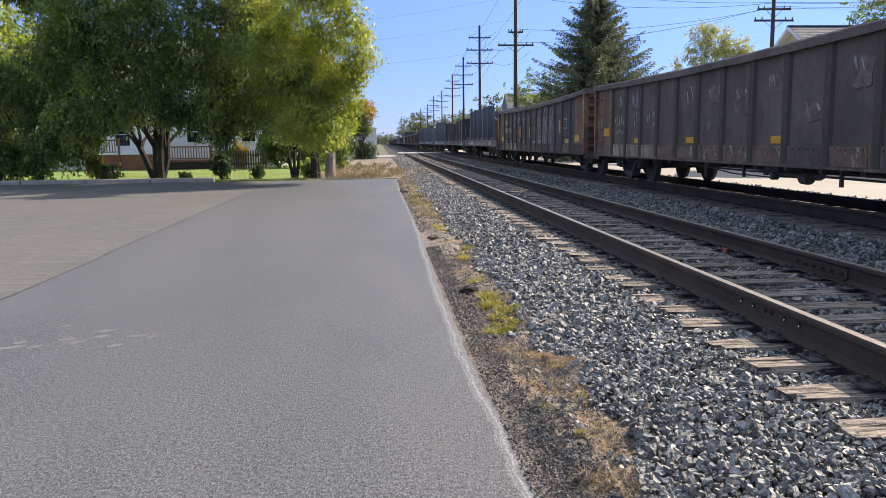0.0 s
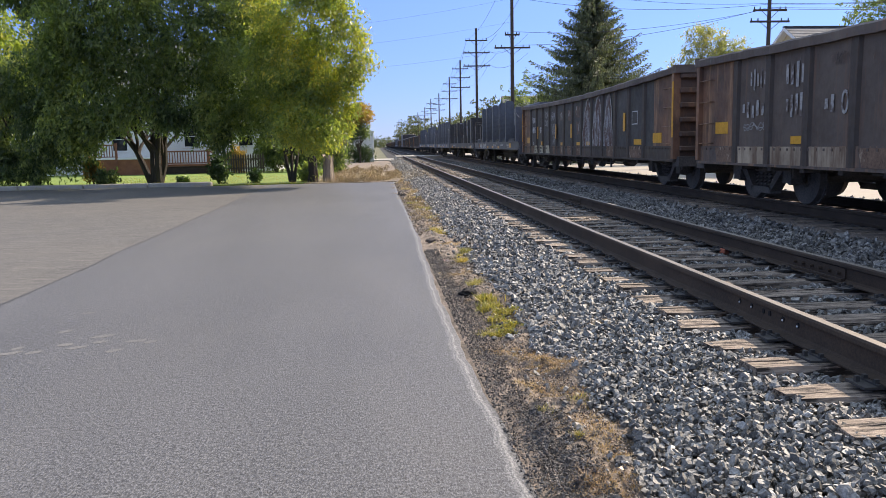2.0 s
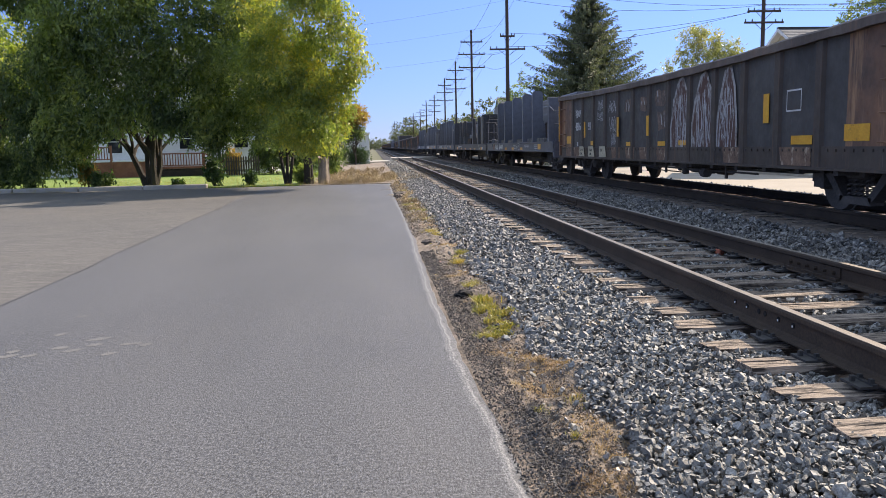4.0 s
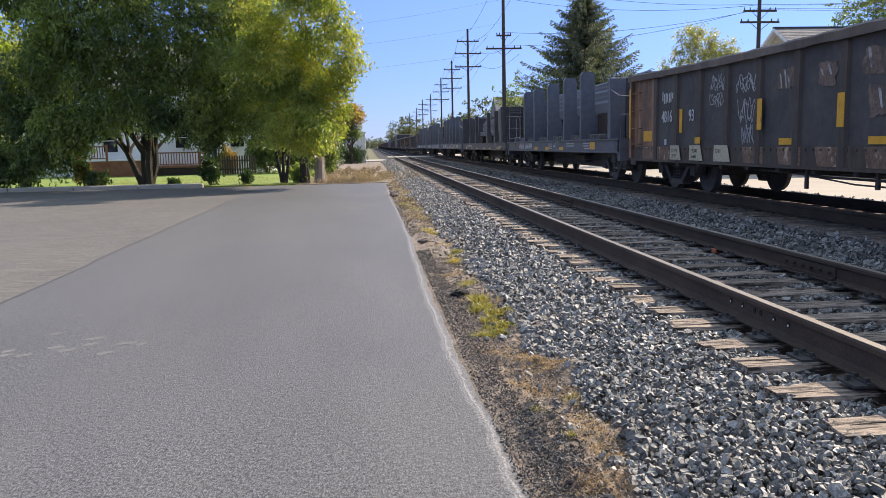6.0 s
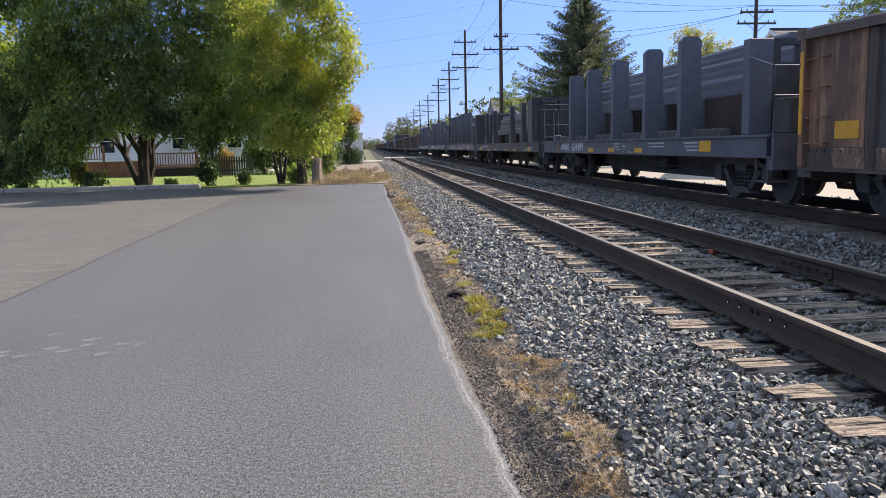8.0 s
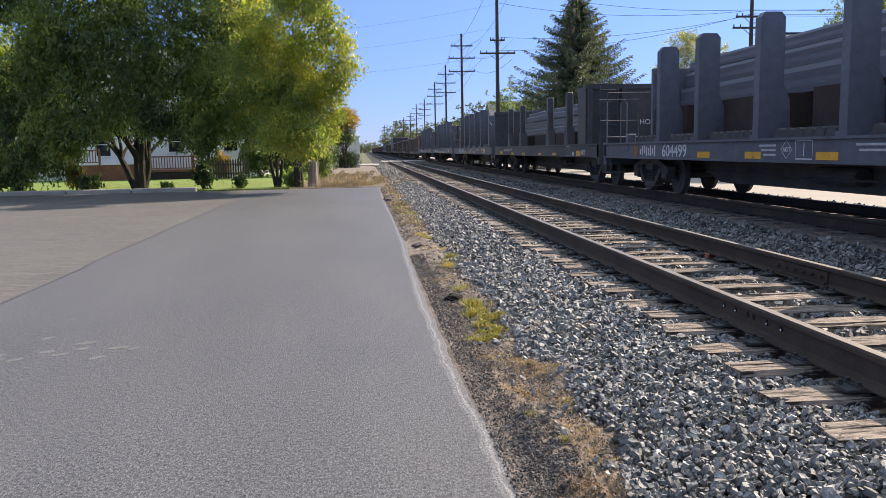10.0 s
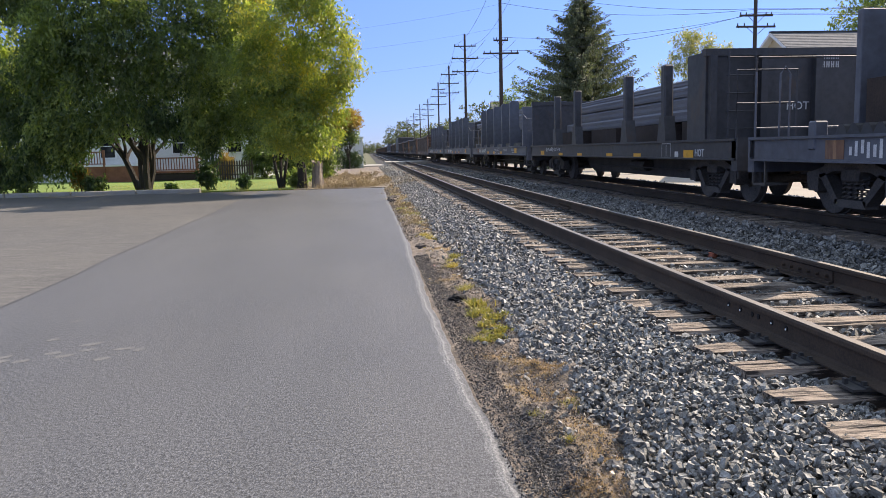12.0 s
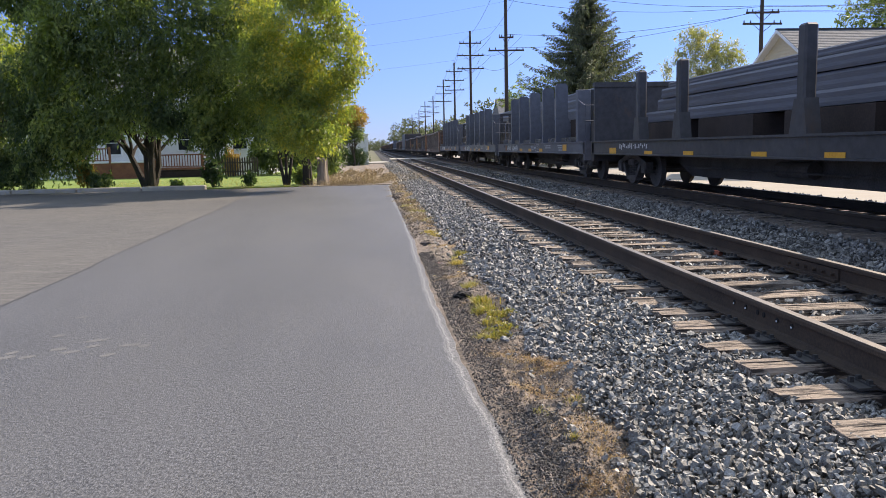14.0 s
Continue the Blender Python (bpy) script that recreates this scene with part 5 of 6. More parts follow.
for y0, y1, n in ((-0.6, -0.1, 3), (-3.5, -2.55, 2), (-5.19, -4.53, 3)):
    for k in range(n):
        part("stencil_bar", boxes((-1.606, -1.603, y0, y1 - 0.07 * k, 1.04 - 0.07 * k, 1.07 - 0.07 * k)), M["graffiti"], flat1)
moving.append((flat1, 49.75))

flat2 = thing("bulkhead_flat_car", "dark steel flat car with solid end bulkheads, loaded with slabs", "freight car", "cars of the train")
H2 = 8.3
flat_base(flat2, H2, "black_steel")
for y, z, e in ((-7.0, 2.78, -1), (8.1, 2.75, 1)):
    bh = part("bulkhead", boxes((-1.6, 1.6, y - 0.06, y + 0.06, DECK_Z1, z)), M["black_steel"], flat2, "solid dark end bulkhead")
    for x in (-1.5, -0.55, 0.48, 1.5):
        part("stiffener", boxes((x - 0.06, x + 0.06, *sorted((y + e * 0.06, y + e * 0.2)), DECK_Z1, z - 0.12)), M["black_steel"], bh)
    part("bulkhead_cap", boxes((-1.62, 1.62, y - 0.1, y + 0.1, z - 0.12, z + 0.01)), M["black_steel"], bh)
for s_ in (-1, 1):
    part("bulkhead_side", boxes((*sorted((s_ * 1.6, s_ * 1.54)), -6.94, -6.25, DECK_Z1, 2.74)), M["black_steel"], flat2, "dark side plate of the bulkhead")
ladder(flat2, -1.25, -7.24, 1.35, 2.62, 1, M["black_steel"], 0.5, "x", 5)
lettering("HOT", 0.15, Matrix.Translation((-0.06, -7.064, 1.68)) @ Matrix.Rotation(radians(90), 4, "X"), M["white_paint"], flat2)
for z, n in ((2.58, 4), (2.43, 4)):
    for j in range(n):
        xa = 0.60 + 0.09 * j
        part("stencil", boxes((xa, xa + 0.022, -7.066, -7.06, z, z + 0.11), (xa + 0.04, xa + 0.062, -7.066, -7.06, z, z + 0.11), (xa + 0.022, xa + 0.04, -7.066, -7.06, z + 0.045, z + 0.065)), M["graffiti"], flat2, "worn white stencil")
part("ladder_rail", tube(bmesh.new(), [(-1.25, -7.24, 1.2), (-1.25, -7.24, 2.72)], 0.02), M["black_steel"], flat2)
part("ladder_rail", tube(bmesh.new(), [(-0.75, -7.24, 1.2), (-0.75, -7.24, 2.72)], 0.02), M["black_steel"], flat2)
part("handrail", tube(bmesh.new(), [(-1.55, -8.2, DECK_Z1), (-1.55, -8.2, 2.3), (-0.5, -8.2, 2.3), (-0.5, -8.2, DECK_Z1)], 0.02), M["black_steel"], flat2)
part("handrail", tube(bmesh.new(), [(-1.55, -8.2, 1.75), (-0.5, -8.2, 1.75)], 0.016), M["black_steel"], flat2)
for y in (-4.95, -2.5, 2.1, 4.55):
    for s in (-1, 1):
        a, b = sorted((s * 1.6, s * 1.40))
        bm = boxes((a, b, y - 0.11, y + 0.11, DECK_Z1, 2.73), bevel=0.03)
        stake = part("stake", bm, M["black_steel"], flat2)
        bm = prism(bmesh.new(), [(y - 0.24, DECK_Z1), (y + 0.24, DECK_Z1), (y + 0.13, 1.68), (y - 0.13, 1.68)], "x", a - 0.015, b + 0.015)
        part("stake_pocket", bm, M["black_steel"], stake, "flared stake pocket")
for k, (z0, z1, x0) in enumerate(((1.60, 1.86, -0.66), (1.87, 2.14, -0.60), (2.15, 2.38, -0.62), (2.39, 2.52, -0.56))):
    slab(flat2, -6.6, 6.2 - 0.3 * k if k else 6.6, z0, z1, x0, 0.6, 40 + k)
for y in (-5.5, -2.0, 1.5, 5.2):
    part("load_bearer", boxes((-0.9, 1.2, y - 1.2, y + 1.2, DECK_Z1 - 0.02, 1.57)), M["dunnage"], flat2, "dark timber bearer under the load")
sill_marks(flat2, ((-6.57, -6.11, 0.80, 0.98), (-3.68, -3.2, 0.82, 0.91), (-1.6, -1.1, 0.82, 0.91), (1.25, 1.75, 0.82, 0.91), (3.5, 4.0, 0.82, 0.91), (6.1, 6.65, 0.82, 0.98)))
lettering("HOT", 0.14, Matrix.Translation((-1.605, -6.64, 0.86)) @ SIDE, M["white_paint"], flat2)
bars(flat2, 3.8, 5.85, 0.93, 1.10, 8, 33, M["white_paint"], -1.603, "white stencilled mark")
bm = bmesh.new()
ribbon(bm, [(-5.44, 0.83), (-4.96, 0.83), (-4.96, 1.11), (-5.44, 1.11), (-5.44, 0.83)], 0.02, -1.604)
ribbon(bm, [(-5.2, 0.86), (-5.2, 1.08)], 0.02, -1.604)
part("stencil_frame", bm, M["white_paint"], flat2)
part("stencil_bar", boxes((-1.606, -1.603, -5.84, -5.66, 0.84, 0.95)), M["white_paint"], flat2)
moving.append((flat2, 66.45))

# The rest of the train, to the horizon.
s_front = 75.55
order = "FFFGGGGTGGFFGGGGGGGGGGGGGGGG"
tall = None
for k, kind in enumerate(order):
    if kind == "F":
        car = copy_thing(flat1, pose(0, 0, 0))
        wheels += [o for o in car.children_recursive if o.name.startswith("wheelset")]
        moving.append((car, s_front + 7.9))
        s_front += 16.75
    elif kind == "G":
        car = copy_thing(gondola2 if k % 3 else gondola, pose(0, 0, 0))
        wheels += [o for o in car.children_recursive if o.name.startswith("wheelset")]
        moving.append((car, s_front + HALF + 0.1))
        s_front += 18.5
    else:
        tall = thing("box_car", "tall dark box car far along the train", "freight car", "cars of the train")
        flat_base(tall, 7.0)
        part("body", boxes((-1.55, 1.55, -6.9, 6.9, DECK_Z1, 3.7), bevel=0.12), M["black_steel"], tall)
        moving.append((tall, s_front + 7.1))
        s_front += 15.0
for car, s0 in moving:
    car.matrix_basis = pose(TRACK2, s0, RAIL2_Z)

# ---- trees ----


def leaf_cloud(name, centres, radii, count, size, seed, material, droop=0.0, shell=0.5, clump_size=1.0, slim=0.25):
    """Many small folded leaves on short hanging twigs scattered through ellipsoids."""
    r = np.random.default_rng(seed)
    centres, radii = np.array(centres, float), np.array(radii, float)
    vol = np.prod(radii, 1) ** 0.75
    per = r.choice(len(centres), size=max(1, count // 20), p=vol / vol.sum())
    d = r.normal(size=(len(per), 3))
    d /= np.linalg.norm(d, axis=1)[:, None]
    rad = shell + (1 - shell) * r.random(len(per))
    rad *= 0.86 + 0.28 * r.random(len(per))
    clump = centres[per] + d * radii[per] * rad[:, None]
    long_ = (0.45 + 0.5 * r.random(len(per))) * clump_size
    twig = d * 0.7 + r.normal(size=d.shape) * 0.5
    twig[:, 2] -= 0.35 + droop
    twig /= np.linalg.norm(twig, axis=1)[:, None]
    along = (r.random((len(per), 20)) - 0.5) * long_[:, None]
    p = (clump[:, None] + twig[:, None] * along[:, :, None]).reshape(-1, 3)
    n = len(p)
    p += np.clip(r.normal(size=(n, 3)), -1.8, 1.8) * np.repeat(0.10 + 0.07 * r.random(len(per)), 20)[:, None] * clump_size
    u = r.normal(size=(n, 3)) * 0.75 + np.repeat(twig, 20, 0) * 0.6
    u[:, 2] -= 0.45 + droop
    u /= np.linalg.norm(u, axis=1)[:, None]
    v = np.cross(u, r.normal(size=(n, 3)))
    v /= np.linalg.norm(v, axis=1)[:, None]
    w = np.cross(u, v)
    s = (size * (0.65 + 0.7 * r.random(n)))[:, None]
    a, b = p - u * s * 0.6, p + u * s * 0.7 - w * s * 0.08
    c, e = p + v * s * slim + w * s * 0.1, p - v * s * slim + w * s * 0.1
    verts = np.stack([a, c, b, e], 1).reshape(-1, 3)
    i = np.arange(n) * 4
    faces = np.concatenate([np.stack([i, i + 1, i + 2], 1), np.stack([i, i + 2, i + 3], 1)], 0)
    return arrays(name, verts, faces, material)


def limbs(trunks, seed, reach, top, base_r, spread=1.0, forks=5):
    """Trunks that fork into limbs and twigs, tapering."""
    r = random.Random(seed)
    bm = bmesh.new()

    def grow(p, d, length, rad, level):
        q = p + d * length
        mid = p + d * length * 0.5 + Vector((r.uniform(-1, 1), r.uniform(-1, 1), 0)) * length * 0.06
        rod(bm, p, mid, rad, rad * 0.85, 7, False)
        rod(bm, mid, q, rad * 0.85, rad * 0.66, 7, False)
        if level == 0:
            return
        for _ in range(forks if level > 1 else 3):
            nd = (d + Vector((r.uniform(-1, 1), r.uniform(-1, 1), r.uniform(-0.1, 0.8))) * 0.75 * spread).normalized()
            grow(q - d * length * r.uniform(0, 0.35), nd, length * r.uniform(0.5, 0.8), rad * 0.5, level - 1)
    for x, y, lx, ly in trunks:
        d = Vector((lx, ly, 1)).normalized()
        grow(Vector((x, y, -0.15)), d, top * 0.32, base_r, 3)
    return bm


def tree(name, x, y, label, trunks, crown, leaves, size, seed, material, top, base_r, extra=(), droop=0.0, category="tree", depth=1.0):
    t = thing(name, label, category, at=pose(x, y, 0))
    crown, extra = [(*c[:4], c[4] * depth, c[5]) for c in crown], [([(*c[:4], c[4] * depth, c[5]) for c in e[0]], *e[1:]) for e in extra]
    part("trunk", limbs(trunks, seed, 1, top, base_r), M["bark"], t, "dark branching trunk")
    part("crown", leaf_cloud("crown", [c[:3] for c in crown], [c[3:] for c in crown], leaves, size, seed, material, droop), None, t)
    for k, (blobs, n, mat_) in enumerate(extra):
        part("crown", leaf_cloud("crown", [c[:3] for c in blobs], [c[3:] for c in blobs], n, size, seed + 50 + k, mat_, droop), None, t)
    return t


tree("shade_tree", -10.3, 37.6, "broad leafy green tree with several dark trunks", [(0, 0, -0.02, 0), (0.14, 0.1, 0.14, 0.1), (-0.12, 0.1, -0.42, 0.1), (0.22, -0.1, 0.05, -0.15)],
     [(-2.7, -1.6, 5.4, 2.0, 2.6, 2.4), (-0.3, -2.2, 6.4, 2.6, 3.0, 2.8), (2.7, -1.6, 6.0, 2.4, 2.8, 2.8), (-2.1, -2.4, 3.7, 2.0, 1.8, 1.2), (1.3, -2.2, 3.8, 2.0, 1.8, 1.2), (-0.3, -1, 8.6, 3.4, 3.0, 2.0), (-3.9, -1, 8.8, 1.9, 2.4, 1.6), (3.4, -1.0, 3.4, 1.5, 1.8, 1.7), (-3.3, -1.6, 3.1, 1.1, 1.6, 1.2), (0.9, -2.4, 3.1, 1.6, 1.6, 0.8), (3.1, -1.0, 8.4, 2.6, 2.6, 1.8), (3.6, -1.6, 2.6, 0.8, 1.0, 0.8), (-2.6, -2.0, 2.3, 0.9, 0.9, 0.8), (-0.8, -2.6, 2.9, 1.1, 1.0, 0.5), (-4.2, -1.8, 4.4, 1.5, 1.6, 1.6)],
     36000, 0.155, 11, M["leaf_dark"], 7.0, 0.17, droop=0.25, depth=0.5, extra=[([(-1.3, -2.6, 7.4, 2.6, 2.0, 2.2), (2.1, -2.5, 5.4, 1.9, 1.6, 1.8), (-2.9, -2.4, 6.0, 1.5, 1.8, 1.8), (-0.3, -2.8, 4.6, 2.0, 1.2, 1.6)], 15000, M["leaf"]), ([(-2.8, -2.6, 2.7, 1.2, 0.9, 0.9), (3.4, -2.6, 3.2, 1.2, 1.0, 1.0), (-0.9, -2.7, 3.0, 1.2, 0.9, 0.7), (-2.3, -2.2, 2.0, 0.9, 0.7, 0.6)], 7000, M["leaf_olive"]), ([(-2.9, -2.4, 2.5, 0.9, 0.7, 0.6), (-1.7, -2.5, 2.6, 0.8, 0.7, 0.5), (1.5, -2.4, 2.8, 0.9, 0.7, 0.4), (3.1, -2.4, 2.6, 0.7, 0.7, 0.9), (3.5, -2.2, 1.9, 0.4, 0.5, 0.7)], 7000, M["leaf_dark"])])


def ragged_crown(seed, count, x0, x1, y0, y1, z0, z1, lo, hi):
    """Many small clumps filling a tall uneven crown, bulging at mid height."""
    r = random.Random(seed)
    out = []
    for k in range(count):
        z = z0 + (z1 - z0) * (k + r.random()) / count
        pinch = (0.22 if z > (z0 + z1) * 0.5 else 0.85) * abs((z - (z0 + z1) * 0.55) / (z1 - z0)) ** 1.3
        x = r.uniform(x0 + (x1 - x0) * pinch, x1 - (x1 - x0) * pinch * r.uniform(0.6, 1.4))
        w = r.uniform(lo, hi)
        out.append((x, r.uniform(y0, y1), z, w, w * r.uniform(0.8, 1.2), w * r.uniform(0.7, 1.1)))
    return out


# Clumps on the crown's right side; their brightened gold also paints the sun there.
RIGHT_SIDE = [(3.25, -4.6, 5.9, 0.6, 0.8, 0.6), (3.5, -4.4, 5.1, 0.6, 0.8, 0.5), (3.0, -4.6, 4.4, 0.6, 0.8, 0.6), (2.75, -4.4, 3.7, 0.6, 0.8, 0.6), (2.5, -4.2, 2.9, 0.6, 0.8, 0.6), (2.3, -4.0, 2.2, 0.65, 0.7, 0.6), (1.8, -3.8, 1.8, 0.55, 0.6, 0.5), (2.9, -4.6, 6.6, 0.7, 0.8, 0.7), (2.4, -4.6, 7.3, 0.7, 0.8, 0.7), (2.6, -4.2, 5.0, 0.9, 0.9, 1.0), (2.0, -4.4, 6.2, 0.9, 0.9, 1.0)]
tree("turning_tree", -3.95, 36.8, "leafy tree turning from green to yellow", [(0, 0, 0.02, 0), (0.06, 0.05, 0.16, 0), (-0.05, 0.05, -0.14, -0.05)],
     [(-2.0, -0.8, 5.0, 1.8, 2.4, 2.8), (0.1, -1.3, 4.6, 2.0, 2.4, 2.6), (-1.4, -1, 8.4, 2.3, 2.6, 2.2), (-2.0, -1.0, 2.8, 1.2, 1.4, 0.9), (-0.6, -1.6, 2.5, 1.2, 1.2, 0.8)] + ragged_crown(61, 14, -2.6, 2.2, -3.4, -1.4, 2.2, 8.4, 0.6, 1.1),
     26000, 0.125, 12, M["leaf"], 6.6, 0.085, droop=0.1, depth=0.6,
     extra=[(ragged_crown(62, 40, -1.2, 3.0, -6.2, -2.4, 1.9, 9.0, 0.5, 0.95) + RIGHT_SIDE, 36000, M["leaf_gold"]), (ragged_crown(63, 10, -2.8, 2.2, -3.8, -1.8, 2.4, 5.6, 0.7, 1.2), 9500, M["leaf_olive"]), (ragged_crown(64, 9, 0.2, 2.6, -4.8, -3.4, 1.9, 4.6, 0.5, 0.9), 8000, M["leaf_olive"])])
tree("weeping_tree", -17.0, 36.8, "dark drooping tree with branches hanging to the ground", [(0, 0, 0.1, 0)],
     [(-0.5, 0, 2.0, 1.9, 1.4, 1.8), (2.3, -0.6, 2.5, 1.1, 1.4, 1.9), (3.2, 0, 5.4, 0.8, 1.4, 1.8), (-3.5, 0.4, 2.0, 2.2, 1.6, 1.8), (1.8, 0.6, 8.6, 1.6, 1.8, 1.0), (0.6, -0.4, 4.4, 1.6, 1.4, 1.4), (3.3, -0.6, 1.5, 0.8, 0.8, 1.1), (4.2, -0.6, 1.7, 0.5, 0.6, 0.7)],
     38000, 0.145, 13, M["leaf_dark"], 6.0, 0.15, droop=0.6, depth=0.7)
tree("sunlit_tree", -20.6, 45.0, "bright green tree behind the others", [(0, 0, 0, 0)],
     [(0, 0, 6.4, 3.4, 3, 3.2), (2, 0, 4.6, 3, 2.4, 2.6)], 12000, 0.22, 14, M["leaf_gold"], 7.0, 0.2)
for x, y, rad, h, n, mat_, seed in ((-7.15, 36.5, 0.5, 1.45, 700, "hedge", 71), (-5.6, 36.6, 0.22, 0.7, 260, "hedge", 72), (-8.75, 36.5, 0.3, 0.3, 180, "hedge", 74), (-12.1, 36.4, 0.55, 0.75, 800, "leaf_dark", 75), (-12.8, 36.9, 0.4, 1.5, 600, "leaf_orange", 84), (-15.0, 36.3, 0.6, 1.5, 1400, "leaf_dark", 73), (-3.2, 37.0, 0.5, 0.8, 700, "leaf_olive", 76), (-9.1, 52.0, 0.7, 1.75, 1500, "leaf_orange", 79), (-6.6, 52.0, 1.5, 2.7, 4200, "leaf_dark", 81), (-4.4, 52.5, 1.5, 2.5, 4200, "leaf_dark", 82), (-2.6, 47.0, 0.9, 1.8, 2000, "leaf_dark", 83), (-16.0, 36.6, 0.9, 1.9, 2200, "leaf_dark", 80)):
    bush = thing("shrub", "low leafy shrub at the lot's edge", "shrub", "shrubs along the lot", at=pose(x, y, 0.0))
    part("leaves", leaf_cloud("leaves", [(0, 0, h * 0.5)], [(rad, rad * 0.8, h * 0.5)], n * 2, 0.14, seed, M[mat_], shell=0.1, clump_size=0.6), None, bush)
    for k in range(5):
        part("stem", rod(bmesh.new(), (0.05 * k - 0.1, 0, -0.05), (rad * 0.7 * math.cos(k * 1.3), rad * 0.5 * math.sin(k * 1.3), h * 0.8), 0.02, 0.006, 5), M["bark"], bush)
tree("orange_tree", -1.7, 76.0, "small tree with orange autumn leaves over green ones", [(0, 0, 0, 0)],
     [(0.1, 0, 4.6, 1.25, 1.2, 1.0), (-0.8, 0, 4.0, 1.1, 1.0, 0.9)], 4500, 0.2, 15, M["leaf_orange"], 4.0, 0.1, extra=[([(-0.3, 0, 3.1, 1.3, 1.0, 0.8), (-1.2, 0, 3.4, 1.2, 1.0, 1.0)], 3500, M["leaf_dark"])])
tree("yellow_tree", 23.9, 56.0, "slender tree with thin pale yellow leaves", [(0, 0, 0.05, 0), (0.3, 0, 0.3, 0), (-0.3, 0, -0.25, 0)],
     [(-0.8, 0, 8.9, 1.1, 1.0, 1.0), (0.4, 0, 8.3, 1.3, 1.1, 1.1), (1.7, 0, 8.0, 1.1, 1.0, 0.9), (2.5, 0, 7.3, 0.9, 0.9, 0.9), (0.2, 0, 7.0, 1.6, 1.3, 1.1), (-2.7, 0, 6.7, 0.5, 0.6, 0.6), (0.3, 0, 5.4, 2.4, 1.6, 1.3), (-1.6, 0, 7.5, 0.6, 0.7, 0.7)], 9500, 0.16, 16, M["leaf_yellow"], 6.5, 0.09)
tree("tall_tree", 41.0, 62.0, "tall green tree behind the house", [(0, 0, 0, 0)],
     [(0, 0, 10.5, 3.6, 3, 3.5), (3, 0, 12.5, 3.6, 3, 3.4), (-2, 0, 8.5, 2.0, 2, 2)], 11000, 0.22, 17, M["leaf_dark"], 8.0, 0.2)


def spruce(x, y, h, spread, seed):
    """A spruce: whorls of drooping boughs, each hung with needle sprays."""
    r = np.random.default_rng(seed)
    t = thing("spruce", "tall dark conical spruce with drooping boughs", "tree", at=pose(x, y, 0))
    part("trunk", rod(bmesh.new(), (0, 0, -0.2), (0, 0, h), 0.22, 0.02, 10), M["bark"], t)
    bm = bmesh.new()
    P, U, S = [], [], []
    for k in range(330):
        f = (k + 0.5) / 330
        z = h * (0.04 + 0.95 * f ** 0.9)
        reach = spread * (h - z) ** 0.74 * (0.6 + 0.48 * r.random()) + 0.12
        a = k * 2.39996 + r.random()
        d = np.array([math.cos(a), math.sin(a), 0.0])
        side = np.array([-math.sin(a), math.cos(a), 0.0])
        n = 5 + int(reach * 6)
        pts = []
        for i in range(n):
            u = (i + 1) / n
            # a bough sags, then lifts at its tip
            q = np.array([0, 0, z - 0.34 * reach * u + 0.40 * reach * u ** 2.4]) + d * reach * u
            pts.append(q)
            half = 0.10 + 0.13 * reach * u * (1.15 - u) * 2
            for _ in range(12):
                off = (r.random() * 2 - 1) * half
                P.append(q + side * off - np.array([0, 0, abs(off) * 0.3 - 0.06 + 0.10 * r.random()]) + d * r.normal() * 0.06)
                U.append(d * 0.35 + side * np.sign(off) * 0.22 + np.array([0, 0, -0.9 + 0.8 * (u > 0.9)]))
                S.append((0.16 + 0.26 * r.random()) * (1.15 - 0.5 * u))
        tube(bm, [(0, 0, z)] + [tuple(q) for q in pts[::3]], 0.018, 4)
    part("bough", bm, M["bark"], t)
    P, U, S = np.array(P), np.array(U), np.array(S)[:, None]
    U /= np.linalg.norm(U, axis=1)[:, None]
    V = np.cross(U, r.normal(size=U.shape))
    V /= np.linalg.norm(V, axis=1)[:, None]
    verts = np.stack([P, P + U * S * 0.5 + V * S * 0.125, P + U * S, P + U * S * 0.5 - V * S * 0.125], 1).reshape(-1, 3)
    i = np.arange(len(P)) * 4
    part("needles", arrays("needles", verts, np.concatenate([np.stack([i, i + 1, i + 2], 1), np.stack([i, i + 2, i + 3], 1)], 0), M["needle"]), None, t)
    return t


spruce(17.8, 65.0, 13.9, 1.32, 21)


def woods(name, label, spots, count, size, seed, material):
    me = leaf_cloud(name, [s[:3] for s in spots], [s[3:] for s in spots], count, size, seed, material, shell=0.1, clump_size=size * 4.5)
    return tagged(new(name, me), label, "woods", kind="stuff")


r = random.Random(9)
woods("horizon_woods", "hazy tree line where the tracks meet the horizon", [(11 + k * 1.5 + r.uniform(-1, 1), 330 + r.uniform(-30, 160), 6.0, 4.5, 6, r.uniform(6, 9)) for k in range(22)] + [(-9 + k * 2.2, 560 + r.uniform(-40, 90), 3.5, 4, 6, r.uniform(3.5, 6)) for k in range(10)], 32000, 0.65, 34, M["far_leaf"])
woods("far_woods", "hazy far trees along the railway", [(24 + r.uniform(-2, 8) + k * 0.25, 165 + k * 13, 5.0 + r.uniform(-1, 2), 5, 6, r.uniform(4.5, 7.5)) for k in range(34)], 30000, 0.54, 31, M["far_leaf"])
woods("left_woods", "far trees beyond the crossing", [(-8 - r.uniform(0, 10) - k * 0.4, 130 + k * 14, 3.0, 5, 6, r.uniform(3, 5)) for k in range(20)], 12000, 0.8, 32, M["far_leaf"])
woods("street_trees", "trees behind the spruce along the street", [(15.5 + k * 2.6, 86 + r.uniform(-4, 6), 6.0, 2.4, 2.4, 3.6 + r.uniform(-0.5, 0.6)) for k in range(3)] + [(30 + k * 6, 95, 3.0, 5, 4, 3.5) for k in range(8)], 36000, 0.21, 33, M["leaf_dark"])

# ---- utility poles and wires ----


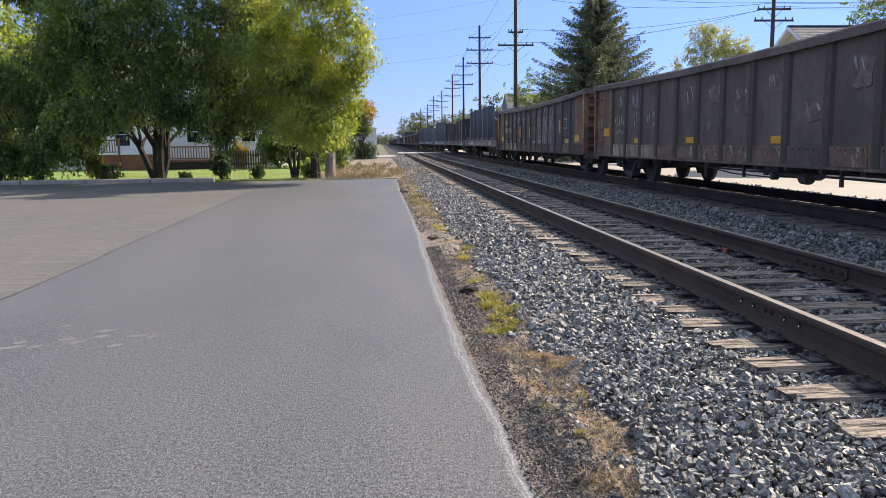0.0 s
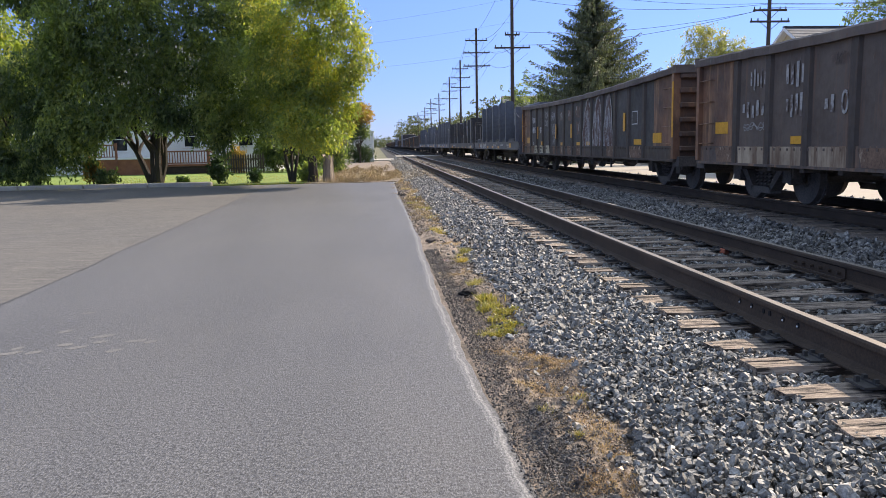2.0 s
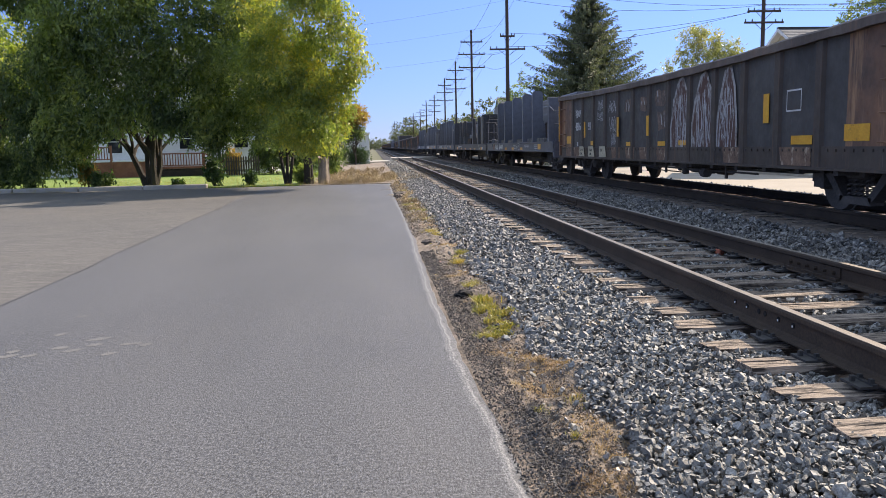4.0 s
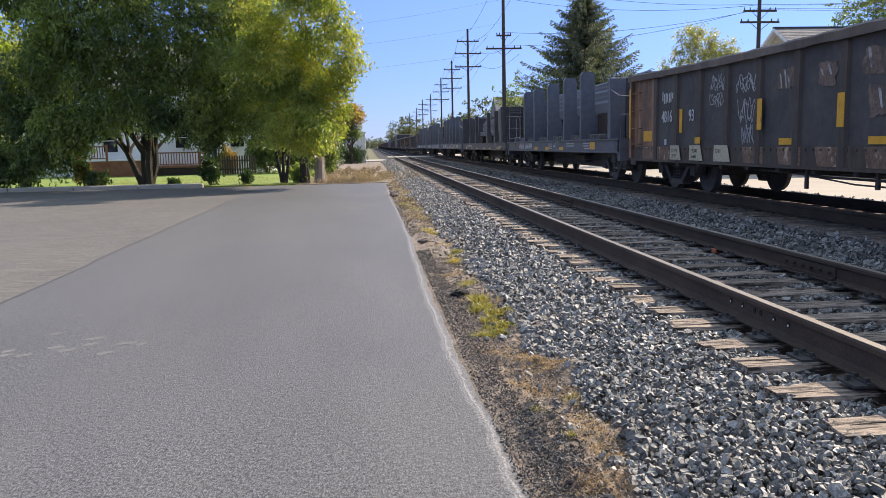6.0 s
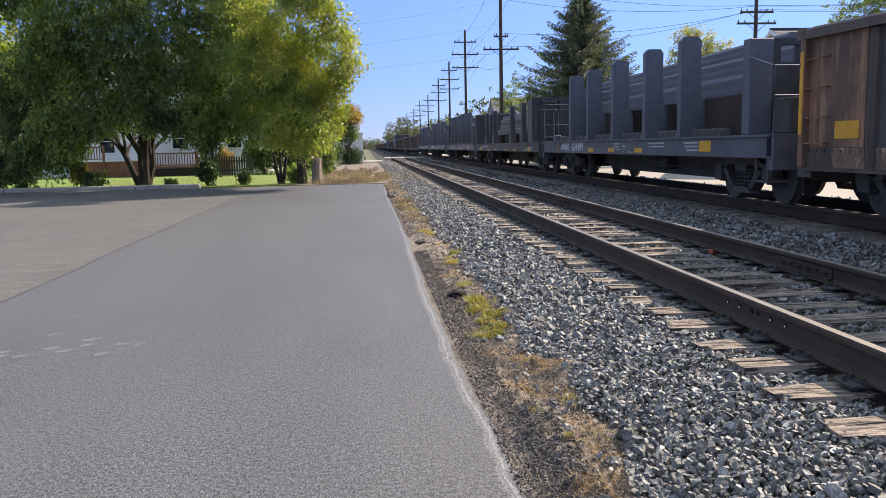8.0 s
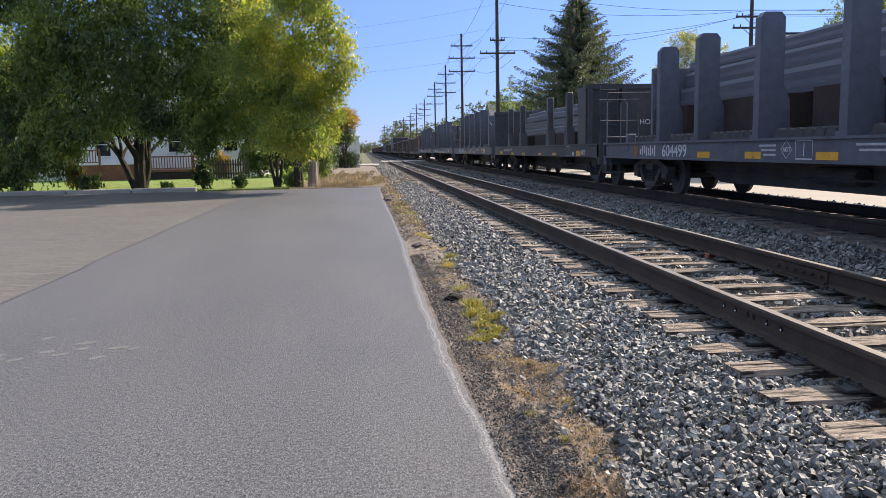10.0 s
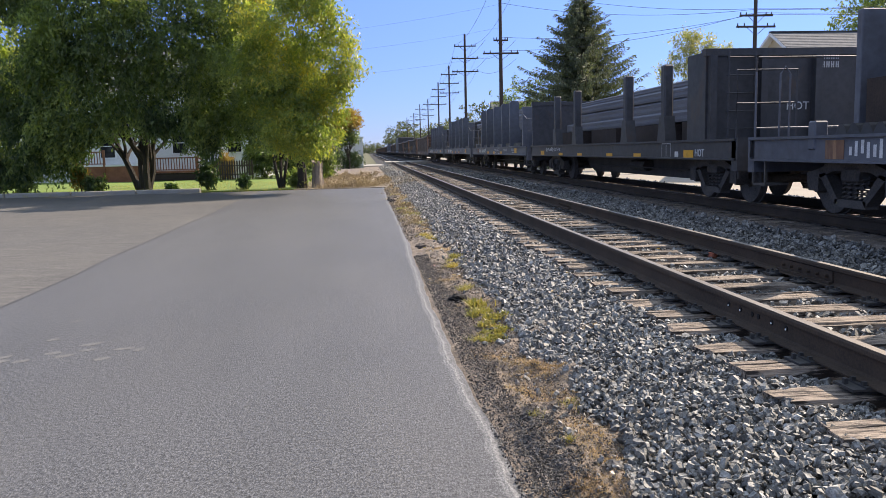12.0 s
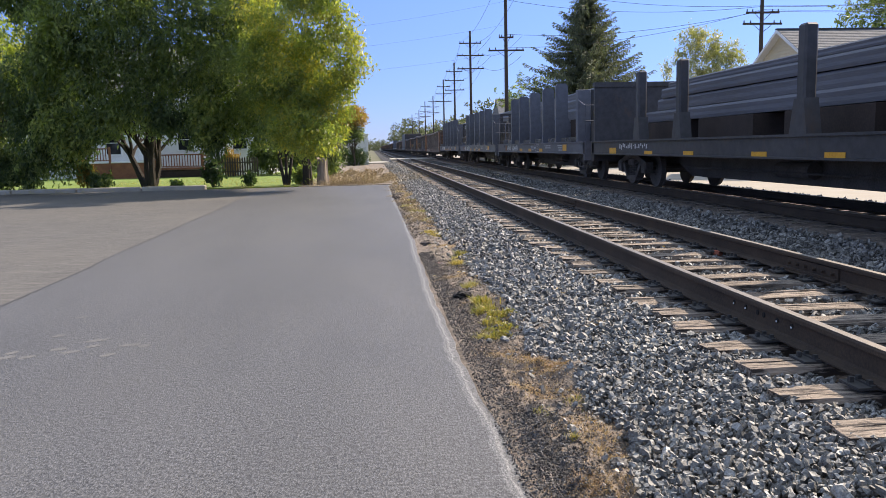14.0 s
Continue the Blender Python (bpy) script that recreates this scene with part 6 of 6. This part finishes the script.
def utility_pole(x, y, top, arms, transformer=False, name="utility_pole"):
    t = thing(name, "dark weathered wooden utility pole with crossarms", "utility pole", "poles along the railway", at=pose(x, y, 0))
    part("pole", rod(bmesh.new(), (0, 0, -0.3), (0, 0, top), 0.17, 0.11, 12), M["pole"], t)
    for z, half in arms:
        bm = boxes((-half, half, -0.16, -0.05, z - 0.06, z + 0.06), bevel=0.01)
        for s in (-1, 1):
            rod(bm, (s * half * 0.5, -0.12, z - 0.03), (0, -0.1, z - 0.55), 0.018, n=5)
        arm = part("crossarm", bm, M["pole"], t)
        for k in (-0.94, -0.6, 0.6, 0.94):
            part("insulator", rod(bmesh.new(), (half * k, -0.1, z + 0.05), (half * k, -0.1, z + 0.22), 0.045, 0.03, 7), M["black_iron"], arm)
    return t


POLES = [(10.3, 60.0), (11.0, 87.0), (12.6, 119.0), (13.6, 148.0), (15.3, 195.0), (14.8, 217.0), (16.0, 265.0), (15.5, 300.0), (10.8, 388.0)]
for k, (x, y) in enumerate(POLES):
    if k == 0:
        utility_pole(x, y, 14.2, [(8.7, 1.35), (9.65, 0.55)])
    else:
        utility_pole(x, y, 14.0, [(12.7, 1.2), (11.4, 1.45), (10.0, 1.45)])
utility_pole(25.2, 50.0, 11.5, [(9.7, 1.1), (9.0, 1.3)], name="street_pole")


def wire(points, sag, name, label, radius=0.012):
    """A cable hung from point to point."""
    bm, pts, n = bmesh.new(), [], 12
    for p, q in zip(points, points[1:]):
        p, q = Vector(p), Vector(q)
        pts += [p.lerp(q, i / n) - Vector((0, 0, sag * 4 * (i / n) * (1 - i / n))) for i in range(n)]
    tube(bm, pts + [Vector(points[-1])], radius, 4)
    return tagged(part(name, bm, M["wire"]), label, "cable")


for z, off in ((12.9, -1.0), (12.9, 1.0), (11.6, -1.3), (11.6, 1.3), (10.2, -1.3), (10.2, 1.3)):
    pts = [(10.3 + off * 0.9, 60.0, z if z > 12 else z - 1.9)] + [(x + off, y, z) for x, y in POLES[1:]]
    wire(pts, 0.7, "overhead_wire", "thin dark overhead wire along the poles", 0.014)
for z, dz in ((13.6, 0.6), (12.4, 0.5), (9.9, -0.2), (8.9, 0.0)):
    wire([(10.3, 60, z), (25.2, 50, 9.9 + dz * 0.4), (48, 44, 10.5 + dz)], 0.6, "street_wire", "thin dark wire across to the street pole", 0.012)
for x, z, end in ((-9, 10.2, 12.3), (-8, 8.9, 10.6), (-8, 7.2, 8.6)):
    wire([(x, 63, z), (10.3, 60, end)], 0.3, "crossing_wire", "thin wire crossing above the tracks", 0.0045)

# ---- left side: lawn, kerb, house, fence ----
structure("lawn", boxes((-60, -3.2, LOT_FAR + 0.55, 84, -0.3, 0.03)), M["lawn"], "mown green lawn behind the parking lot", "lawn")
for k in range(5):
    x1 = -7.3 - k * 2.72
    structure("kerb", boxes((x1 - 2.68, x1, LOT_FAR + 0.05, LOT_FAR + 0.42, -0.1, 0.17), bevel=0.03), M["concrete"], "pale concrete kerb block edging the lot", "kerb")


def clapboard(x0, x1, y, z0, z1, step=0.13, sgn=-1):
    bm = bmesh.new()
    n = int((z1 - z0) / step)
    for k in range(n):
        z = z0 + k * step
        prism(bm, [(y, z), (y + sgn * 0.022, z), (y + sgn * 0.004, z + step + 0.01), (y, z + step + 0.01)], "x", x0, x1)
    return bm


house = thing("house", "white clapboard house with a red-brown porch behind trees", "house", at=pose(0, 0, 0))
HY = 55.0
part("wall", boxes((-24, -7.0, HY, HY + 9, -0.2, 6.0)), M["siding"], house, "white painted wall")
part("siding", clapboard(-24, -7.0, HY, 0.5, 6.0), M["siding"], house, "white clapboard siding")
bm = prism(bmesh.new(), [(HY - 0.5, 5.9), (HY + 9.5, 5.9), (HY + 4.5, 9.2)], "x", -24.5, -6.5)
part("roof", bm, M["shingle"], house)
for x, z0, z1, w in ((-12.55, 1.8, 3.15, 0.8), (-17.2, 1.6, 3.1, 0.9), (-19.9, 1.75, 3.1, 1.0), (-8.9, 1.8, 3.1, 0.9)):
    win = part("window", boxes((x - w / 2 - 0.09, x + w / 2 + 0.09, HY - 0.07, HY + 0.01, z0 - 0.09, z1 + 0.09)), M["trim"], house, "white window frame")
    part("pane", boxes((x - w / 2, x + w / 2, HY - 0.085, HY - 0.06, z0, (z0 + z1) / 2 - 0.03), (x - w / 2, x + w / 2, HY - 0.085, HY - 0.06, (z0 + z1) / 2 + 0.03, z1)), M["glass"], win, "dark glass")
part("corner_board", boxes((-11.08, -10.92, HY - 0.05, HY + 0.005, 0.3, 6.0)), M["trim"], house)
part("downpipe", rod(bmesh.new(), (-10.85, HY - 0.09, 0.1), (-10.85, HY - 0.09, 5.9), 0.05, n=8), M["black_iron"], house, "dark downpipe")
porch = thing("porch", "red-brown stained wooden porch with a slatted railing", "porch")
PX0, PX1, PY = -18.4, -14.6, HY - 2.6
part("deck", boxes((PX0, PX1, PY, HY - 0.03, 1.03, 1.12)), M["trim"], porch, "pale painted deck edge")
part("skirt", boxes((PX0, PX1, PY + 0.03, PY + 0.09, 0.0, 1.03)), M["deck"], porch, "red-brown board skirt")
part("deck", boxes((PX1, -10.9, PY, HY - 0.03, 0.52, 0.64)), M["deck"], porch)
for x0, x1, z in ((PX0, -16.7, 1.2), (PX1 + 0.1, -10.9, 0.72)):
    part("rail_top", boxes((x0, x1, PY, PY + 0.1, z + 0.72, z + 0.80)), M["deck"], porch)
    part("rail_bottom", boxes((x0, x1, PY + 0.02, PY + 0.08, z - 0.02, z + 0.04)), M["deck"], porch)
    baluster = mesh_of(boxes((-0.025, 0.025, -0.02, 0.02, 0, 0.72)), M["deck"], "baluster")
    for k in range(int((x1 - x0) / 0.17)):
        b = part("baluster", baluster, None, porch)
        b.matrix_basis = pose(x0 + 0.1 + k * 0.17, PY + 0.05, z)
    for x in (x0, x1):
        part("post", boxes((x - 0.06, x + 0.06, PY - 0.02, PY + 0.12, 0.0, z + 0.88)), M["deck"], porch)
part("skirt", boxes((PX1, -10.9, PY + 0.05, PY + 0.1, 0.06, 0.5)), M["dunnage"], porch, "plain dark skirt under the lower deck")
rail_ = bmesh.new()
for y in (PY + 0.05,):
    prism(rail_, [(-10.9, 1.45), (-10.9, 1.53), (-9.9, 0.98), (-9.9, 0.90)], "y", y - 0.04, y + 0.04)
    box(rail_, -9.96, -9.86, y - 0.04, y + 0.04, 0.0, 1.0)
part("stair_rail", rail_, M["deck"], porch, "sloping stair rail")
for k in range(3):
    part("step", boxes((-10.9 + 0.3 * k, -10.6 + 0.3 * k, PY, PY + 1.2, 0.0, 0.48 - 0.16 * k)), M["deck"], porch)
fence = thing("picket_fence", "dark wooden picket fence at the lawn's back", "fence")
picket = mesh_of(prism(bmesh.new(), [(-0.045, 0), (0.045, 0), (0.045, 1.1), (0, 1.2), (-0.045, 1.1)], "y", -0.01, 0.01), M["pole"], "picket")
for k in range(17):
    p = part("picket", picket, None, fence)
    p.matrix_basis = pose(-9.5 + k * 0.15, 50.0, 0.08)
part("fence_rail", boxes((-9.6, -7.0, 50.02, 50.06, 0.35, 0.43), (-9.6, -7.0, 50.02, 50.06, 0.9, 0.98)), M["pole"], fence)

# Signal cabinet and hedge near the crossing.
cab = thing("signal_cabinet", "pale grey metal railway signal cabinet by the crossing", "cabinet", at=pose(-1.35, 81.0, 0.015))
part("body", boxes((-1.0, 1.0, -1.0, 1.0, 0, 2.95), bevel=0.02), M["alu"], cab)
part("roof", boxes((-1.08, 1.08, -1.1, 1.1, 2.95, 3.08)), M["alu"], cab)
part("door", boxes((-0.6, 0.35, -1.03, -1.0, 0.15, 2.35)), M["alu"], cab)
hedge = thing("hedge", "clipped dark green hedge beside the cabinet", "hedge", at=pose(-1.65, 77.0, 0))
part("leaves", leaf_cloud("leaves", [(-0.6, 0, 0.9), (0.5, 0, 0.85)], [(0.9, 0.8, 0.85), (0.8, 0.8, 0.8)], 5000, 0.12, 41, M["hedge"], shell=0.6), None, hedge)
def stump(x, y, height, radius, seed, material, label):
    """A tall fluted stump, ragged and split at its broken top."""
    r = random.Random(seed)
    t = thing("stump", label, "stump", at=pose(x, y, 0))
    bm, prev, n = bmesh.new(), None, 22
    flute = [r.uniform(-0.10, 0.10) for _ in range(n)]
    for z, k in ((-0.2, 1.35), (0.1, 1.12), (0.4, 1.0), (0.7, 0.94), (1.0, 1.0)):
        top = z == 1.0
        ring = []
        for a in range(n):
            w = radius * (k + flute[a] + r.uniform(-0.03, 0.03))
            ring.append(bm.verts.new((w * math.cos(a * 2 * math.pi / n), w * math.sin(a * 2 * math.pi / n), z * height + (r.uniform(-0.16, 0.05) if top else 0))))
        if prev:
            for i in range(n):
                bm.faces.new((prev[i], prev[(i + 1) % n], ring[(i + 1) % n], ring[i]))
        prev = ring
    middle = bm.verts.new((0, 0, height * 0.75))
    for i in range(n):
        bm.faces.new((prev[i], prev[(i + 1) % n], middle))
    part("wood", bm, material, t)
    return t


stump(-2.28, 36.5, 1.28, 0.24, 2, M["old_wood"], "tall grey-brown weathered tree stump, split at its top")
stump(-2.98, 36.7, 1.3, 0.2, 6, M["bark"], "dark tree stump in the shade")


def blades(name, spots, count, height, seed, material, label, category="weeds"):
    """Tufts of thin blades round the given spots (x, y, spread)."""
    r = np.random.default_rng(seed)
    spots = np.array(spots, float)
    k = r.integers(len(spots), size=count)
    p = np.zeros((count, 3))
    p[:, :2] = spots[k, :2] + r.normal(size=(count, 2)) * spots[k, 2:3]
    p[:, 2] = np.interp(p[:, 0], [-1.2, 0.5, 0.95, 1.25, 1.95, 2.2], [0.02, 0, 0.02, 0.03, 0.17, 0.2])
    dirt = (p[:, 0] > 0.66) & (p[:, 0] < 1.35) & (p[:, 1] < LOT_FAR)
    p[dirt, 2] = [verge_height(a, b) - 0.003 for a, b in p[dirt, :2]]
    h = height * (0.4 + 0.9 * r.random(count))
    lean = r.normal(size=(count, 2)) * 0.9
    tip = p + np.concatenate([lean * h[:, None], h[:, None]], 1)
    mid = p + np.concatenate([lean * h[:, None] * 0.3, h[:, None] * 0.6], 1)
    a = r.random(count) * math.pi
    side = np.stack([np.cos(a), np.sin(a), np.zeros(count)], 1) * (0.0035 + 0.05 * height * 0.4 * r.random(count))[:, None] * 0.5
    verts = np.stack([p - side, p + side, mid + side * 0.8, tip, mid - side * 0.8], 1).reshape(-1, 3)
    i = np.arange(count) * 5
    faces = np.concatenate([np.stack([i, i + 1, i + 2], 1), np.stack([i, i + 2, i + 4], 1), np.stack([i + 4, i + 2, i + 3], 1)], 0)
    return tagged(new(name, arrays(name, verts, faces, material)), label, category, kind="stuff")


spot_r = random.Random(8)
green_spots = [(0.89, 6.36, 0.03), (1.03, 8.73, 0.03), (1.1, 8.9, 0.03), (1.11, 10.5, 0.05), (1.17, 10.9, 0.05), (1.23, 11.4, 0.04), (1.11, 14.1, 0.07), (1.02, 14.6, 0.06), (1.11, 19.3, 0.10), (1.0, 20.6, 0.10), (0.92, 21.6, 0.10), (1.05, 23.6, 0.12), (1.12, 17.0, 0.06), (1.0, 28.0, 0.12)]
blades("weed_tufts", green_spots, 5200, 0.06, 51, M["grass"], "green and yellowing weed tufts in the dirt strip")
blades("weed_sprigs", [(0.94, 4.43, 0.025), (1.19, 4.58, 0.03), (1.02, 3.95, 0.015)], 240, 0.028, 55, M["grass"], "small green weed sprigs in the dirt strip")
straw_spots = [(0.92, 5.98, 0.075), (1.08, 5.7, 0.090), (1.12, 5.39, 0.090), (1.13, 4.74, 0.105), (1.02, 4.99, 0.075), (1.74, 6.15, 0.045), (0.98, 3.34, 0.075), (1.15, 4.13, 0.120), (0.95, 9.43, 0.105), (1.13, 15.75, 0.15), (1.0, 3.45, 0.075), (1.24, 5.36, 0.090), (1.24, 6.85, 0.075), (1.12, 12.5, 0.120), (0.87, 26.5, 0.2), (1.0, 24.0, 0.2), (0.95, 30.0, 0.25), (1.05, 33.0, 0.3), (1.2, 3.8, 0.090), (1.02, 7.9, 0.090), (1.08, 2.9, 0.120), (1.0, 17.6, 0.1)]
blades("dry_weeds", straw_spots, 22000, 0.022, 52, M["straw"], "dry straw-coloured weeds in the dirt strip")
weeds_r = random.Random(4)
for k, (x, y, h, wide) in enumerate(((1.05, 7.7, 0.09, 0.09), (1.0, 7.35, 0.08, 0.08), (1.08, 7.5, 0.08, 0.07), (1.03, 6.85, 0.05, 0.09), (1.12, 6.65, 0.05, 0.09), (0.97, 6.6, 0.04, 0.08), (1.02, 6.35, 0.04, 0.08), (1.16, 6.95, 0.04, 0.06), (1.08, 7.1, 0.05, 0.07))):
    weed = thing("weed_clump", "yellow-green tuft of grass growing in the dirt strip" if h > 0.06 else "low yellow-green weed growing in the dirt strip", "weed", "weeds in the dirt strip", at=pose(x, y, verge_height(x, y)))
    wr = np.random.default_rng(400 + k)
    count = 150
    foot = np.concatenate([wr.normal(size=(count, 2)) * wide * 0.5, np.zeros((count, 1))], 1)
    tip = foot + np.concatenate([wr.normal(size=(count, 2)) * h * 0.55, (h * (0.5 + 0.8 * wr.random(count)))[:, None]], 1)
    turn_ = wr.random(count) * math.pi
    side = np.stack([np.cos(turn_), np.sin(turn_), np.zeros(count)], 1) * 0.004
    mid_ = foot * 0.4 + tip * 0.6 + np.array([0, 0, 0.012])
    corner = np.stack([foot - side, foot + side, mid_ + side, tip, mid_ - side], 1).reshape(-1, 3)
    i = np.arange(count) * 5
    part("tuft", arrays("tuft", corner, np.concatenate([np.stack([i, i + 1, i + 2], 1), np.stack([i, i + 2, i + 4], 1), np.stack([i + 4, i + 2, i + 3], 1)], 0), M["grass"]), None, weed)["kind"] = "stuff"
    part("leaves", leaf_cloud("leaves", [(0, 0, 0.02)], [(wide, wide, 0.022)], 260, 0.024, 500 + k, M["grass"], shell=0.05, clump_size=0.12), None, weed)
blades("edge_litter", [(0.9 + 0.05 * (k % 5), 17 + k * 1.4, 0.12) for k in range(13)], 3600, 0.07, 58, M["weed"], "brown dry weeds and litter along the asphalt edge")
structure("dirt_patch", boxes((-3.3, 1.1, LOT_FAR + 0.02, 84, -0.3, 0.02)), M["dirt"], "bare brown dirt beyond the asphalt", "dirt")
blades("tall_dry_weeds", [(-1.0 + 0.5 * k, 36.5 + (k * 7 % 5) * 1.5, 0.8) for k in range(6)] + [(-0.2, 45, 1.0), (-0.9, 52, 1.2), (0.2, 58, 1.0), (-2.2, 37.5, 0.7), (-1.6, 36.2, 0.6), (-1.9, 35.6, 0.25), (-1.2, 35.8, 0.2), (-0.5, 35.4, 0.25), (0.1, 36.4, 0.3), (-1.5, 38, 0.3), (-0.8, 40, 0.4)], 5200, 0.24, 53, M["weed"], "brown dry weeds at the far end of the asphalt")
weed_r = random.Random(14)
spots_ = [(weed_r.uniform(-2.4, 1.0), 36.6 + 18 * weed_r.random() ** 1.6) for _ in range(46)]
litter_ = [(weed_r.uniform(0.85, 1.2), weed_r.uniform(15, 35)) for _ in range(40)]
dead = leaf_cloud("dead_brush", [(x, y, 0.12) for x, y in spots_], [(0.32, 0.4, weed_r.uniform(0.08, 0.28)) for _ in spots_], 7000, 0.09, 88, M["weed"], shell=0.1, clump_size=0.45)
litter = leaf_cloud("leaf_litter", [(x, y, 0.035) for x, y in litter_], [(0.14, 0.3, 0.05) for _ in litter_], 2200, 0.06, 89, M["weed"], shell=0.1, clump_size=0.25)
tagged(new("leaf_litter", litter), "brown dead leaves and stalks in the dirt strip", "litter", kind="stuff")
tagged(new("dead_brush", dead), "tangled brown dead brush beyond the asphalt", "brush", kind="stuff")
blades("lawn_grass", [(-14 + 1.2 * k, 36 + (k * 5 % 7) * 1.6, 1.5) for k in range(11)], 9000, 0.14, 54, M["grass"], "grass of the lawn", "grass")

# ---- right side: the house beyond the street ----
rh = thing("street_house", "cream house with a grey shingle roof across the street", "house")
RX, RY, RZ = 19.9, 38.0, 6.95
part("wall", boxes((RX + 0.35, RX + 13, RY - 3.7, RY + 3.7, -0.2, 4.5)), M["cream"], rh)
gable = bmesh.new()
prism(gable, [(RY - 3.7, 4.5), (RY + 3.7, 4.5), (RY, RZ - 0.25)], "x", RX + 0.35, RX + 12.9)
part("gable", gable, M["cream"], rh)
sid = bmesh.new()
for k in range(34):
    z = 1.0 + k * 0.17
    hw = 3.7 if z < 4.5 else 3.7 * (RZ - 0.25 - z) / (RZ - 0.25 - 4.5)
    if hw > 0.1:
        prism(sid, [(RX + 0.35, z), (RX + 0.32, z), (RX + 0.345, z + 0.175), (RX + 0.35, z + 0.175)], "y", RY - hw, RY + hw)
part("siding", sid, M["cream"], rh, "cream clapboard siding")
slope = (RZ - 4.55) / 4.1
for s in (-1, 1):
    bm = bmesh.new()
    prism(bm, [(RY, RZ), (RY + s * 4.25, RZ - slope * 4.25), (RY + s * 4.25, RZ - slope * 4.25 - 0.14), (RY, RZ - 0.16)], "x", RX, RX + 13.4)
    part("roof", bm, M["trim"], rh, "roof slope with white barge boards")
    sh = bmesh.new()
    for k in range(26):
        u0, u1 = k / 26 * 4.25, (k + 1) / 26 * 4.25 + 0.02
        prism(sh, [(RY + s * u0, RZ - slope * u0 + 0.006), (RY + s * u1, RZ - slope * u1 + 0.024), (RY + s * u1, RZ - slope * u1 + 0.003), (RY + s * u0, RZ - slope * u0 + 0.001)], "x", RX + 0.02, RX + 13.4)
    part("shingles", sh, M["shingle"], rh, "grey shingle courses")
part("ridge", boxes((RX, RX + 13.4, RY - 0.1, RY + 0.1, RZ - 0.02, RZ + 0.05)), M["black_iron"], rh)

# Lumps of asphalt in the dirt strip; the blackest paints a clod's shaded hollow.
for x, y, sx, seed in ((0.91, 8.2, 0.09, 1), (1.17, 3.63, 0.055, 2), (1.06, 6.68, 0.05, 3), (0.87, 12.9, 0.09, 4), (0.85, 25.9, 0.2, 5), (0.80, 25.2, 0.14, 6)):
    r = random.Random(seed)
    bm = bmesh.new()
    bmesh.ops.create_icosphere(bm, subdivisions=3, radius=1.0)
    for v in bm.verts:
        v.co = Vector((v.co.x * sx * 1.2, v.co.y * sx * 0.8, v.co.z * sx * 0.55)) * (1 + 0.4 * noise.noise(v.co * 1.9 + Vector((seed, 0, 0))) + 0.2 * noise.noise(v.co * 5 + Vector((seed, 0, 0))))
    lump = part("asphalt_lump", bm, M["dirt"] if y > 12 else M["hollow_black"] if sx > 0.08 else M["black_iron"])
    lump.matrix_basis = pose(x, y, 0.015 + sx * 0.15, 0, 0, seed * 40)
    tagged(lump, "dark clod of dirt by the asphalt" if y > 12 else "black broken lump of asphalt in the dirt, the blackest painting a shaded hollow", "rubble", "lumps of asphalt")

# A small grey-roofed house far along the street.
fh = thing("far_house", "small pale house with a grey roof far along the street", "house", at=pose(22.5, 118, 0))
part("wall", boxes((-3.5, 3.5, -4, 4, -0.2, 5.2)), M["siding"], fh)
part("roof", prism(bmesh.new(), [(-4.4, 5.1), (4.4, 5.1), (0, 8.6)], "x", -3.9, 3.9), M["shingle"], fh)
part("window", boxes((-2.2, -1.0, -4.03, -3.99, 2.8, 4.2)), M["glass"], fh)
part("window", boxes((1.0, 2.2, -4.03, -3.99, 2.8, 4.2)), M["glass"], fh)

# A broken brick and a pale stone at the foot of the rail.
M["brick"] = surface("red brick", (0.30, 0.085, 0.05), (0.48, 0.16, 0.095), 0.9, 6, 60, 0.5)
for bx, by, size, name, label, mat_, cat in ((4.17, 9.20, 0.055, "brick_fragment", "broken red brick lying by the rail", "brick", "brick"), (4.23, 8.86, 0.06, "pale_stone", "pale stone lying by the rail", "concrete", "stone")):
    bm = boxes((-size, size, -size * 0.7, size * 0.7, -size * 0.55, size * 0.55), bevel=size * 0.2)
    for v in bm.verts:
        v.co *= 1 + 0.22 * noise.noise(v.co * 14)
    chunk = part(name, bm, M[mat_])
    chunk.matrix_basis = pose(bx, by, 0.245, 8, 14, 35)
    tagged(chunk, label, cat)


M["red_plastic"] = surface("faded red plastic", (0.42, 0.13, 0.10), (0.62, 0.26, 0.20), 0.5, 6, 40, 0.2)
bm = bmesh.new()
grid_ = [[bm.verts.new((-0.09 + 0.045 * i, -0.06 + 0.04 * j, 0.02 * noise.noise((i * 1.3, j * 1.7, 5)) + 0.012)) for i in range(5)] for j in range(4)]
for j in range(3):
    for i in range(4):
        bm.faces.new((grid_[j][i], grid_[j][i + 1], grid_[j + 1][i + 1], grid_[j + 1][i]))
bmesh.ops.solidify(bm, geom=bm.faces[:], thickness=0.004)
scrap = part("plastic_scrap", bm, M["red_plastic"])
scrap.matrix_basis = pose(0.88, 10.9, verge_height(0.88, 10.9) + 0.012, 0, 0, 25)
tagged(scrap, "crumpled scrap of faded red plastic in the dirt", "litter")


# ---- the train rolls by ----
def motions():
    times = [14.0 * k / 7 for k in range(8)]
    for car, s0 in moving:
        walk(car, [(t, pose(TRACK2, s0 - SPEED * t, RAIL2_Z)) for t in times])
    spin = math.degrees(SPEED / 0.43)
    steps = [k * 4 / 30 for k in range(106)]
    for w in wheels:
        y = w.matrix_basis.translation.y
        walk(w, [(t, pose(0, y, 0.43, spin * t)) for t in steps])


motions()
